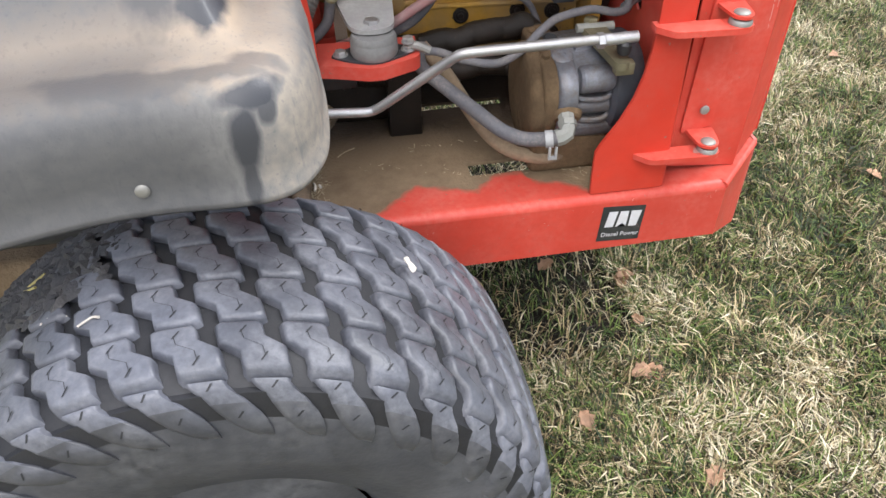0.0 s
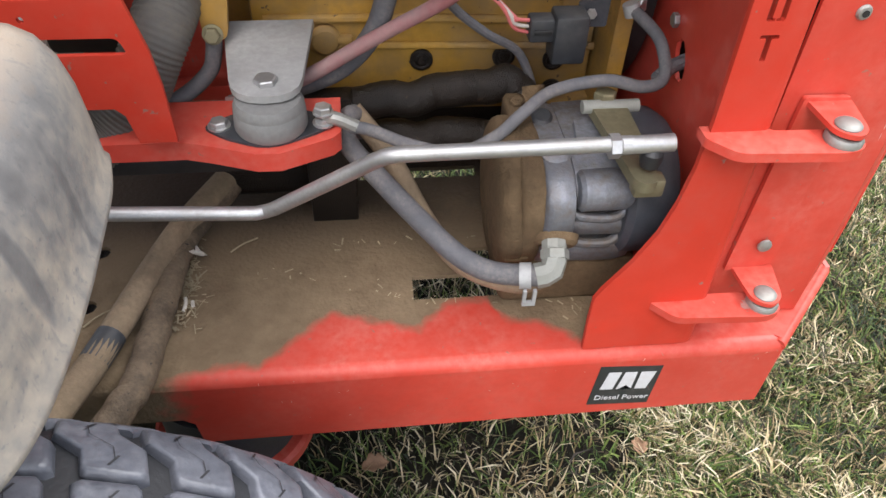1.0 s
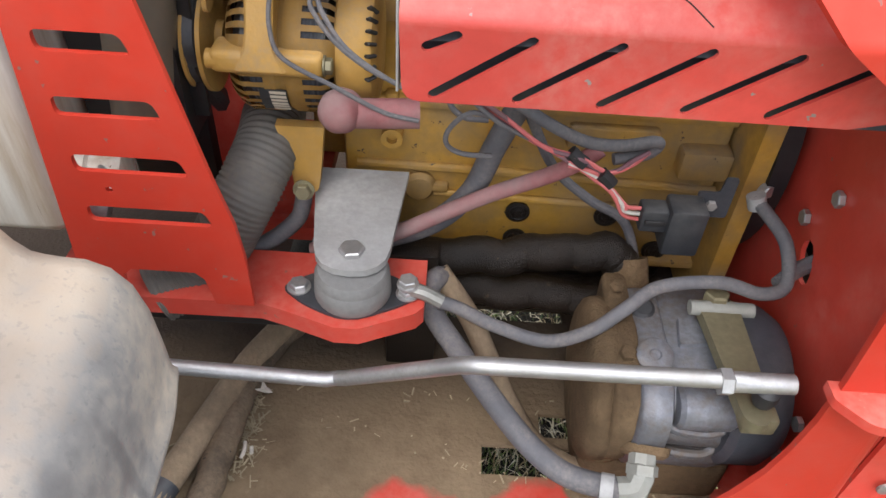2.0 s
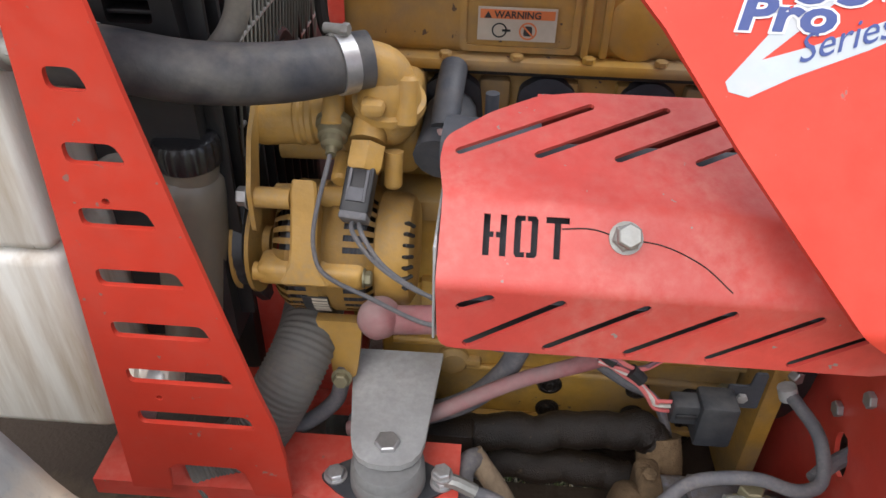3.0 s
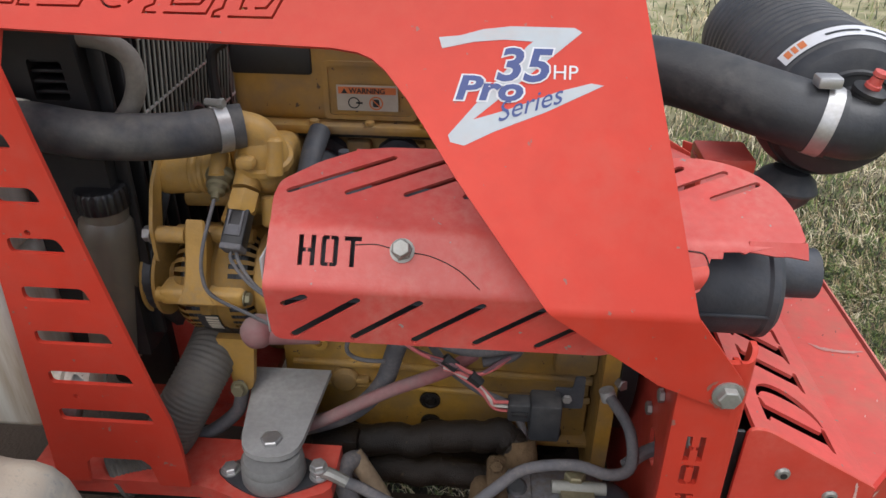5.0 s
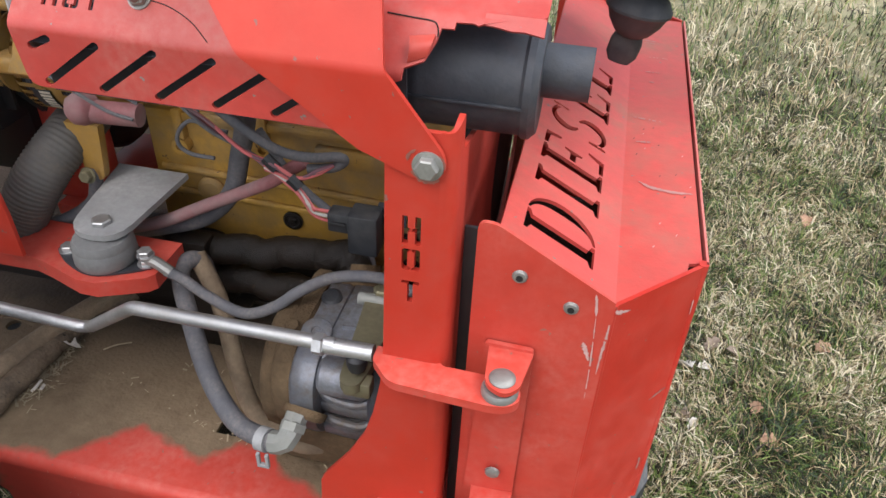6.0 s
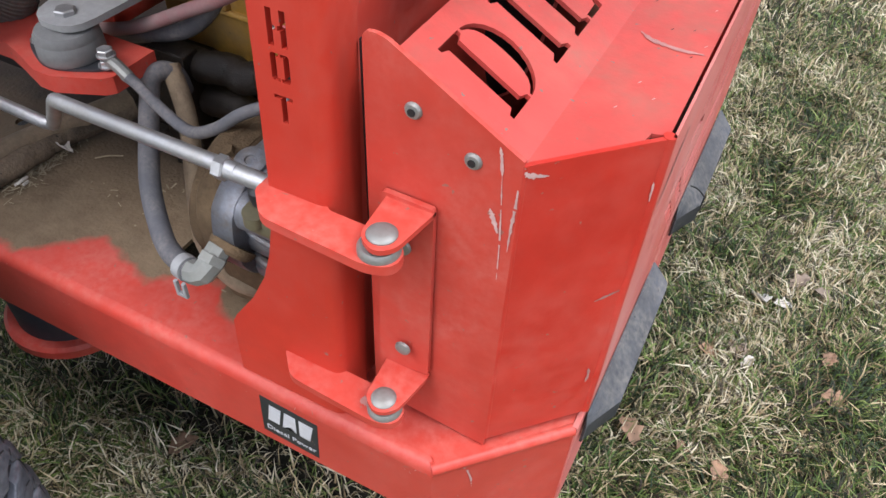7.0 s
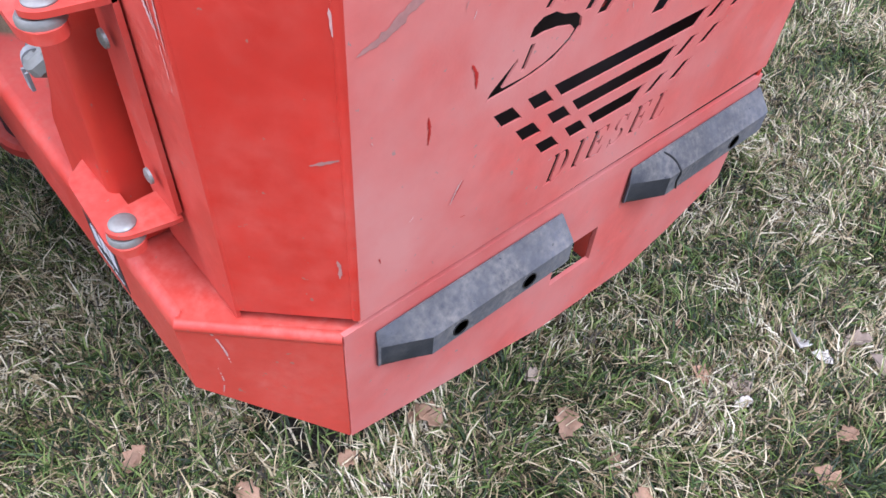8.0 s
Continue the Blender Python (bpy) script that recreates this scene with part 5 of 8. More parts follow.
part("adjusting_strap", sheet(round_poly([(-0.008, -0.03), (0.008, -0.032), (0.016, 0.0), (0.03, 0.04), (0.075, 0.085), (0.065, 0.098), (0.014, 0.055), (-0.008, 0.012)], 0.006), [], 0.004, plane_m((-0.663, ab_.y - 0.004, ab_.z), (0, 1, 0), (0, 0, 1))), YELLOW_CLEAN, alt)
brk = sheet(round_poly([(-0.625, 0.892), (-0.578, 0.892), (-0.582, 0.855), (-0.588, 0.812), (-0.612, 0.812), (-0.614, 0.85)], [0, 0, 0.01, 0.01, 0.01, 0.01]), [], 0.012, plane_m((0, 0.254, 0), (1, 0, 0), (0, 0, 1)))
part("lower_bracket", brk, YELLOW_CLEAN, alt)
part("bolt", hex_bolt((-0.6, 0.241, 0.826), (0, -1, 0.2), 0.0085, 0.008, 0.011), BRASSY, alt)
part("pulley", lathe([(0.03, 0), (0.048, 0.002), (0.048, 0.005), (0.03, 0.009), (0.03, 0.013), (0.05, 0.017), (0.05, 0.021), (0.015, 0.023), (0.015, 0.03), (0, 0.03)], (-0.697, AY, AZ), (1, 0, 0), 36), YELLOW_CLEAN, alt)
part("belt", tube([(-0.691, AY - 0.034, AZ - 0.01), (-0.691, AY - 0.022, AZ + 0.03), (-0.691, 0.4, 1.105), (-0.691, 0.47, 1.1), (-0.691, 0.53, 0.98), (-0.691, 0.53, 0.8), (-0.691, 0.46, 0.755), (-0.691, 0.38, 0.8), (-0.691, AY - 0.02, AZ - 0.03), (-0.691, AY - 0.034, AZ - 0.005)], 0.011, 8), RUBBER, mower, "black fan belt")
# model plate on the alternator
for k in range(3):
    a = radians(194 + 9.5 * k)
    u = Vector((0, math.cos(a), math.sin(a)))
    pm = plane_m(Vector((-0.626, AY, AZ)) + u * (AR + 0.0006), (1, 0, 0), (0, math.sin(a), -math.cos(a)) if math.cos(a) > 0 else (0, -math.sin(a) * -1, -math.cos(a)))
    pl = part("model_plate", sheet(rect(0, -0.0107, 0.024, 0.0), [], 0.0012, pm), BLACK_INK, alt, "black and white model plate")
    for i in range(2):
        part("print_bar", sheet(rect(0.009, -0.0092 + 0.0048 * i, 0.0235, -0.0062 + 0.0048 * i), [], 0.0003, pm @ Matrix.Translation((0, 0, 0.0006))), LABEL, pl)

# thermostat housing and upper coolant hose
thm = part("thermostat_housing", lathe([(0.0, -0.012), (0.018, -0.01), (0.024, 0.0), (0.0265, 0.012), (0.0265, 0.02), (0.032, 0.022), (0.032, 0.029), (0.028, 0.031), (0.026, 0.043), (0.02, 0.055), (0.012, 0.064), (0, 0.065)], (-0.552, 0.302, 1.09), (0.05, -0.25, 1), 30), YELLOW_CLEAN, mower, "yellow cast thermostat housing")
part("outlet_neck", tube([(-0.545, 0.292, 1.132), (-0.553, 0.287, 1.148), (-0.573, 0.28, 1.156)], 0.019, 16), YELLOW_CLEAN, thm)
part("flange_bolt", lathe([(0.006, 0), (0.0095, 0.003), (0.0095, 0.04), (0.007, 0.043), (0, 0.043)], (-0.534, 0.272, 1.103), (0.02, 0.25, 1), 16), YELLOW_CLEAN, thm)
part("flange_bolt", lathe([(0.006, 0), (0.0085, 0.003), (0.0085, 0.034), (0, 0.034)], (-0.546, 0.272, 1.042), (0.02, 0.2, 1), 16), YELLOW_CLEAN, thm)
part("flange_bolt", lathe([(0.006, 0), (0.0095, 0.003), (0.0095, 0.03), (0, 0.03)], (-0.597, 0.268, 1.1), (0.0, 0.6, 0.6), 16), YELLOW_CLEAN, thm)
part("flange_bolt", lathe([(0.006, 0), (0.0085, 0.003), (0.0085, 0.03), (0, 0.03)], (-0.595, 0.275, 1.043), (0.0, 1, 0.3), 16), YELLOW_CLEAN, thm)
part("bolt_lug", box(-0.57, -0.55, 0.255, 0.285, 1.117, 1.13, 0.005), YELLOW_CLEAN, thm)
part("rear_body", box(-0.6, -0.525, 0.31, 0.4, 1.03, 1.125, 0.014, 3), YELLOW_CLEAN, thm)
part("pump_outlet", lathe([(0.021, 0), (0.022, 0.006), (0.022, 0.034), (0.0235, 0.036), (0.0235, 0.039), (0.022, 0.041), (0.022, 0.044), (0.0235, 0.046), (0.0235, 0.05), (0.021, 0.052), (0.021, 0.075), (0, 0.075)], (-0.668, 0.295, 1.09), (1, 0.05, 0.08), 26), YELLOW_CLEAN, thm)
part("water_pipe", tube([(-0.66, 0.33, 1.045), (-0.6, 0.325, 1.05), (-0.56, 0.33, 1.055)], 0.011, 12), YELLOW_CLEAN, thm)
part("temperature_sensor", lathe([(0.016, 0), (0.016, 0.006), (0.0135, 0.009), (0.013, 0.018), (0.01, 0.02), (0.0095, 0.026), (0.005, 0.029), (0.0045, 0.036), (0, 0.036)], (-0.597, 0.282, 1.1), (0.05, -0.86, -0.4), 20), BRASSY, mower, "dull brass temperature sensor")
psw = part("pressure_switch", hex_bolt((-0.5665, 0.268, 1.085), (-0.09, -0.74, -0.66), 0.0165, 0.024, 0, 12), YELLOW_CLEAN, mower, "yellow-painted hexagonal pressure switch")
part("switch_neck", lathe([(0.0155, 0), (0.0155, 0.02), (0, 0.02)], (-0.565, 0.286, 1.101), (-0.09, -0.74, -0.66), 20), YELLOW_CLEAN, psw)
plug = part("switch_plug", box(-0.0125, 0.0125, -0.0105, 0.0105, -0.04, 0.002, 0.003), PLASTIC, mower, "grey-black wire plug with latch")
plug.matrix_basis = Matrix.Translation((-0.5688, 0.2515, 1.07)) @ Matrix.Rotation(radians(-46), 4, "X") @ Matrix.Rotation(radians(5), 4, "Y")
part("latch", bm_join(box(-0.0065, 0.0065, -0.0135, -0.0105, -0.03, -0.018, 0.001), box(-0.0085, -0.006, -0.013, -0.0105, -0.03, -0.002, 0.0006), box(0.006, 0.0085, -0.013, -0.0105, -0.03, -0.002, 0.0006)), HOSE, plug, "grey latch")
part("plug_foot", box(-0.012, 0.012, -0.0115, 0.0115, -0.045, -0.038, 0.002), HOSE, plug)
for pts in ([(-0.5955, 0.252, 1.086), (-0.597, 0.243, 1.078), (-0.606, 0.222, 1.04), (-0.6075, 0.212, 1.012), (-0.597, 0.205, 0.99), (-0.555, 0.2, 0.97), (-0.515, 0.198, 0.95), (-0.485, 0.2, 0.942)], [(-0.574, 0.222, 1.04), (-0.572, 0.212, 1.031), (-0.552, 0.205, 1.006), (-0.52, 0.2, 0.985), (-0.48, 0.2, 0.968)], [(-0.569, 0.222, 1.04), (-0.564, 0.212, 1.029), (-0.545, 0.205, 1.003), (-0.51, 0.2, 0.98), (-0.475, 0.2, 0.963)]):
    part("wire", tube(pts, 0.0021, 8), HOSE, mower)
uh = [(-0.83, 0.2, 1.19), (-0.79, 0.2, 1.186), (-0.742, 0.201, 1.182), (-0.695, 0.21, 1.171), (-0.655, 0.225, 1.164), (-0.616, 0.25, 1.158), (-0.582, 0.274, 1.157), (-0.565, 0.283, 1.157)]
uhose = part("upper_coolant_hose", tube(uh, 0.0235, 20), HOSE_BLACK, mower, "thick dusty black coolant hose")
part("hose_clamp", tube([(-0.59, 0.2685, 1.157), (-0.579, 0.276, 1.157)], 0.0252, 28, 1, curve=False), ZINC, uhose)
part("clamp_screw", bm_join(tube([(-0.598, 0.276, 1.1845), (-0.582, 0.271, 1.1855)], 0.0042, 12, 1, curve=False), hex_bolt((-0.582, 0.271, 1.1855), (1, -0.25, 0.05), 0.0055, 0.005), box(-0.594, -0.578, 0.268, 0.28, 1.1795, 1.1825, 0.0012)), DULL_ZINC, uhose)
rb = part("red_boot", tube([(-0.553, 0.206, 0.942), (-0.53, 0.21, 0.94), (-0.485, 0.215, 0.94)], 0.0135, 16), PINK, mower, "faded red rubber terminal boot")
part("boot_cap", lathe([(0.015, -0.016), (0.019, -0.008), (0.0195, 0.002), (0.016, 0.011), (0.009, 0.016), (0, 0.018)], (-0.553, 0.206, 0.943), (-0.4, -1, 0.15), 22), PINK, rb)

# radiator, shroud, fan guard, expansion bottle
tank = bm_join(box(-1.05, -0.797, 0.15, 0.66, 0.828, 1.035, 0.012, 3), box(-1.05, -0.797, 0.15, 0.66, 1.037, 1.3, 0.012, 3), box(-1.04, -0.81, 0.16, 0.64, 1.29, 1.315, 0.01))
rad = part("radiator", tank, TANK, mower, "streaky dirty aluminium radiator tank")
part("tank_neck", lathe([(0.026, 0), (0.026, 0.02), (0.021, 0.022), (0.021, 0.05), (0, 0.05)], (-0.8, 0.2, 1.195), (1, 0.1, -0.2), 20), TANK, rad)
part("tank_neck", lathe([(0.03, 0), (0.03, 0.02), (0.025, 0.022), (0.025, 0.05), (0, 0.05)], (-0.8, 0.19, 0.865), (1, 0.1, 0), 20), TANK, rad)
part("drain_boss", bm_join(lathe([(0.014, 0), (0.014, 0.012), (0.01, 0.014), (0.01, 0.03), (0, 0.03)], (-0.797, 0.165, 1.2), (1, -0.3, 0.1), 18), hex_bolt((-0.778, 0.16, 1.203), (1, -0.3, 0.1), 0.011, 0.01)), DULL_ZINC, rad)
part("hose_clamp", lathe([(0.034, 0), (0.035, 0.002), (0.035, 0.013), (0.034, 0.015)], (-0.778, 0.178, 0.855), (1, 0.2, -0.35), 24), ZINC, rad, "bright zinc hose clamp")
part("tank_label", box(-0.91, -0.823, 0.148, 0.1495, 1.133, 1.195), LABEL, rad, "torn white sticker")
part("tank_pipe", tube([(-0.9, 0.165, 1.276), (-0.82, 0.165, 1.277), (-0.765, 0.18, 1.279)], 0.012, 12), STEEL_GREY, mower)
shroud = part("fan_shroud", sheet([(-0.79, 0.88), (-0.698, 0.88), (-0.698, 1.195), (-0.703, 1.262), (-0.79, 1.27)], [round_poly([(-0.752, 1.197), (-0.716, 1.197), (-0.718, 1.238), (-0.752, 1.238)], 0.004)], 0.05, XZ(0.232)), PLASTIC, mower, "black louvred fan shroud")
part("shroud_back", box(-0.79, -0.7, 0.285, 0.75, 0.78, 1.33, 0.01, 2), PLASTIC, shroud)
for i in range(4):
    part("louvre", box(-0.753, -0.715, 0.236, 0.252, 1.2025 + 0.0105 * i, 1.206 + 0.0105 * i, 0.001), PLASTIC, shroud)
for i in range(12):
    part("fin", box(-0.7, -0.684, 0.25 + 0.03 * i, 0.256 + 0.03 * i, 0.9, 1.33, 0.001), PLASTIC, shroud)
gx = -0.66
fan_guard = part("fan_guard", tube([(gx - 0.027, 0.3, 1.08), (gx - 0.027, 0.62, 1.08)], 0.0022, 6, 1, curve=False), ZINC, mower, "wire fan guard")
for i in range(26):
    y = 0.3 + 0.0125 * i
    part("guard_wire", tube([(gx - 0.03, y, 1.05), (gx, y, 1.34)], 0.0016, 6, 1, curve=False), PALE_ZINC, fan_guard)
for z in (1.16, 1.24, 1.32):
    part("guard_wire", tube([(gx - 0.03 + 0.1 * (z - 1.05), 0.3, z), (gx - 0.03 + 0.1 * (z - 1.05), 0.62, z)], 0.0018, 5, 1, curve=False), ZINC, fan_guard)
bot = lathe([(0.0, 0), (0.03, 0), (0.03, 0.01), (0.0315, 0.12), (0.03, 0.165), (0.028, 0.185), (0.024, 0.19), (0.024, 0.205), (0, 0.205)], (-0.744, 0.24, 0.877), (0.15, 0, 1), 30)
bottle = part("expansion_bottle", bot, BOTTLE, mower, "grimy translucent expansion bottle")
cap = bmesh.new()
cap_rings = []
for r_, z, rib in ((0.0265, 1.086, 0.0), (0.027, 1.088, 0.0012), (0.027, 1.106, 0.0012), (0.0255, 1.11, 0.0), (0.022, 1.112, 0.0), (0.0, 1.113, 0.0)):
    cap_rings.append([cap.verts.new((-0.7145 + (r_ + rib * (1 if (i // 2) % 2 else -0.2)) * math.cos(2 * math.pi * i / 88), 0.24 + (r_ + rib * (1 if (i // 2) % 2 else -0.2)) * math.sin(2 * math.pi * i / 88), z - 0.01)) for i in range(88)])
for a, b in zip(cap_rings, cap_rings[1:]):
    for i in range(88):
        cap.faces.new((a[i], a[(i + 1) % 88], b[(i + 1) % 88], b[i]))
cap.faces.new(cap_rings[0])
part("cap", cap, CAP_BLACK, bottle, "black ribbed screw cap")
part("overflow_hose", tube([(-0.785, 0.235, 1.07), (-0.76, 0.245, 1.092), (-0.727, 0.25, 1.121), (-0.692, 0.252, 1.159), (-0.668, 0.252, 1.185), (-0.6555, 0.25, 1.212), (-0.6585, 0.25, 1.239), (-0.684, 0.25, 1.2535), (-0.727, 0.25, 1.2545), (-0.79, 0.24, 1.245)], 0.0098, 14), TAN_HOSE, mower, "pale dirty overflow hose")
lowh = [(-0.745, 0.17, 0.735), (-0.715, 0.19, 0.745), (-0.685, 0.205, 0.775), (-0.665, 0.215, 0.81), (-0.648, 0.235, 0.84), (-0.638, 0.27, 0.86), (-0.64, 0.32, 0.87)]
part("lower_coolant_hose", tube(lowh, 0.031, 22, 30, 0.0012, 2), HOSE_RIB, mower, "grey corrugated coolant hose")
part("red_crossmember", bm_join(box(-0.76, -0.62, 0.3, 0.33, 0.74, 0.94, 0.004), box(-0.7, -0.6, 0.28, 0.5, 0.72, 0.74, 0.003)), RED, mower)
part("ground_cable", tube([(-0.603, 0.262, 0.826), (-0.605, 0.255, 0.8), (-0.615, 0.25, 0.775), (-0.65, 0.235, 0.752), (-0.7, 0.22, 0.74)], 0.009, 12), HOSE, mower)
# plain sheet added for an unidentified red thing beyond the engine
part("far_red_sheet", box(-0.95, -0.3, 0.93, 0.936, 0.6, 1.5, 0.002), RED, mower, "red sheet for something red beyond the engine")
part("hood_hook", tube([(-0.6, 0.36, 1.225), (-0.616, 0.36, 1.212), (-0.6195, 0.36, 1.18), (-0.6175, 0.36, 1.155), (-0.609, 0.36, 1.14)], 0.006, 10), PLASTIC, mower, "black bent hook beside the valve cover")
# unseen block that keeps light off the ground below the frame
part("underside_block", box(-1.2, -0.52, 0.12, 0.8, 0.22, 0.42, 0.03, 3), GREASE, mower, "unseen dark block added to shade the ground under the frame")
part("far_side_stripe", box(-0.95, -0.45, 0.926, 0.9295, 1.17, 1.178), WHITE_INK, mower)

# ---- hydraulic pump, control rod, hoses ----
def loft_x(profile, stations, mid):
    """A casting: the (y, z) profile swept along x, drawn in towards mid by each station's scale."""
    bm = bmesh.new()
    rings = [[bm.verts.new((x, mid[0] + (y - mid[0]) * k, mid[1] + (z - mid[1]) * k)) for y, z in profile] for x, k in stations]
    n_ = len(profile)
    for a, b in zip(rings, rings[1:]):
        for i in range(n_):
            bm.faces.new((a[i], a[(i + 1) % n_], b[(i + 1) % n_], b[i]))
    bm.faces.new(rings[0])
    bm.faces.new(rings[-1])
    return bm


pump_prof = [(0.215, 0.75), (0.12, 0.752), (0.09, 0.746), (0.074, 0.732), (0.07, 0.716), (0.076, 0.704), (0.092, 0.7), (0.095, 0.694), (0.078, 0.688), (0.073, 0.68), (0.074, 0.668), (0.084, 0.66), (0.094, 0.658), (0.095, 0.652), (0.08, 0.648), (0.076, 0.64), (0.08, 0.622), (0.1, 0.606), (0.215, 0.604)]
pump = part("hydraulic_pump", loft_x(round_poly(pump_prof, 0.004, 2), [(-0.238, 0.9), (-0.234, 0.98), (-0.2, 1.0), (-0.172, 1.0), (-0.158, 0.96), (-0.15, 0.86)], (0.15, 0.68)), CAST_ALU, mower, "cast aluminium hydraulic pump, mud-splashed", 50)
part("swash_housing", loft_x(round_poly([(0.11, 0.752), (0.08, 0.744), (0.06, 0.725), (0.055, 0.695), (0.06, 0.655), (0.077, 0.626), (0.1, 0.612), (0.21, 0.615), (0.225, 0.7), (0.21, 0.752)], 0.008, 2), [(-0.266, 0.93), (-0.262, 0.99), (-0.243, 1.0), (-0.236, 0.985), (-0.234, 0.93)], (0.14, 0.69)), CAST_ALU, pump, "grey cast swash housing", 50)
part("mounting_plate", loft_x(round_poly([(0.13, 0.757), (0.092, 0.748), (0.07, 0.732), (0.06, 0.7), (0.064, 0.655), (0.085, 0.615), (0.22, 0.612), (0.225, 0.757)], 0.008, 2), [(-0.289, 0.95), (-0.285, 1.0), (-0.27, 1.0), (-0.265, 0.97)], (0.14, 0.69)), MUD, pump, "mud-caked pump mounting plate", 50)
part("vent_knob", lathe([(0.007, 0), (0.0125, 0.003), (0.0125, 0.011), (0.009, 0.014), (0, 0.0145)], (-0.253, 0.179, 0.744), (0, -0.3, 1), 18), RUBBER, pump)
part("bore_boss", lathe([(0.0, 0), (0.018, 0.0), (0.022, 0.004), (0.0225, 0.05), (0.019, 0.056), (0, 0.057)], (-0.232, 0.078, 0.728), (1, 0.03, 0), 26), CAST_ALU, pump)
for z, y in ((0.694, 0.074), (0.655, 0.076)):
    part("cast_rib", tube([(-0.232, y + 0.004, z + 0.003), (-0.215, y, z), (-0.185, y, z), (-0.165, y + 0.012, z + 0.012), (-0.15, y + 0.03, z + 0.022)], 0.0055, 10), CAST_ALU, pump)
part("pump_rear", lathe([(0.074, 0), (0.082, 0.006), (0.082, 0.04), (0.072, 0.055), (0.035, 0.062), (0, 0.062)], (-0.176, 0.14, 0.69), (1, 0, 0), 40), MUFFLER, pump, "dark grey domed pump end")
for p in ((-0.116, 0.075, 0.715), (-0.116, 0.075, 0.66)):
    part("bolt", hex_bolt(p, (1, 0, 0), 0.008, 0.006), ZINC, pump)
part("round_pad", lathe([(0.018, 0), (0.018, 0.006), (0.015, 0.008), (0.006, 0.008), (0.005, 0.006), (0, 0.006)], (-0.25, 0.118, 0.748), (0, -0.3, 1), 24), CAST_ALU, pump)
part("pump_flange", lathe([(0.05, 0), (0.075, 0.003), (0.083, 0.008), (0.0855, 0.014), (0.0855, 0.026), (0.081, 0.031), (0.08, 0.046), (0.074, 0.052), (0, 0.053)], (-0.311, 0.148, 0.674), (1, 0, 0), 48), MUD, pump, "round mud-caked pump flange", 50)
for a in (128, 205):
    part("flange_boss", lathe([(0.004, 0), (0.009, 0.004), (0.0105, 0.02), (0.008, 0.03), (0, 0.033)], (-0.305, 0.148 + 0.077 * math.cos(radians(a)), 0.674 + 0.077 * math.sin(radians(a))), (1, 0, 0), 14), MUD, pump)
part("port_boss", lathe([(0.026, 0), (0.0245, 0.008), (0.02, 0.012), (0, 0.012)], (-0.25, 0.07, 0.674), (-0.1, -0.8, -0.6), 24), MUD, pump, "round muddy hose port")
part("pump_foot", box(-0.3, -0.14, 0.085, 0.2, 0.548, 0.622, 0.014, 3), MUD, pump)
part("pump_plate", sheet(round_poly([(-0.225, 0.128), (-0.193, 0.133), (-0.19, 0.17), (-0.22, 0.166)], 0.005), [], 0.012, plane_m((0, 0, 0.757), (1, 0, 0), (0, 1, 0))), CAST_ALU, pump)
for p in ((-0.277, 0.115, 0.754), (-0.277, 0.2, 0.756)):
    part("bolt", hex_bolt(p, (0, -0.3, 1), 0.008, 0.007), MUD, pump)
lever = part("pump_lever", sheet(round_poly([(-0.206, 0.172), (-0.2, 0.108), (-0.194, 0.034), (-0.184, 0.026), (-0.172, 0.03), (-0.166, 0.06), (-0.166, 0.172)], [0.006, 0.03, 0.008, 0.008, 0.008, 0.02, 0.006]), [], 0.012, plane_m((0, 0, 0.776), (1, 0, 0), (0, 1, 0))), BRASSY, mower, "olive zinc-plated control lever")
part("lever_step", box(-0.191, -0.161, 0.034, 0.052, 0.752, 0.773, 0.003), BRASSY, lever)
part("clamp_bolt", tube([(-0.214, 0.162, 0.774), (-0.152, 0.162, 0.774)], 0.0075, 14, 1, curve=False), PALE_ZINC, lever)
part("shaft_head", hex_bolt((-0.187, 0.172, 0.776), (0, 0.1, 1), 0.0125, 0.01), BRASSY, lever)
part("lever_shaft", lathe([(0.013, 0), (0.013, 0.035), (0, 0.035)], (-0.187, 0.155, 0.74), (0, 0, 1), 20), DULL_ZINC, lever)
rod = [(-1.1, 0.093, 0.733), (-0.566, 0.114, 0.686), (-0.556, 0.1165, 0.686), (-0.546, 0.112, 0.693), (-0.437, 0.056, 0.795), (-0.427, 0.051, 0.803), (-0.415, 0.049, 0.8055), (-0.2, 0.047, 0.8095)]
crod = part("control_rod", tube(rod, 0.0078, 16, curve=False), ZINC, mower, "bent zinc-plated control rod")
part("rod_end", bm_join(tube([(-0.215, 0.047, 0.807), (-0.16, 0.047, 0.809)], 0.0088, 14, 1, curve=False), hex_bolt((-0.222, 0.047, 0.807), (1, 0, 0.02), 0.012, 0.011)), ZINC, crod)
part("ball_joint", lathe([(0.009, 0), (0.011, 0.008), (0.011, 0.016), (0.006, 0.022), (0, 0.022)], (-0.178, 0.047, 0.783), (0, 0, 1), 18), PLASTIC, crod)
ghose = [(-0.462, 0.165, 0.757), (-0.44, 0.16, 0.755), (-0.4, 0.15, 0.742), (-0.35, 0.138, 0.738), (-0.31, 0.138, 0.757), (-0.28, 0.148, 0.78), (-0.245, 0.171, 0.79), (-0.19, 0.172, 0.8), (-0.15, 0.165, 0.795), (-0.125, 0.175, 0.8), (-0.125, 0.205, 0.825), (-0.14, 0.235, 0.838), (-0.15, 0.25, 0.842)]
part("battery_cable", tube(ghose, 0.0068, 12), HOSE, mower, "grey dusty cable sleeve")
part("cable_lug", tube([(-0.489, 0.169, 0.7665), (-0.475, 0.167, 0.766), (-0.455, 0.164, 0.757)], 0.0075, 10), DULL_ZINC, mower)
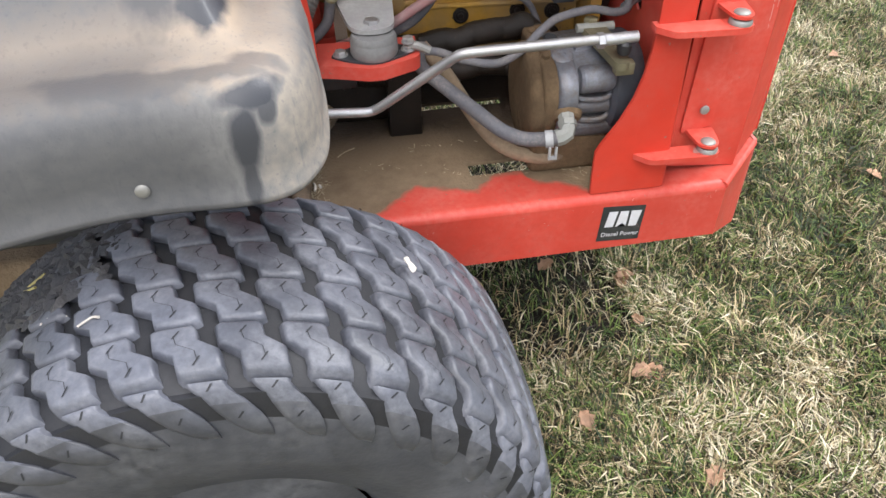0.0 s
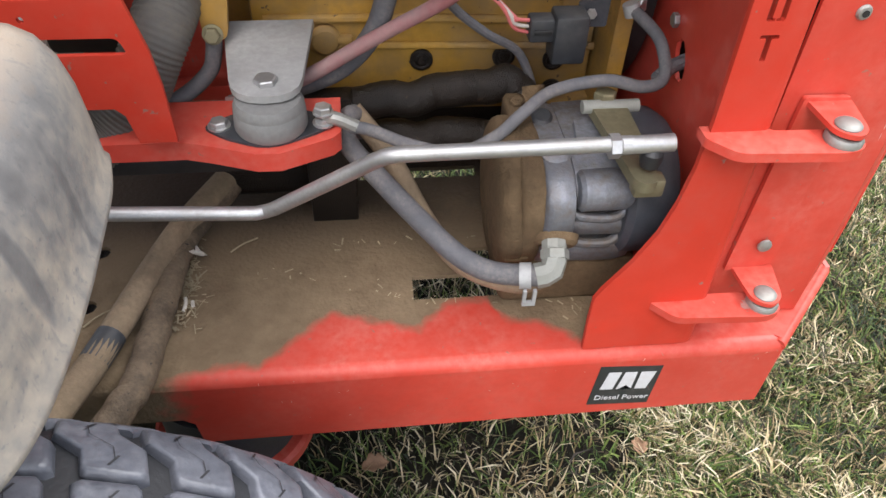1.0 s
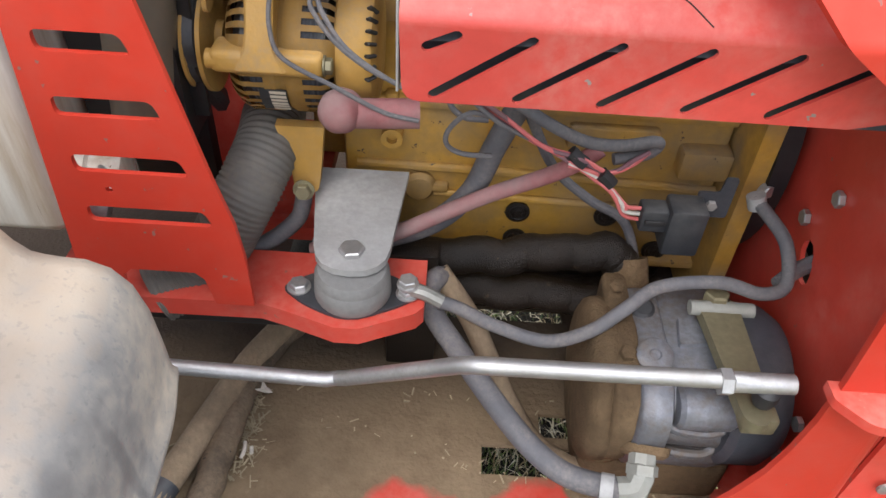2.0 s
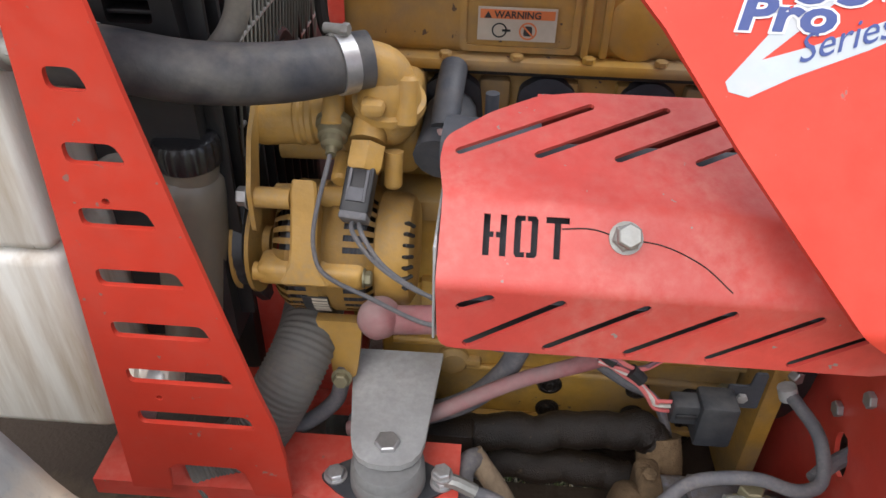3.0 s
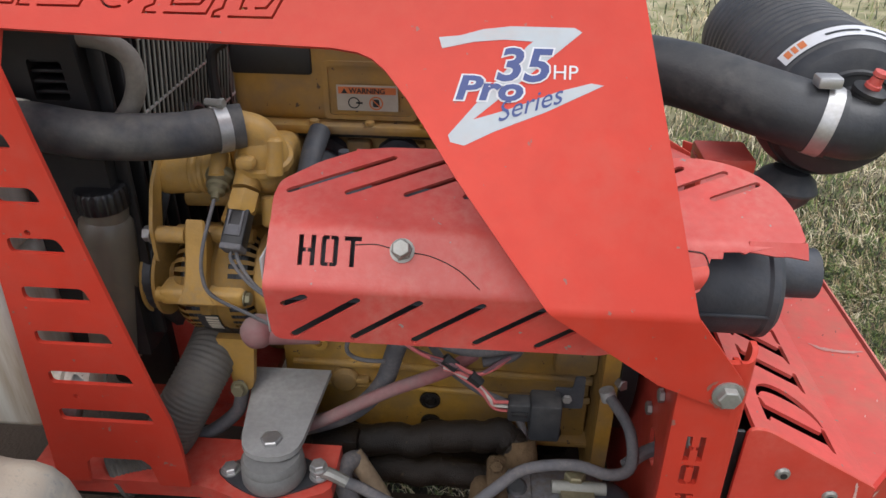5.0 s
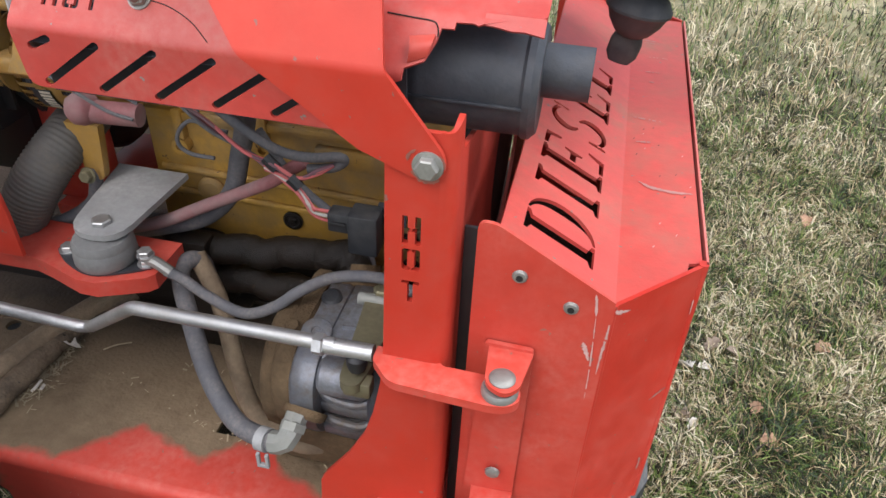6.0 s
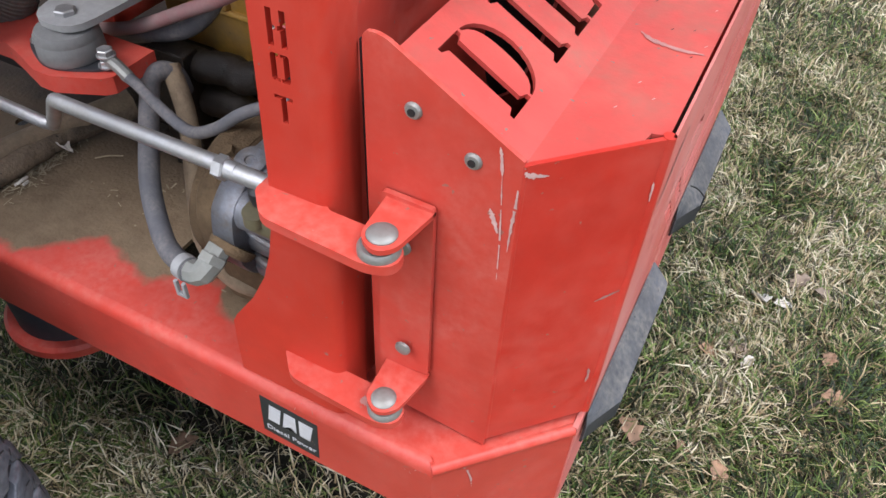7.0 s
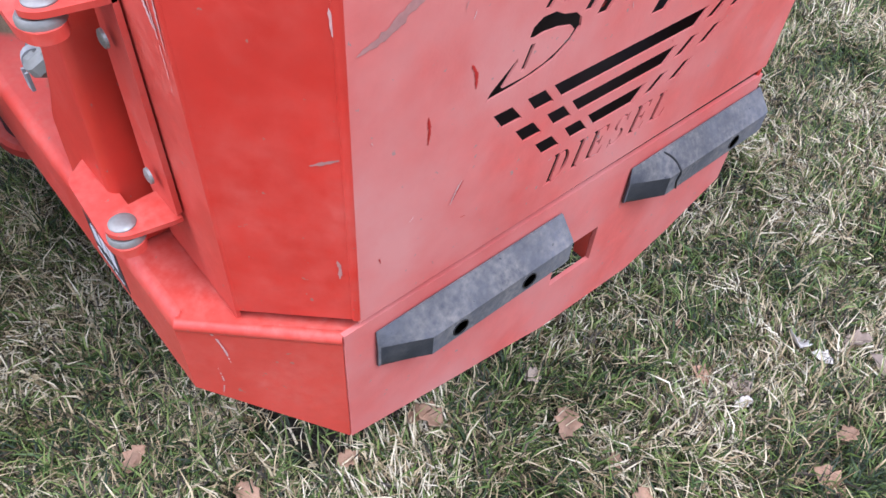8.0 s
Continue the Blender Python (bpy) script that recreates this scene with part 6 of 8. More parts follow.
part("cable_tail", tube([(-0.13, 0.18, 0.795), (-0.11, 0.195, 0.8), (-0.085, 0.21, 0.8)], 0.008, 10), HOSE, mower)
suck = [(-0.452, 0.235, 0.7), (-0.454, 0.23, 0.725), (-0.463, 0.217, 0.735), (-0.469, 0.204, 0.728), (-0.463, 0.189, 0.712), (-0.433, 0.15, 0.697), (-0.39, 0.098, 0.676), (-0.354, 0.066, 0.656), (-0.32, 0.044, 0.65), (-0.272, 0.028, 0.657)]
sh = part("suction_hose", tube(suck, 0.0118, 16), HOSE, mower, "thick grey hydraulic suction hose")
part("hose_clip", bm_join(tube([(-0.293, 0.0325, 0.654), (-0.281, 0.03, 0.6555)], 0.0142, 18, 1, curve=False), box(-0.291, -0.2875, 0.014, 0.018, 0.63, 0.648), box(-0.2805, -0.277, 0.014, 0.018, 0.63, 0.648), box(-0.291, -0.277, 0.014, 0.018, 0.626, 0.631)), STEEL_GREY, sh)
part("elbow_fitting", bm_join(tube([(-0.277, 0.0285, 0.6565), (-0.267, 0.0285, 0.6585), (-0.26, 0.03, 0.662), (-0.257, 0.036, 0.668), (-0.2545, 0.055, 0.68)], 0.0135, 8, 1, curve=False), hex_bolt((-0.256, 0.038, 0.67), (0.1, 1, 0.7), 0.0152, 0.011)), PALE_ZINC, sh, "pale zinc elbow fitting")
part("hose_second", tube([(-0.46, 0.23, 0.735), (-0.42, 0.2, 0.69), (-0.38, 0.15, 0.63), (-0.34, 0.11, 0.595), (-0.28, 0.09, 0.58), (-0.23, 0.1, 0.58)], 0.012, 12), MUD_HOSE, mower)
for pts, r in (([(-0.6, 0.3, 0.7), (-0.449, 0.28, 0.711), (-0.36, 0.28, 0.722), (-0.28, 0.28, 0.732), (-0.255, 0.275, 0.72), (-0.246, 0.255, 0.68)], 0.021), ([(-0.6, 0.29, 0.655), (-0.446, 0.28, 0.66), (-0.35, 0.275, 0.665), (-0.27, 0.265, 0.668)], 0.02)):
    line = smooth_path(pts, 5)
    part("oily_hose", tube([p + Vector((0, 0.003 * math.sin(i * 2.1), 0.003 * math.sin(i * 1.3))) for i, p in enumerate(line)], r, 18, 3, 0.0006, 1), GREASE, mower, "hose buried in oily dirt")
part("mud_fitting", tube([(-0.25, 0.28, 0.725), (-0.247, 0.26, 0.7), (-0.25, 0.23, 0.665), (-0.26, 0.2, 0.63)], 0.026, 14), MUD, mower, "hose fitting caked in mud")
for pts, r, mt, lab in (([(-0.6, 0.34, 0.6), (-0.667, 0.235, 0.583), (-0.686, 0.189, 0.582), (-0.7025, 0.137, 0.581), (-0.7245, 0.061, 0.58), (-0.743, 0.0, 0.58), (-0.767, -0.055, 0.575), (-0.8, -0.11, 0.54), (-0.85, -0.15, 0.48)], 0.0158, MUD_HOSE, "mud-covered hydraulic hose, rubbed pale"),
                        ([(-0.6, 0.33, 0.59), (-0.66, 0.245, 0.571), (-0.679, 0.185, 0.569), (-0.685, 0.125, 0.568), (-0.6885, 0.043, 0.57), (-0.694, -0.016, 0.571), (-0.716, -0.058, 0.562), (-0.75, -0.11, 0.52), (-0.8, -0.15, 0.45)], 0.0165, CRUST_HOSE, "hydraulic hose under crusted dirt")):
    line = smooth_path(pts, 5)
    if mt is CRUST_HOSE:
        line = [p + Vector((0.0012 * math.sin(i * 2.7), 0, 0.0012 * math.sin(i * 1.9))) for i, p in enumerate(line)]
    part("hydraulic_hose", tube(line, r, 18, 2), mt, mower, lab)
part("hose_wear", tube([(-0.7285, 0.047, 0.5803), (-0.734, 0.029, 0.5801), (-0.7395, 0.011, 0.58)], 0.0161, 18, 3), RUBBER, mower, "black rubber showing through the mud")
pcab = [(-0.6, 0.25, 0.735), (-0.55, 0.25, 0.75), (-0.505, 0.252, 0.768), (-0.45, 0.262, 0.795), (-0.409, 0.268, 0.815), (-0.36, 0.262, 0.845), (-0.333, 0.255, 0.868), (-0.31, 0.26, 0.885)]
part("starter_cable", tube(pcab, 0.0085, 12), PINK, mower, "faded red battery cable")
part("loom", tube([(-0.6, 0.27, 0.72), (-0.53, 0.27, 0.74), (-0.47, 0.28, 0.76), (-0.43, 0.29, 0.8), (-0.41, 0.29, 0.86), (-0.39, 0.28, 0.92), (-0.37, 0.25, 0.99)], 0.0125, 12), HOSE, mower, "dark ribbed cable loom")
part("thin_cable", tube([(-0.38, 0.29, 0.9), (-0.345, 0.3, 0.83), (-0.3, 0.3, 0.79), (-0.255, 0.3, 0.76), (-0.23, 0.28, 0.7)], 0.0055, 10), HOSE, mower)
WIRE_RED = mat("pink_wire", (0.55, 0.12, 0.12), 0.5, var=0.1, dust=0.3)
WIRE_WHITE = mat("white_wire", (0.55, 0.52, 0.48), 0.5, var=0.1, dust=0.3)
WIRE_PURPLE = mat("purple_wire", (0.16, 0.07, 0.09), 0.55, var=0.15, dust=0.4)
g = random.Random(8)
for i, m_ in enumerate((WIRE_RED, WIRE_PURPLE, HOSE, WIRE_PURPLE, WIRE_RED)):
    w_ = lambda: g.uniform(-0.005, 0.005)
    part("wire", tube([(-0.45, 0.235, 0.955 + w_()), (-0.414, 0.235 + w_(), 0.928 + w_()), (-0.372, 0.232 + w_(), 0.906 + w_()), (-0.336, 0.228 + w_(), 0.892 + w_()), (-0.307, 0.228 + w_(), 0.881 + w_()), (-0.285, 0.235, 0.885 + w_()), (-0.268, 0.245, 0.894)], 0.0022, 8), m_, mower)
for i, m_ in enumerate((WIRE_RED, WIRE_WHITE, WIRE_RED)):
    part("wire", tube([(-0.345, 0.226, 0.893 - 0.003 * i), (-0.322, 0.222, 0.878 + 0.003 * i), (-0.305, 0.218 + 0.004 * i, 0.868), (-0.296 + 0.006 * i, 0.216, 0.858 - 0.004 * i), (-0.284, 0.218, 0.838 + 0.005 * i), (-0.262, 0.224, 0.829 + 0.007 * i)], 0.0021, 8), m_, mower)
for pts in ([(-0.345, 0.23, 0.9), (-0.336, 0.228, 0.893), (-0.33, 0.227, 0.889)], [(-0.314, 0.224, 0.882), (-0.307, 0.223, 0.876), (-0.302, 0.222, 0.871)]):
    part("wire_wrap", tube(pts, 0.0072, 10), PLASTIC, mower, "black tape round the wires")
part("grey_tube", tube([(-0.41, 0.25, 0.945), (-0.37, 0.245, 0.921), (-0.33, 0.242, 0.904), (-0.295, 0.245, 0.9), (-0.265, 0.25, 0.903), (-0.258, 0.255, 0.896), (-0.27, 0.25, 0.888), (-0.3, 0.245, 0.884)], 0.006, 12), HOSE, mower, "grey tube looped among the wires")
part("thin_cable", tube([(-0.415, 0.24, 0.925), (-0.44, 0.24, 0.928), (-0.458, 0.24, 0.91), (-0.46, 0.24, 0.893), (-0.445, 0.24, 0.883), (-0.416, 0.24, 0.882)], 0.0026, 8), HOSE, mower)
part("thin_cable", tube([(-0.455, 0.3, 0.94), (-0.46, 0.29, 0.91), (-0.445, 0.285, 0.895), (-0.42, 0.285, 0.893)], 0.003, 8), HOSE, mower)
con = part("connector", bm_join(box(-0.268, -0.24, 0.213, 0.235, 0.822, 0.848, 0.003), box(-0.242, -0.205, 0.207, 0.24, 0.798, 0.853, 0.004)), RUBBER, mower, "black wiring connector on a bracket")
part("connector_rib", box(-0.264, -0.244, 0.2105, 0.2135, 0.832, 0.838, 0.001), PLASTIC, con)
part("connector_bracket", sheet(round_poly([(-0.212, 0.828), (-0.178, 0.828), (-0.178, 0.876), (-0.19, 0.876), (-0.192, 0.858), (-0.212, 0.858)], 0.003), [], 0.003, XZ(0.236)), MUFFLER, con)
part("bolt", hex_bolt((-0.198, 0.234, 0.845), (0, -1, 0), 0.006, 0.004), STEEL_GREY, con)
part("hose_fitting", tube([(-0.15, 0.25, 0.848), (-0.145, 0.247, 0.835)], 0.0095, 12, 1, curve=False), STEEL_GREY, mower)

# ---- air cleaner and intake hose ----
cy0 = 0.345
ac_m = Vector((0.078, cy0, 1.168))
prof = [(0.0, -0.012), (0.03, -0.012), (0.034, -0.003), (0.045, -0.003), (0.0465, -0.006), (0.0495, -0.006), (0.051, -0.002), (0.063, 0.001), (0.071, 0.005), (0.0755, 0.012), (0.077, 0.018), (0.0795, 0.02), (0.0855, 0.042), (0.0855, 0.05), (0.081, 0.054)]
for i in range(14):
    z = 0.085 + 0.016 * i
    prof += [(0.0805, z), (0.083, z + 0.003), (0.083, z + 0.009), (0.0805, z + 0.012)]
prof += [(0.078, 0.33), (0, 0.33)]
air = part("air_cleaner", lathe(prof, ac_m, (0, 1, 0), 48), RUBBER, mower, "round black ribbed air cleaner", 25)
def rim_patch(a0, a1, d0, d1, n_=12):
    """A thin band lying on the cleaner's tapered shoulder, from a0 to a1 degrees."""
    bm = bmesh.new()
    rows_ = []
    for i in range(n_ + 1):
        a = radians(a0 + (a1 - a0) * i / n_)
        rows_.append([bm.verts.new((ac_m.x + r_ * math.cos(a), cy0 + d, ac_m.z + r_ * math.sin(a))) for d in (d0, d1) for r_ in [0.0795 + (d - 0.02) * 0.006 / 0.022 + 0.0006 * (1 + n_ % 2)]])
    for a, b in zip(rows_, rows_[1:]):
        bm.faces.new((a[0], b[0], b[1], a[1]))
    return bm


label = part("label_band", rim_patch(58, 146, 0.022, 0.041, 24), WHITE_INK, air, "white printed label band")
for a0, a1 in ((126, 131), (132.5, 136), (137.5, 142)):
    part("print_bar", rim_patch(a0, a1, 0.026, 0.037, 3), ORANGE_INK, label, "faded red print")
for a0, a1 in ((68, 84), (88, 112)):
    part("print_bar", rim_patch(a0, a1, 0.029, 0.0325, 7), BLACK_INK, label)
part("outlet_elbow", tube([(0.083, 0.345, 1.166), (0.084, 0.32, 1.167), (0.078, 0.303, 1.169), (0.058, 0.296, 1.172), (0.03, 0.301, 1.177)], 0.032, 20, 4), RUBBER, air)
part("vacuum_nub", lathe([(0.017, 0), (0.0165, 0.024), (0.0175, 0.025), (0.0175, 0.029), (0.012, 0.031), (0, 0.031)], (0.069, 0.309, 1.183), (0.2, -0.2, 1), 16), PLASTIC, air)
part("red_indicator", lathe([(0.008, 0), (0.008, 0.004), (0.0065, 0.005), (0.0055, 0.012), (0.0072, 0.014), (0.0068, 0.018), (0, 0.019)], (0.0745, 0.303, 1.2125), (0.2, -0.2, 1), 14), RED_FADED, air, "small faded red indicator")
part("dust_valve", bm_join(lathe([(0.02, 0), (0.031, 0.008), (0.035, 0.016), (0.0365, 0.0175), (0.0365, 0.0205), (0.033, 0.024), (0.029, 0.034), (0.02, 0.046), (0.014, 0.05), (0, 0.05)], (0.047, 0.37, 1.092), (-0.12, 0, -1), 28), xf(lathe([(0.014, 0), (0.018, 0.014), (0.0175, 0.03), (0.012, 0.039), (0, 0.04)], seg=20), Matrix.Translation((0.041, 0.37, 1.048)) @ Matrix.Rotation(radians(192), 4, "Y") @ Matrix.Diagonal((1, 0.45, 1, 1)))), RUBBER, air, "rubber dust valve")
ih = part("intake_hose", tube([(-0.175, 0.395, 1.205), (-0.15, 0.39, 1.203), (-0.09, 0.362, 1.2), (-0.03, 0.325, 1.19), (0.015, 0.306, 1.181), (0.046, 0.298, 1.175)], 0.0355, 24), RUBBER, mower, "thick black rubber intake hose")
for a, b in (((-0.158, 0.392, 1.2035), (-0.145, 0.387, 1.203)), ((0.026, 0.303, 1.179), (0.041, 0.299, 1.176))):
    part("hose_clamp", bm_join(tube([a, b], 0.0368, 24, 1, curve=False), box(a[0] - 0.012, a[0] + 0.012, a[1] - 0.02, a[1], a[2] + 0.036, a[2] + 0.048, 0.003)), ZINC, ih)
part("intake_manifold", bm_join(box(-0.26, -0.17, 0.37, 0.5, 1.13, 1.25, 0.012, 2), tube([(-0.2, 0.4, 1.205), (-0.165, 0.395, 1.205)], 0.04, 20, 1, curve=False)), YELLOW, mower, "ochre intake neck")
part("bracket_plate", box(-0.165, -0.095, 0.385, 0.46, 1.108, 1.112, 0.001), DUSTY_STEEL, mower, "dusty grey bracket plate under the intake hose")
part("cleaner_bracket", bm_join(box(-0.06, 0.0, 0.35, 0.41, 1.09, 1.109, 0.004), box(-0.062, -0.055, 0.36, 0.4, 0.97, 1.1, 0.002)), RED, mower, "small red sheet bracket under the air cleaner")



# ---- wheel and fender ----
TX, TR, TY0, TY1 = -0.775, 0.389, -0.466, -0.16
ty_mid, ty_half = (TY0 + TY1) / 2, (TY1 - TY0) / 2


def tread_r(v):
    """Radius of the tread at v, from -1 (outer shoulder) to 1."""
    a = abs(v)
    return TR - 0.012 - 0.012 * a * a - (0.02 * ((a - 0.8) / 0.2) ** 2 if a > 0.8 else 0)


prof = [(0.155, -0.10), (0.2, -0.145), (0.26, -0.162), (TR - 0.062, -0.16), (TR - 0.034, -0.152)] + [(tread_r(v), v * ty_half) for v in (-0.95, -0.85, -0.7, -0.5, -0.25, 0, 0.25, 0.5, 0.7, 0.85, 0.95)] + [(TR - 0.034, 0.152), (TR - 0.062, 0.16), (0.26, 0.162), (0.2, 0.145), (0.155, 0.1)]
wheel_m = (TX, ty_mid, TR)
tyre = part("tyre", lathe(prof, wheel_m, (0, 1, 0), 96), TYRE_SIDE, mower, "wide turf tyre with stepped tread blocks, dusty")
tyre.data.materials.append(TYRE_SHADE)
# grooves between the blocks get darker rubber, their shade painted in
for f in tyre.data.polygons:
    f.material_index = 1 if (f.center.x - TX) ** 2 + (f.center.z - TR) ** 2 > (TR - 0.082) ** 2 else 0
part("rim", lathe([(0.0, -0.06), (0.06, -0.06), (0.12, -0.075), (0.15, -0.1), (0.157, -0.1), (0.157, 0.1), (0.0, 0.1)], wheel_m, (0, 1, 0), 48), RED, mower, "red steel wheel rim")


# far tyre, out of view, added to block light from that side
far_tyre = part("tyre", lathe(prof, (TX, 1.02 + ty_half, TR), (0, 1, 0), 64), TYRE, mower, "unseen turf tyre of the far side, keeps light from under the frame")


def fender_shape():
    plan = [(-0.642, -0.02), (-0.633, -0.06), (-0.629, -0.11), (-0.626, -0.16), (-0.626, -0.215), (-0.63, -0.26), (-0.641, -0.292), (-0.66, -0.318), (-0.69, -0.331), (-0.73, -0.333), (-0.783, -0.331), (-0.835, -0.335), (-0.883, -0.345), (-0.929, -0.358), (-1.0, -0.375), (-1.3, -0.42)]
    cen = Vector((-1.0, -0.1, 0))
    levels = [(0.0, 0.858), (-0.003, 0.862), (-0.003, 0.868), (0.0, 0.872), (0.001, 0.9), (0.003, 0.93), (0.008, 0.953), (0.017, 0.969), (0.029, 0.978), (0.042, 0.982)]
    rise = [(0.08, 0.9825), (0.15, 0.984), (0.22, 0.991), (0.3, 1.005), (0.4, 1.028), (0.52, 1.054), (0.65, 1.073), (0.8, 1.084), (0.92, 1.088), (1.0, 1.089)]
    spine = [Vector((-0.8, 0.02, 0)), Vector((-0.8, -0.08, 0)), Vector((-0.9, -0.1, 0)), Vector((-1.3, -0.15, 0))]
    bm = bmesh.new()
    rings = []
    line = smooth_path([(x, y, 0) for x, y in plan], 4)
    goal = []
    for i, p in enumerate(line):
        best = min((((a + (b - a) * max(0, min(1, (p - a).dot(b - a) / (b - a).length_squared))) for a, b in zip(spine, spine[1:]))), key=lambda s_: (s_ - p).length)
        goal.append(best)
    for _ in range(6):
        goal = [goal[0]] + [(a + 2 * b + c_) / 4 for a, b, c_ in zip(goal, goal[1:], goal[2:])] + [goal[-1]]
    for inset, z in levels:
        ring = []
        for i, p in enumerate(line):
            t = (line[min(i + 1, len(line) - 1)] - line[max(i - 1, 0)]).normalized()
            nrm = Vector((t.y, -t.x, 0))
            if nrm.dot(cen - p) < 0:
                nrm = -nrm
            q = p + nrm * inset
            ring.append(bm.verts.new((q.x, q.y, z)))
        rings.append(ring)
    edge = [v.co.copy() for v in rings[-1]]
    for k, z in rise:
        rings.append([bm.verts.new((p.x + (g.x - p.x) * k, p.y + (g.y - p.y) * k, z)) for p, g in zip(edge, goal)])
    for a, b in zip(rings, rings[1:]):
        for i in range(len(line) - 1):
            bm.faces.new((a[i], a[i + 1], b[i + 1], b[i]))
    return bm


fender = part("fender", fender_shape(), FENDER, mower, "dust-coated black plastic fender with wiped streaks", 60)
solid = fender.modifiers.new("thickness", "SOLIDIFY")
solid.thickness, solid.offset = 0.005, -1
part("fender_screw", dome_bolt((-0.8, -0.332, 0.888), (0.05, -1, 0.1), 0.007, 0.003), DULL_ZINC, fender)
part("fuel_tank_side", box(-1.3, -0.87, -0.05, 0.1, 0.6, 0.82, 0.04, 3), FENDER, mower, "dusty black plastic tank side")

# drive drum under the frame
drum = part("drive_drum", lathe([(0.088, 0), (0.088, 0.11), (0, 0.11)], (-0.64, 0.095, 0.335), (0, 0, 1), 40), MUFFLER, mower, "dark drum with a red flange under the frame")
part("drum_flange", lathe([(0.086, 0.014), (0.1, 0.013), (0.106, 0.008), (0.106, -0.006), (0.1, -0.012), (0.07, -0.012)], (-0.64, 0.095, 0.33), (0, 0, 1), 40), RED, drum)

# ---- tread blocks ----
def on_tyre(a, v, h):
    """A point of the tread at angle a, across v, raised by h."""
    r = tread_r(max(-1, min(1, v))) + h
    return Vector((TX + r * math.cos(a), ty_mid + v * ty_half, TR + r * math.sin(a)))


def block_mesh(v0):
    """One stepped tread block about angle zero, round the wheel's centre, with a fine sipe between two short slits, all
    drawn as dark strips.
    """
    sh = [(-0.52, 0.42), (-0.46, 0.47), (0.06, 0.47), (0.12, 0.4), (0.17, 0.15), (0.46, -0.06), (0.53, -0.42), (0.46, -0.47), (-0.06, -0.47), (-0.12, -0.4), (-0.17, -0.15), (-0.46, 0.06)]
    bm = bmesh.new()
    pu, pv = 2 * math.pi / 38, 0.385
    nn = len(sh)

    def at(u, v, h):
        return bm.verts.new(on_tyre(-u * pu, v0 + v * pv, h) - Vector((TX, 0, TR)))
    rings = [[at(u * k * 1.1, v * k, h) for u, v in sh] for k, h in ((1.1, -0.004), (1.03, 0.004), (0.98, 0.0085), (0.9, 0.0104), (0.8, 0.0108))]
    for a, b in zip(rings, rings[1:]):
        for i in range(nn):
            bm.faces.new((a[i], a[(i + 1) % nn], b[(i + 1) % nn], b[i]))
    bm.faces.new(rings[-1])
    for line, w in ((((-0.19, 0.26), (-0.14, 0.08), (0.14, -0.08), (0.19, -0.26)), 0.006), (((-0.11, 0.34), (-0.2, 0.2)), 0.016), (((0.22, -0.2), (0.13, -0.34)), 0.016)):
        up = [at(u - w, v, 0.0112) for u, v in line]
        dn = [at(u + w, v, 0.0112) for u, v in line]
        for i in range(len(line) - 1):
            bm.faces.new((up[i], up[i + 1], dn[i + 1], dn[i])).material_index = 1
    return bm


def spin(a):
    return Matrix.Translation((TX, 0, TR)) @ Matrix.Rotation(-a, 4, "Y")


pitch = 2 * math.pi / 38
for row, phase in enumerate((-0.4, 0.0, 0.38, -0.05, 0.35)):
    first = part("tread_block", block_mesh(-0.73 + 0.385 * row), TYRE, tyre, "", 50)
    first.data.materials.append(TYRE_SHADE)
    first.matrix_basis = spin(phase * pitch)
    for i in range(1, 38):
        ob = new("tread_block", first.data)
        ob.parent = tyre
        ob.matrix_basis = spin((i + phase) * pitch)


def lug_mesh(s):
    """A shoulder block that runs over the edge of the tread and fades into the sidewall."""
    bm = bmesh.new()
    prof = [(tread_r(0.92) - 0.004, 0.92), (tread_r(0.93) + 0.007, 0.935), (tread_r(0.95) + 0.0095, 0.955), (tread_r(0.98) + 0.0095, 0.985), (tread_r(1.0) + 0.0085, 1.01), (tread_r(1.0) + 0.003, 1.03), (TR - 0.049, 1.048), (TR - 0.059, 1.066), (TR - 0.071, 1.073), (TR - 0.084, 1.066)]
    rings = []
    for i, (r, v) in enumerate(prof):
        w = (0.36, 0.35, 0.33, 0.33, 0.34, 0.36, 0.38, 0.37, 0.3, 0.16)[i] * pitch
        sh = (0.22, 0.22, 0.2, 0.08, -0.06, -0.15, -0.28, -0.42, -0.58, -0.76)[i] * pitch
        d = 0.013
        rings.append([bm.verts.new((rr * math.cos(u + sh), ty_mid + s * (v * ty_half - dd), rr * math.sin(u + sh))) for u, rr, dd in ((-w, r - d, 0.009), (-w * 0.9, r - 0.003, 0.001), (-w * 0.72, r, 0), (w * 0.72, r, 0), (w * 0.9, r - 0.003, 0.001), (w, r - d, 0.009))])
    for a, b in zip(rings, rings[1:]):
        for i in range(5):
            # lug flanks painted darker, as they turn away from the light
            bm.faces.new((a[i], a[i + 1], b[i + 1], b[i])).material_index = 2 if a in rings[5:] else 0
    bm.faces.new(rings[0])
    bm.faces.new(rings[-1])
    # short slits across the top and the flank, drawn as dark strips
    for (r0, v0_), (r1, v1_), sh in (((tread_r(0.95) + 0.0105, 0.955), (tread_r(0.98) + 0.0105, 0.985), 0.12), ((TR - 0.05, 1.052), (TR - 0.057, 1.066), -0.34)):
        q = [bm.verts.new((r_ * math.cos((sh + e) * pitch), ty_mid + s * v_ * ty_half, r_ * math.sin((sh + e) * pitch))) for r_, v_, e in ((r0, v0_, -0.03), (r0, v0_, 0.01), (r1, v1_, 0.09), (r1, v1_, 0.05))]
        bm.faces.new(q).material_index = 1
    return bm


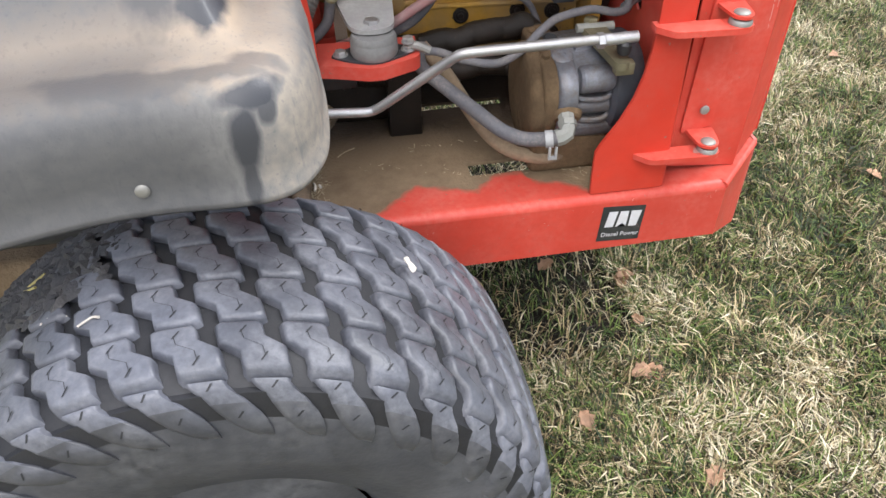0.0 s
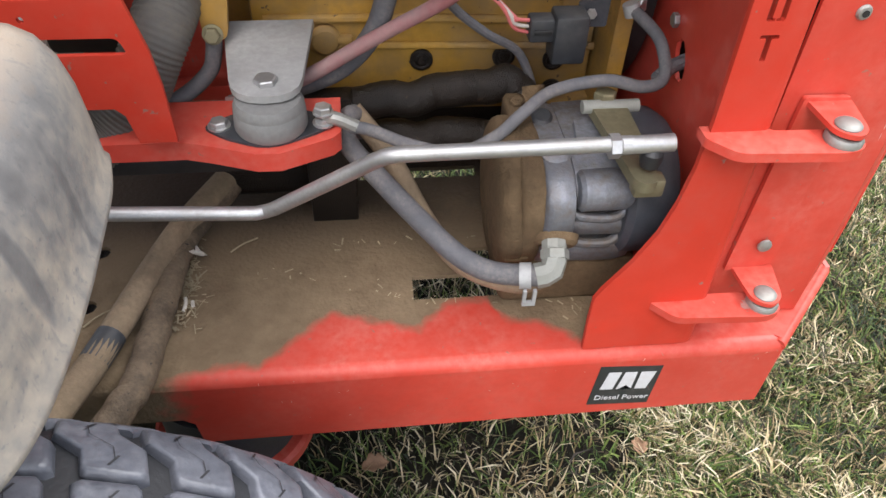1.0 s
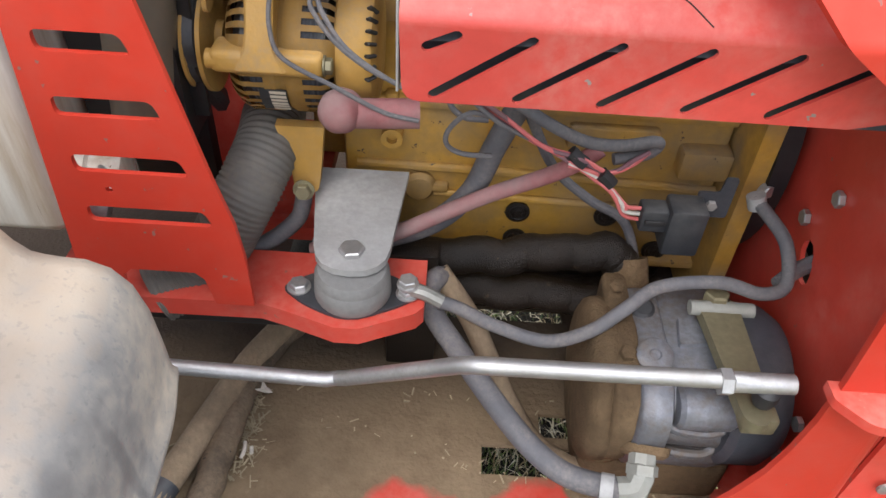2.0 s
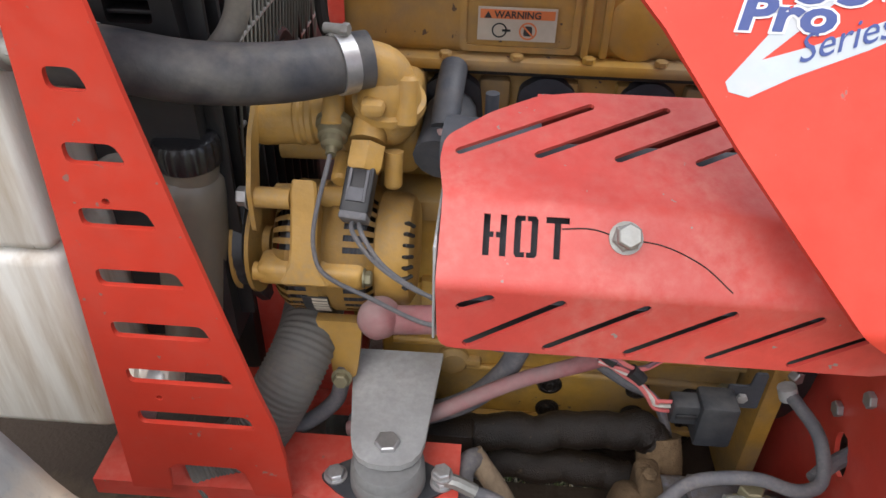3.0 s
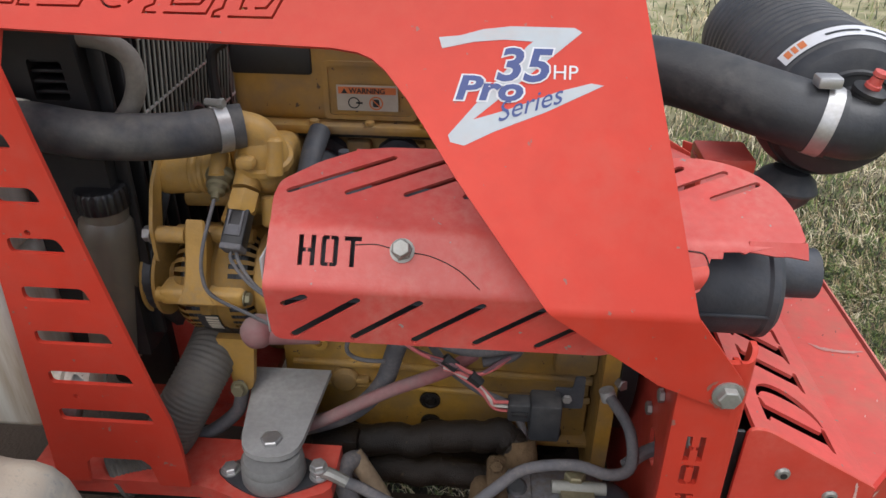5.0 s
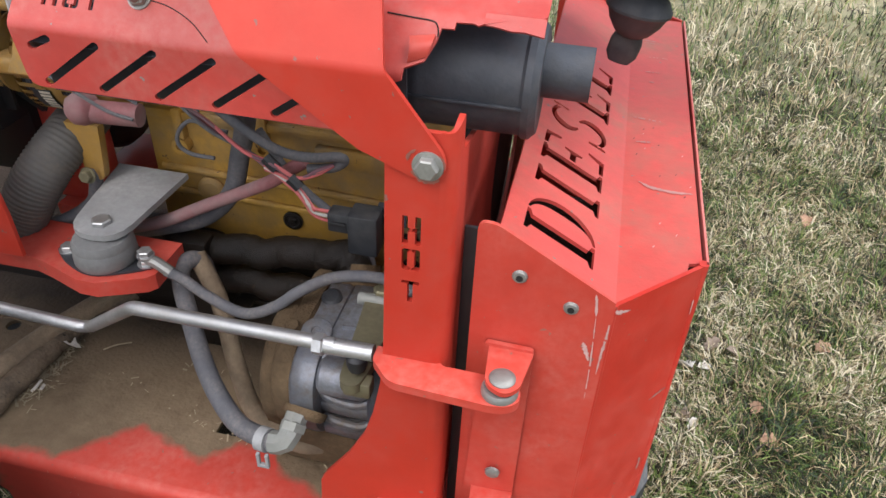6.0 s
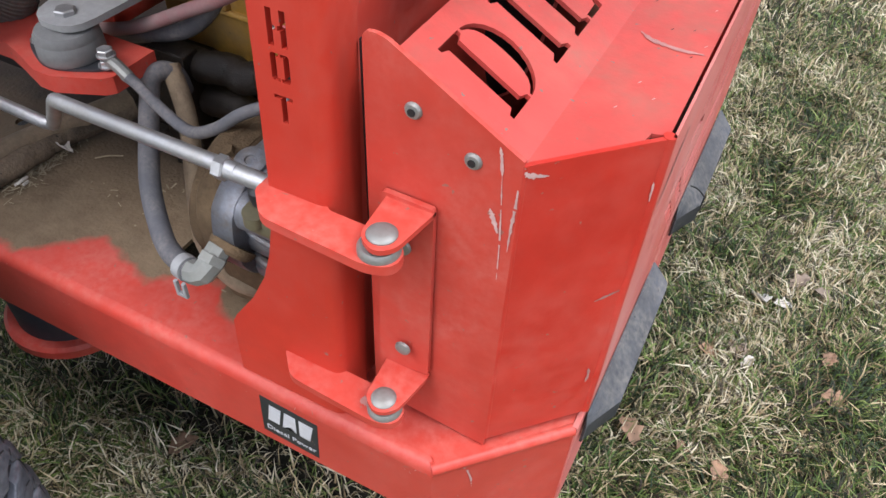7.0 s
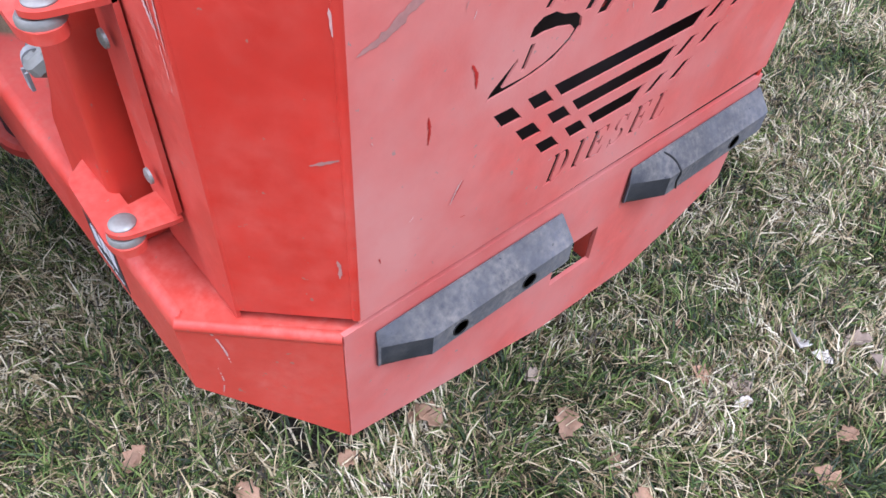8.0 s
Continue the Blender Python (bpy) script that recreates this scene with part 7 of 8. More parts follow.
for s in (-1, 1):
    first = part("shoulder_lug", lug_mesh(s), TYRE, tyre, "", 50)
    first.data.materials.append(TYRE_SHADE)
    first.data.materials.append(TYRE_SIDE)
    first.matrix_basis = spin(0.11 * pitch)
    for i in range(1, 38):
        ob = new("shoulder_lug", first.data)
        ob.parent = tyre
        ob.matrix_basis = spin((i + 0.11) * pitch)

# ---- decals ----
def lay(o, u, v):
    return plane_m(o, u, v)


sk = lay((0, -0.0006, 0), (1, 0, 0), (0, 0, 1))
cat_ = part("maker_sticker", sheet([(-0.195, 0.453), (-0.118, 0.449), (-0.114, 0.523), (-0.19, 0.528)], [], 0.0005, sk), BLACK_INK, mower, "black slanted sticker with a white block mark")
st_m = Matrix(((0.077, 0.0045, 0, -0.195), (0, 0, -1, -0.0012), (-0.0045, 0.0745, 0, 0.453), (0, 0, 0, 1)))


def mark(lp, th=0.0004):
    bm = sheet(lp, [], 0.01, Matrix.Identity(4))
    bmesh.ops.transform(bm, matrix=st_m @ Matrix.Diagonal((1, 1, 0.04, 1)), verts=bm.verts)
    return bm


for lp in ([(0.12, 0.42), (0.32, 0.42), (0.37, 0.86), (0.17, 0.86)], [(0.38, 0.42), (0.62, 0.42), (0.62, 0.86), (0.43, 0.86)], [(0.68, 0.42), (0.86, 0.42), (0.92, 0.86), (0.68, 0.86)]):
    part("white_mark", mark(lp), WHITE_INK, cat_)
part("red_triangle", mark([(0.36, 0.38), (0.68, 0.38), (0.52, 0.52)]), BLACK_INK, cat_)
part("word", text_bm("Diesel Power", 0.0125, lay((-0.1885, -0.0014, 0.4635), (1, 0, -0.05), (0.05, 0, 1)), 0.0002), WHITE_INK, cat_)

pm_ = lambda d: pan_m @ Matrix.Translation((0, 0, d))
z_line = [(-0.347, 0.215), (-0.344, 0.206), (-0.319, 0.212), (-0.295, 0.2145), (-0.272, 0.2135), (-0.336, 0.136), (-0.334, 0.1305), (-0.323, 0.128), (-0.3, 0.14), (-0.26, 0.157), (-0.216, 0.1795), (-0.226, 0.181),
          (-0.25, 0.174), (-0.29, 0.158), (-0.317, 0.149), (-0.253, 0.205), (-0.234, 0.222), (-0.24, 0.2255), (-0.267, 0.2255), (-0.29, 0.2255), (-0.312, 0.2225), (-0.33, 0.217)]
z_line = z_line[:5] + [(-0.276, 0.2105)] + z_line[5:]
dec = part("side_decal", sheet(z_line, [], 0.0003, pm_(0.0004)), SILVER, mower, "silver zigzag decal with blue lettering")


def words(txt, size, u, v, d, material, shear=0.15, bold=0.0, turn=0.0, label="", wide=1.0):
    m = pm_(d) @ pose(u, v, 0, 0, 0, turn) @ Matrix.Diagonal((wide, 1, 1, 1))
    return part("word", text_bm(txt, size, m, 0.0001, shear, bold), material, dec, label)


for txt, size, u, v, wide in (("35", 0.037, -0.302, 0.1815, 1.16), ("Pro", 0.0265, -0.3325, 0.1655, 1.36)):
    words(txt, size, u, v, 0.0007, WHITE_INK, 0.2, 0.0021, wide=wide)
    words(txt, size, u, v, 0.001, BLUE_INK, 0.2, 0.0009, label="bold blue lettering with white edge", wide=wide)
words("HP", 0.0165, -0.2565, 0.1835, 0.0007, WHITE_INK, 0.0)
words("Series", 0.021, -0.298, 0.1475, 0.0008, BLUE_INK, 0.5, 0.0, 19.0, wide=1.05)

wl_ = part("warning_label", sheet(rect(-0.479, 1.149, -0.409, 1.179), [], 0.0006, XZ(0.3605)), LABEL, mower, "small orange and white warning label")
part("orange_band", sheet(rect(-0.477, 1.169, -0.411, 1.177), [], 0.0004, XZ(0.3598)), ORANGE_INK, wl_)
part("word", text_bm("WARNING", 0.0085, lay((-0.4645, 0.3591, 1.1702), (1, 0, 0), (0, 0, 1)), 0.0001, 0, 0.0002), BLACK_INK, wl_)
part("sign", sheet([(-0.4735, 1.1695), (-0.4665, 1.1695), (-0.47, 1.1755)], [], 0.0004, XZ(0.3594)), BLACK_INK, wl_)
ring = sheet(disc(-0.4595, 1.1585, 0.0068, 20), [disc(-0.4595, 1.1585, 0.0055, 20)], 0.0004, XZ(0.3597))
part("sign", bm_join(ring, sheet(rect(-0.457, 1.1575, -0.4495, 1.1595), [], 0.0004, XZ(0.3597))), BLACK_INK, wl_)
ring = sheet(disc(-0.434, 1.1585, 0.008, 20), [disc(-0.434, 1.1585, 0.0066, 20)], 0.0004, XZ(0.3597))
part("sign", bm_join(ring, sheet([(-0.4397, 1.1632), (-0.4387, 1.1642), (-0.4283, 1.1538), (-0.4293, 1.1528)], [], 0.0004, XZ(0.3597))), ORANGE_INK, wl_)
part("sign", sheet(round_poly([(-0.438, 1.154), (-0.43, 1.154), (-0.4305, 1.163), (-0.4375, 1.163)], 0.002), [], 0.0002, XZ(0.3599)), BLACK_INK, wl_)

# ---- lawn ----
def lawn(name, count, seed, near=1.45, reach=9.0):
    """Bent blades of dormant and green grass as one mesh: thick round the mower, thinning out evenly with distance."""
    g = np.random.default_rng(seed)
    k = int(count * 0.66)
    r = np.concatenate([near * np.sqrt(g.uniform(0, 1, k)) * (1 + np.abs(g.normal(0, 0.06, k))), (near ** -1.6 + g.uniform(0, 1, count - k) * (reach ** -1.6 - near ** -1.6)) ** (-1 / 1.6)])
    th = g.uniform(0, 2 * np.pi, count)
    x, y = 0.35 + r * np.cos(th), 0.65 + r * np.sin(th)
    keep = ~((x > -1.25) & (x < 0.02) & (y > 0.1) & (y < 1.3) & (g.uniform(0, 1, count) < 0.8))
    x, y, r = x[keep], y[keep], r[keep]
    n = len(x)
    size = 0.052 * (1 + 0.42 * np.clip(r - near, 0, 3.6))
    tuft = np.sin(x * 37 + 3 * np.sin(y * 23)) * np.sin(y * 41 + 2 * np.sin(x * 29))
    flow = 2.2 * np.sin(x * 5.1 + 1.7 * np.sin(y * 3.3)) + 1.9 * np.sin(y * 6.7 + 2.1 * np.sin(x * 4.1)) + 0.9 * tuft
    L = size * g.uniform(0.4, 1.45, n) * (1 + 0.4 * tuft)
    w = size * g.uniform(0.014, 0.042, n)
    az = flow + g.uniform(-2.4, 2.4, n)
    lean = np.clip(g.normal(0.95, 0.45, n), 0.05, 1.45)
    dx, dy_ = np.cos(az), np.sin(az)
    px, py = -dy_, dx
    droop = g.uniform(0.2, 0.9, n)
    h1, r1 = 0.55 * L * np.cos(lean * 0.6), 0.55 * L * np.sin(lean * 0.6)
    h2, r2 = h1 + 0.45 * L * np.cos(np.minimum(lean + droop, 1.75)), r1 + 0.45 * L * np.sin(np.minimum(lean + droop, 1.75))
    h2 = np.maximum(h2, 0.004)
    sway = g.normal(0, 0.12, n) * L
    tw = g.uniform(-0.6, 0.6, n)
    V = np.empty((n, 5, 3))
    for k, s in ((0, -1), (1, 1)):
        V[:, k] = np.stack([x + s * w * px, y + s * w * py, np.full(n, -0.003)], 1)
        V[:, k + 2] = np.stack([x + r1 * dx + s * w * 0.8 * px, y + r1 * dy_ + s * w * 0.8 * py, h1 + s * w * tw], 1)
    V[:, 4] = np.stack([x + r2 * dx + sway * px, y + r2 * dy_ + sway * py, h2], 1)
    me = bpy.data.meshes.new(name)
    base = np.arange(n)[:, None] * 5
    quads = (base + np.array([[0, 1, 3, 2]])).ravel()
    tris = (base + np.array([[2, 3, 4]])).ravel()
    me.vertices.add(n * 5)
    me.vertices.foreach_set("co", V.ravel())
    me.loops.add(7 * n)
    me.loops.foreach_set("vertex_index", np.concatenate([quads, tris]).astype(np.int32))
    me.polygons.add(2 * n)
    starts = np.concatenate([np.arange(n) * 4, 4 * n + np.arange(n) * 3])
    me.polygons.foreach_set("loop_start", starts.astype(np.int32))
    me.update(calc_edges=True)
    me.materials.append(GRASS)
    return new(name, me)


def grass_material():
    m = bpy.data.materials.new("dormant_grass")
    m.use_nodes = True
    n, l = m.node_tree.nodes, m.node_tree.links
    p = n["Principled BSDF"]
    p.inputs["Roughness"].default_value = 0.6
    geo = n.new("ShaderNodeNewGeometry")
    t = n.new("ShaderNodeTexNoise")
    t.inputs["Scale"].default_value, t.inputs["Detail"].default_value = 4.5, 5
    l.new(geo.outputs["Position"], t.inputs["Vector"])
    a = n.new("ShaderNodeMath")
    a.operation, a.inputs[1].default_value, a.inputs[2].default_value = "MULTIPLY_ADD", 1.35, -0.715
    l.new(t.outputs["Fac"], a.inputs[0])
    sp = n.new("ShaderNodeVectorMath")
    sp.operation, sp.inputs[1].default_value = "DISTANCE", (0.7, 0.4, 0.02)
    l.new(geo.outputs["Position"], sp.inputs[0])
    green = n.new("ShaderNodeMapRange")
    green.inputs["From Min"].default_value, green.inputs["From Max"].default_value = 0.2, 0.75
    green.inputs["To Min"].default_value, green.inputs["To Max"].default_value = -0.1, 0.0
    l.new(sp.outputs["Value"], green.inputs["Value"])
    ag = n.new("ShaderNodeMath")
    l.new(a.outputs[0], ag.inputs[0])
    l.new(green.outputs[0], ag.inputs[1])
    a = ag
    b = n.new("ShaderNodeMath")
    b.operation = "ADD"
    l.new(a.outputs[0], b.inputs[0])
    l.new(geo.outputs["Random Per Island"], b.inputs[1])
    r = n.new("ShaderNodeValToRGB")
    e = r.color_ramp.elements
    e[0].position, e[0].color = 0.0, (0.015, 0.03, 0.007, 1)
    e[1].position, e[1].color = 1.0, (0.72, 0.64, 0.46, 1)
    # the dark brown stops put some shade between blades into the colour
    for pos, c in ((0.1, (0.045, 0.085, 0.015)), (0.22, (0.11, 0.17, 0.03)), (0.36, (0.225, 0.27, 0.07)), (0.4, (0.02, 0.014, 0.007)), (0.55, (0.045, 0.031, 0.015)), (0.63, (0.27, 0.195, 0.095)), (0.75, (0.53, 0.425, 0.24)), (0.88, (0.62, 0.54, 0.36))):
        e.new(pos).color = (*c, 1)
    l.new(b.outputs[0], r.inputs["Fac"])
    l.new(r.outputs[0], p.inputs["Base Color"])
    return m


GRASS = grass_material()
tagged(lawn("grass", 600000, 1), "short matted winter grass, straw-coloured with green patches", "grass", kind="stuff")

# ---- fallen leaves ----
LEAF = mat("dead_leaf", (0.36, 0.21, 0.125), 0.7, var=0.35, scale=90, bump=0.3, bump_scale=200, dust=0.5, dust_col=(0.42, 0.27, 0.16))
PALE = mat("bleached_leaf", (0.62, 0.57, 0.5), 0.7, var=0.2, scale=90, bump=0.3)


def leaf(p, size, turn, material, label, curl=0.5, seed=0):
    """A dry lobed leaf, curled along its rib."""
    g = random.Random(seed)
    bm = bmesh.new()
    n = 9
    rows__ = []
    for i in range(n + 1):
        t = i / n
        w = 0.32 * math.sin(math.pi * min(1, t * 1.02)) ** 0.7 * (1 + 0.3 * math.sin(t * 19 + seed)) + 0.012
        z = 0.16 * math.sin(t * 3 + seed) * curl
        rows__.append([bm.verts.new((t - 0.5, s * w, z + curl * 0.9 * (abs(s) ** 1.6) * w + g.uniform(-0.02, 0.02))) for s in (-1, -0.5, 0, 0.5, 1)])
    for a, b in zip(rows__, rows__[1:]):
        for i in range(4):
            bm.faces.new((a[i], a[i + 1], b[i + 1], b[i]))
    ob = part("fallen_leaf", bm, material, None, angle=60)
    ob.matrix_basis = pose(p[0], p[1], 0.032, g.uniform(-18, 18), g.uniform(-18, 18), turn) @ Matrix.Scale(size * 0.82, 4)
    sol_ = ob.modifiers.new("thickness", "SOLIDIFY")
    sol_.thickness = 0.012
    return tagged(ob, label, "leaf", "fallen leaves")


brown = [(0.193, 0.489, 0.075, 130), (0.044, 0.322, 0.07, 20), (0.293, 0.502, 0.045, 50), (0.53, 0.744, 0.075, 10), (0.507, 0.844, 0.05, 70), (-0.185, -0.077, 0.06, 110), (-0.029, 0.028, 0.06, 20), (0.357, 0.485, 0.06, 95),
         (0.281, 0.745, 0.055, 15), (-0.004, 0.021, 0.07, 150), (-0.14, 0.398, 0.06, 30), (0.031, 0.313, 0.06, 70), (0.016, -0.242, 0.06, 45), (-0.457, 0.18, 0.06, 10), (-0.5, 0.079, 0.07, 60), (0.02, 0.177, 0.05, 80), (0.7, 1.1, 0.06, 33), (0.9, 0.6, 0.06, 140), (0.75, 1.7, 0.07, 75), (1.2, 1.3, 0.06, 5), (0.187, 0.798, 0.035, 10)]
for i, (x, y, s, a) in enumerate(brown):
    leaf((x, y), s, a, LEAF, "curled dry brown leaf lying on the grass", 0.6, i)
GREY_LEAF = mat("greyed_dead_leaf", (0.3, 0.23, 0.17), 0.75, var=0.3, scale=90, bump=0.3, bump_scale=200, dust=0.5, dust_col=(0.38, 0.3, 0.22))
for i, (x, y, s, a) in enumerate([(0.337, 0.779, 0.065, 140), (0.42, 1.037, 0.06, 40), (0.47, 1.015, 0.055, 160), (0.095, 0.51, 0.045, 80)]):
    leaf((x, y), s, a, GREY_LEAF, "greyish tan dead leaf sunk in the grass", 0.7, 60 + i)
for i, (x, y, s, a) in enumerate([(0.348, 0.946, 0.07, 120), (0.398, 0.95, 0.05, 20), (0.36, 0.756, 0.04, 60)]):
    leaf((x, y), s, a, PALE, "bleached pale leaf scrap on the grass", 0.9, 40 + i)

# ---- scrapes, debris ----
def scrape(name, m, pts, w, material, parent, label="", seed=0, dash=0.0):
    """A ragged worn mark along (u, v) points on the plane m, tapering at both ends."""
    g = random.Random(seed)
    P = smooth_path([(u, v, 0) for u, v in pts], 8)
    n = len(P) - 1
    bm = bmesh.new()
    prev = None
    for i, p in enumerate(P):
        t = (P[min(i + 1, n)] - P[max(i - 1, 0)]).normalized()
        k = 0.75 * w * (0.15 + math.sin(math.pi * i / n) ** 0.5) * g.uniform(0.5, 1.2)
        pair = [bm.verts.new(m @ (p + Vector((-t.y, t.x, 0)) * s * k * g.uniform(0.7, 1.1) + Vector((0, 0, 0.0007)))) for s in (-1, 1)]
        if prev and g.random() > dash:
            bm.faces.new((prev[0], prev[1], pair[1], pair[0]))
        prev = pair
    bmesh.ops.delete(bm, geom=[v for v in bm.verts if not v.link_faces], context="VERTS")
    return part(name, bm, material, parent, label)


side_pl, rear_pl = XZ(dy), plane_m((0.142, 0, 0), (0, 1, 0), (0, 0, 1))
corner_pl = plane_m(c1, c2 - c1, (0, 0, 1))
bevel_pl = plane_m(d1_, d2_ - d1_, (0, 0, 1))
scrape("scratch", side_pl, [(0.041, 0.929), (0.043, 0.918), (0.0445, 0.905)], 0.0022, SCRAPE, mower, "pale scratch through the paint", 1)
scrape("scratch", side_pl, [(0.0445, 0.905), (0.047, 0.87), (0.049, 0.835), (0.05, 0.8)], 0.0008, SCRAPE, mower, "", 2, 0.35)
scrape("scratch", side_pl, [(0.0575, 0.9), (0.0572, 0.88), (0.056, 0.86), (0.0555, 0.835)], 0.0016, SCRAPE, mower, "bare white scratch along the fold", 3, 0.2)
scrape("scratch", side_pl, [(0.038, 0.872), (0.042, 0.862), (0.046, 0.85)], 0.0032, SCRAPE, mower, "", 4)
scrape("scratch", bevel_pl, [(0.001, 0.914), (0.006, 0.91), (0.02, 0.907)], 0.003, SCRAPE, mower, "", 5)
scrape("scratch", bevel_pl, [(0.108, 0.882), (0.109, 0.872), (0.1095, 0.862)], 0.0018, SCRAPE, mower, "", 6, 0.2)
scrape("scuff", rear_pl, [(0.14, 0.845), (0.165, 0.853), (0.19, 0.868), (0.215, 0.88)], 0.006, SCUFF, mower, "grey scuff across the rear panel", 7)
scrape("scratch", rear_pl, [(0.247, 0.677), (0.241, 0.668), (0.234, 0.653)], 0.0014, SCRAPE, mower, "", 8)
scrape("scratch", rear_pl, [(0.249, 0.676), (0.243, 0.667), (0.2365, 0.656)], 0.001, FRESH_RED, mower, "", 9)
scrape("nick", rear_pl, [(0.2045, 0.766), (0.206, 0.752), (0.205, 0.738)], 0.002, FRESH_RED, mower, "", 10)
scrape("nick", rear_pl, [(0.2465, 0.796), (0.252, 0.785), (0.253, 0.771)], 0.0025, FRESH_RED, mower, "", 11)
scrape("scuff", bevel_pl, [(0.1, 0.648), (0.102, 0.636), (0.101, 0.624)], 0.0025, SCUFF, mower, "", 12)
scrape("scuff", bevel_pl, [(0.085, 0.752), (0.097, 0.756), (0.108, 0.76)], 0.002, SCUFF, mower, "", 13)
scrape("scratch", corner_pl, [(0.027, 0.546), (0.036, 0.535), (0.043, 0.513), (0.046, 0.49)], 0.002, SCRAPE, mower, "white scrape down the corner plate", 14, 0.25)
scrape("scratch", corner_pl, [(0.031, 0.479), (0.033, 0.455), (0.029, 0.431)], 0.0012, SCRAPE, mower, "", 15, 0.3)
scrape("scratch", corner_pl, [(0.149, 0.543), (0.154, 0.541), (0.158, 0.543)], 0.003, SCRAPE, mower, "", 16)
scrape("scuff", plane_m((0, 0, 0.9185), (1, 0, 0), (0, 1, 0)), [(0.075, 0.268), (0.09, 0.258), (0.112, 0.255), (0.133, 0.257)], 0.0035, SCUFF, mower, "pale scuff on the top strip", 17)
skirt_pl = XZ(0.0)
top_pl = plane_m((0, 0, 0.9185), (1, 0, 0), (0, 1, 0))
g = random.Random(21)
for i in range(7):
    u, v, d = g.uniform(0.066, 0.085), g.uniform(0.25, 0.72), g.uniform(0.02, 0.045)
    k = g.uniform(-0.15, 0.15)
    scrape("scuff", top_pl, [(u, v), (u + d * 0.5, v + k * d * 0.5), (u + d, v + k * d)], g.uniform(0.0015, 0.003), SCUFF, mower, "", 300 + i, 0.35)
for i in range(16):
    u, v = g.uniform(0.065, 0.13), g.uniform(0.14, 0.4)
    scrape("nick", top_pl, [(u, v), (u + 0.001, v + 0.002), (u + 0.002, v + 0.004)], 0.0007, (SCRAPE, GREASE)[i % 2], mower, "", 330 + i)
g = random.Random(11)
for i in range(34):
    u, v = g.uniform(-0.6, 0.02), g.uniform(0.445, 0.54)
    a, d = g.uniform(0, 6.28), g.uniform(0.001, 0.006)
    scrape("nick", skirt_pl, [(u, v), (u + d * math.cos(a) * 0.5, v + d * math.sin(a) * 0.55), (u + d * math.cos(a), v + d * math.sin(a))], 0.0006, (SCRAPE, SCUFF)[i % 2], mower, "", 200 + i)
g = random.Random(5)
for i in range(26):
    u, v = g.uniform(0.15, 0.62), g.uniform(0.565, 0.86)
    a = g.uniform(0, 6.28)
    d = g.uniform(0.002, 0.008)
    scrape("nick", rear_pl, [(u, v), (u + d * math.cos(a) * 0.5, v + d * math.sin(a) * 0.55), (u + d * math.cos(a), v + d * math.sin(a))], 0.0007, (SCRAPE, FRESH_RED, SCUFF)[i % 3], rear_sheet, "", 50 + i)

STRAW = mat("dry_straw_bits", (0.37, 0.3, 0.19), 0.8, var=0.3, scale=90)
DARK_TWIG = mat("dry_twig", (0.2, 0.14, 0.09), 0.85, var=0.3, scale=90)


def litter(count, spread, seed, size=0.02):
    """Loose straw and chaff lying about the spine points of spread, as one mesh."""
    g = random.Random(seed)
    bm = bmesh.new()
    for _ in range(count):
        a, b = g.choice(list(zip(spread, spread[1:])))
        c_ = Vector(a).lerp(Vector(b), g.random()) + Vector((g.gauss(0, 0.008), g.gauss(0, 0.008), 0))
        t = g.uniform(0, 6.28)
        L_, w_ = size * g.uniform(0.2, 1.2), g.uniform(0.0004, 0.0012)
        d, s_ = Vector((math.cos(t), math.sin(t), g.uniform(-0.15, 0.3))), Vector((-math.sin(t), math.cos(t), 0.2))
        z = Vector((0, 0, 0.003 + g.uniform(0, 0.005)))
        vs = [bm.verts.new(c_ + z + d * L_ * p_ + s_ * w_ * q_) for p_, q_ in ((-0.5, -1), (0.5, -1), (0.5, 1), (-0.5, 1))]
        bm.faces.new(vs)
    return bm


tagged(part("chaff", litter(150, [(-0.668, 0.21, 0.549), (-0.667, 0.16, 0.549), (-0.662, 0.12, 0.549), (-0.659, 0.08, 0.549)], 3, 0.014), STRAW, None), "dry straw chaff gathered beside the hoses on the deck", "chaff", kind="stuff")
tagged(part("chaff", litter(60, [(-0.5, 0.2, 0.549), (-0.3, 0.2, 0.549), (-0.2, 0.06, 0.549), (-0.45, 0.12, 0.549), (-0.6, 0.16, 0.549)], 4, 0.01), STRAW, None), "scattered straw bits on the muddy deck", "chaff", kind="stuff")
tagged(part("twig", tube([(-0.622, 0.196, 0.552), (-0.608, 0.208, 0.5535), (-0.59, 0.219, 0.553)], 0.0011, 6), STRAW, None), "thin dry twig on the muddy deck", "twig")
tagged(part("twig", tube([(-0.775, 0.085, 0.552), (-0.76, 0.097, 0.556), (-0.742, 0.112, 0.554)], 0.0011, 6), STRAW, None), "thin dry twig on the muddy deck", "twig")
scrap = leaf((-0.66, 0.181), 0.032, 25, PALE, "crumpled pale leaf scrap beside the hoses", 1.2, 71)
scrap.location.z = 0.566
for pts in ([(-0.666, 0.118, 0.556), (-0.664, 0.108, 0.5575), (-0.6655, 0.097, 0.556)], [(-0.657, 0.112, 0.556), (-0.655, 0.103, 0.5575)]):
    tagged(part("straw", tube(pts, 0.0022, 6), PALE, None), "pale piece of straw beside the hoses", "straw")
chip = bmesh.new()
bmesh.ops.create_icosphere(chip, subdivisions=2, radius=1)
xf(chip, pose(-0.5505, -0.292, 0.7195, 20, 40, 30) @ Matrix.Diagonal((0.0065, 0.011, 0.003, 1)))
for v in chip.verts:
    v.co += Vector((math.sin(v.co.y * 400), math.cos(v.co.x * 500), 0)) * 0.0015
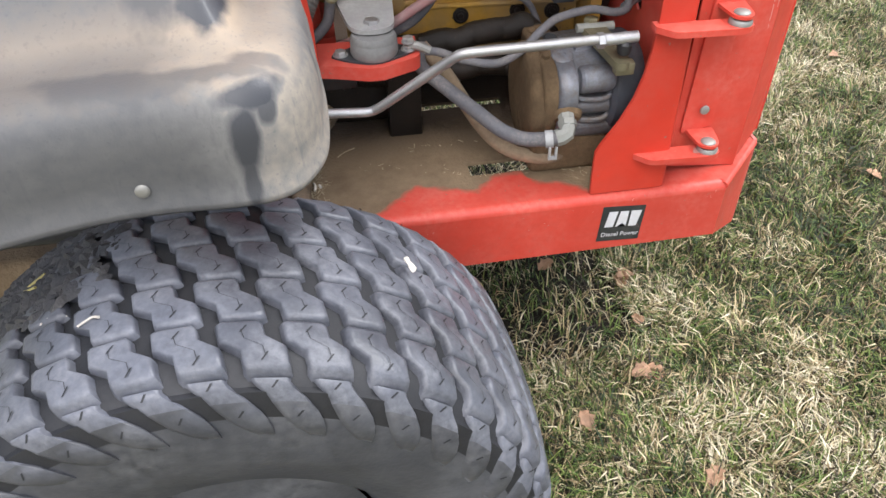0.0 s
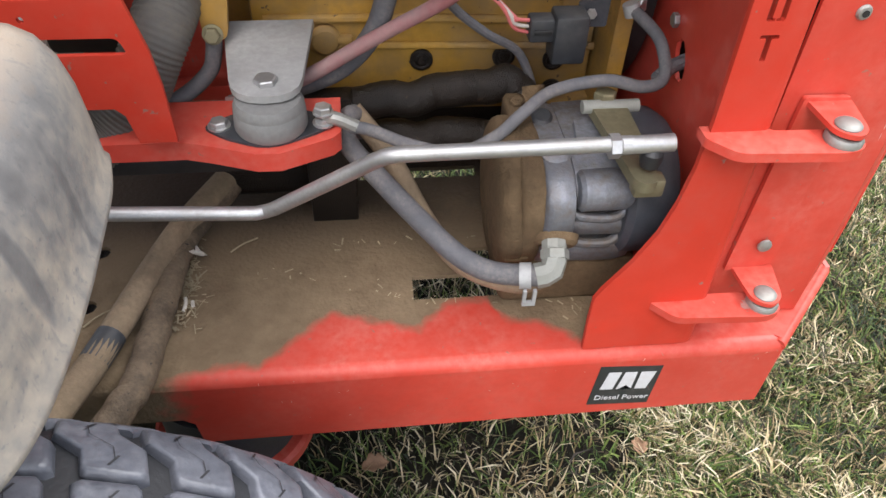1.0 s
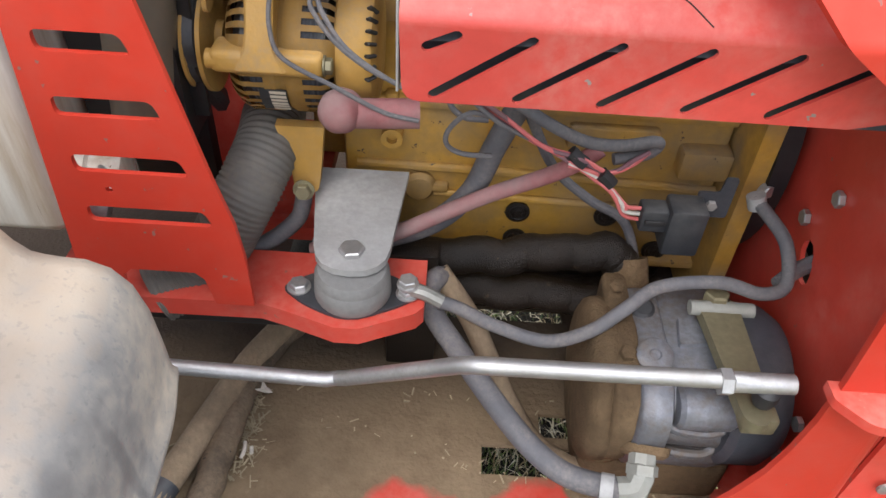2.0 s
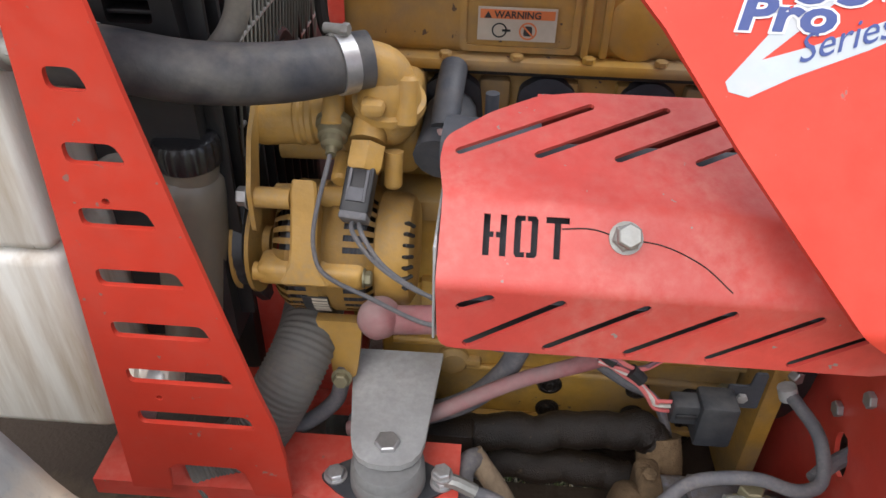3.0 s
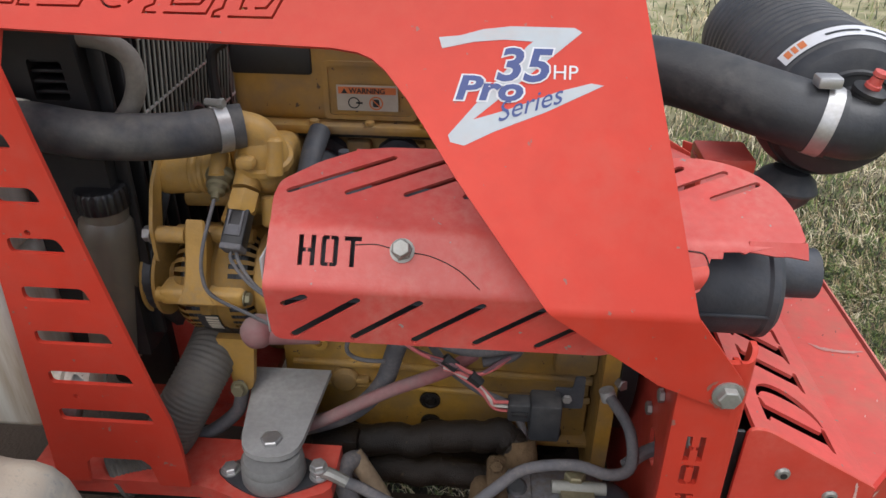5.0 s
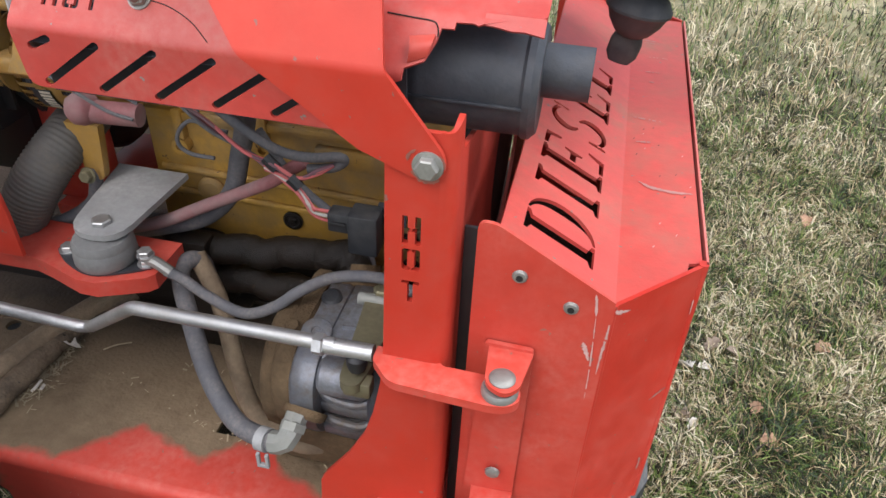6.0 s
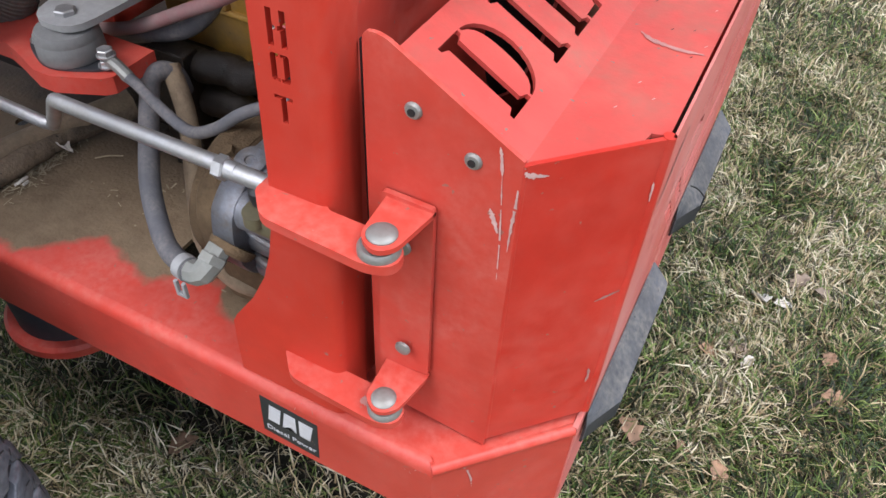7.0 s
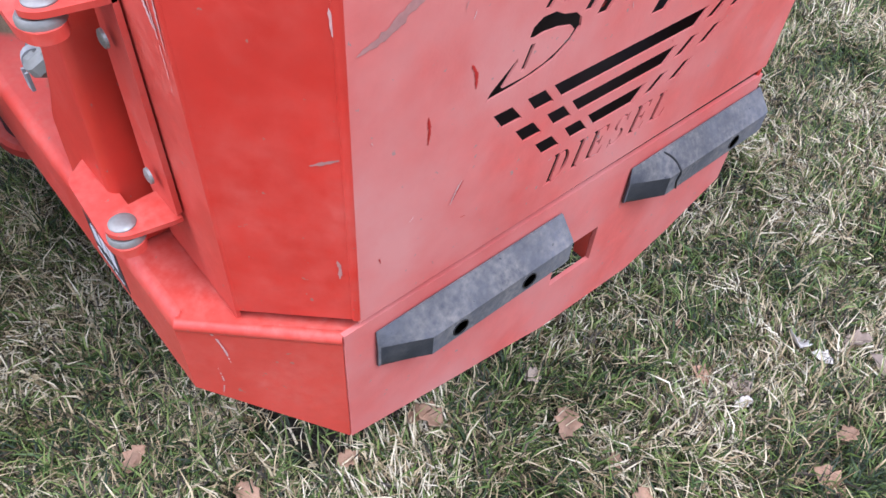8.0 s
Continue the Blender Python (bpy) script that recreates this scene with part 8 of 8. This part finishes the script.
tagged(part("wood_chip", chip, PALE, None), "cream-coloured chip lying on the tyre tread", "chip")

for pts, w_, seed in (([(-0.118, 1.0415), (-0.111, 1.037), (-0.102, 1.0345), (-0.095, 1.037)], 0.004, 501), ([(-0.0935, 1.042), (-0.0925, 1.052), (-0.097, 1.0585)], 0.0028, 502), ([(-0.121, 1.05), (-0.1195, 1.056), (-0.114, 1.061)], 0.002, 503)):
    scrape("grime", tab_m, pts, w_, GRIME, mower, "", seed)
scrape("scuff", plane_m((0, 0, 0.622), (1, 0, 0), (0, 1, 0)), [(-0.052, -0.004), (-0.045, 0.002), (-0.036, 0.008)], 0.008, SCUFF, mower, "rusty worn patch on the hinge arm", 401)


# dried mud and scraps stuck on the tread under the fender
def tread_bits(count, a0, a1, v0, v1, size, seed):
    """Flattened ragged lumps pressed on the tread, as one mesh."""
    g = random.Random(seed)
    bm = bmesh.new()
    for _ in range(count):
        a, v, s_ = g.triangular(a0, a1), g.triangular(v0, v1), size * g.uniform(0.3, 1.2)
        c_ = on_tyre(a, v, 0.0105)
        out = Vector((math.cos(a), 0, math.sin(a)))
        t1, t2 = Vector((-math.sin(a), 0, math.cos(a))), Vector((0, 1, 0))
        n_ = 7
        rim_ = []
        w_ = g.uniform(0, 3.14)
        for k in range(n_):
            q_ = 2 * math.pi * k / n_
            x_, y_ = math.cos(q_) * s_ * g.uniform(0.6, 1.2), math.sin(q_) * s_ * g.uniform(0.3, 0.7)
            rim_.append(bm.verts.new(c_ + t1 * (x_ * math.cos(w_) - y_ * math.sin(w_)) + t2 * (x_ * math.sin(w_) + y_ * math.cos(w_)) - out * 0.001))
        top = bm.verts.new(c_ + out * s_ * g.uniform(0.15, 0.35))
        for k in range(n_):
            bm.faces.new((rim_[k], rim_[(k + 1) % n_], top))
    return bm


TREAD_MUD = mat("dark_tread_mud", (0.03, 0.029, 0.03), 0.5, var=0.4, scale=60, dust=0.5, dust_col=(0.16, 0.15, 0.145), bump=0.6)
tagged(part("tread_mud", tread_bits(800, 1.8, 2.65, -0.1, 1.0, 0.017, 61), TREAD_MUD, None), "dark dried mud smeared over the tyre tread", "mud", kind="stuff")
tagged(part("straw_clod", tread_bits(16, 2.26, 2.42, 0.3, 0.7, 0.009, 62), STRAW, None), "pale clod of mud and straw on the tyre", "clod", kind="stuff")
tagged(part("straw_flecks", tread_bits(14, 1.8, 2.2, -0.3, 0.5, 0.0025, 63), PALE, None), "small pale flecks on the tyre tread", "flecks", kind="stuff")
LEAF_YELLOW = mat("yellow_leaf_scrap", (0.5, 0.43, 0.16), 0.6, var=0.2, scale=80)
curl = [on_tyre(2.09 + 0.05 * math.sin(0.9 * i), 0.33 + 0.028 * i, 0.0135) for i in range(5)]
tagged(part("leaf_scrap", tube(curl, 0.0017, 8), LEAF_YELLOW, None), "curled yellow leaf scrap on the muddy tread", "leaf")
curl = [on_tyre(1.82 + 0.02 * i, -0.33 + 0.02 * math.sin(1.5 * i), 0.0125) for i in range(4)]
tagged(part("leaf_scrap", tube(curl, 0.0013, 8), PALE, None), "pale curled blade of grass on the tread", "leaf")
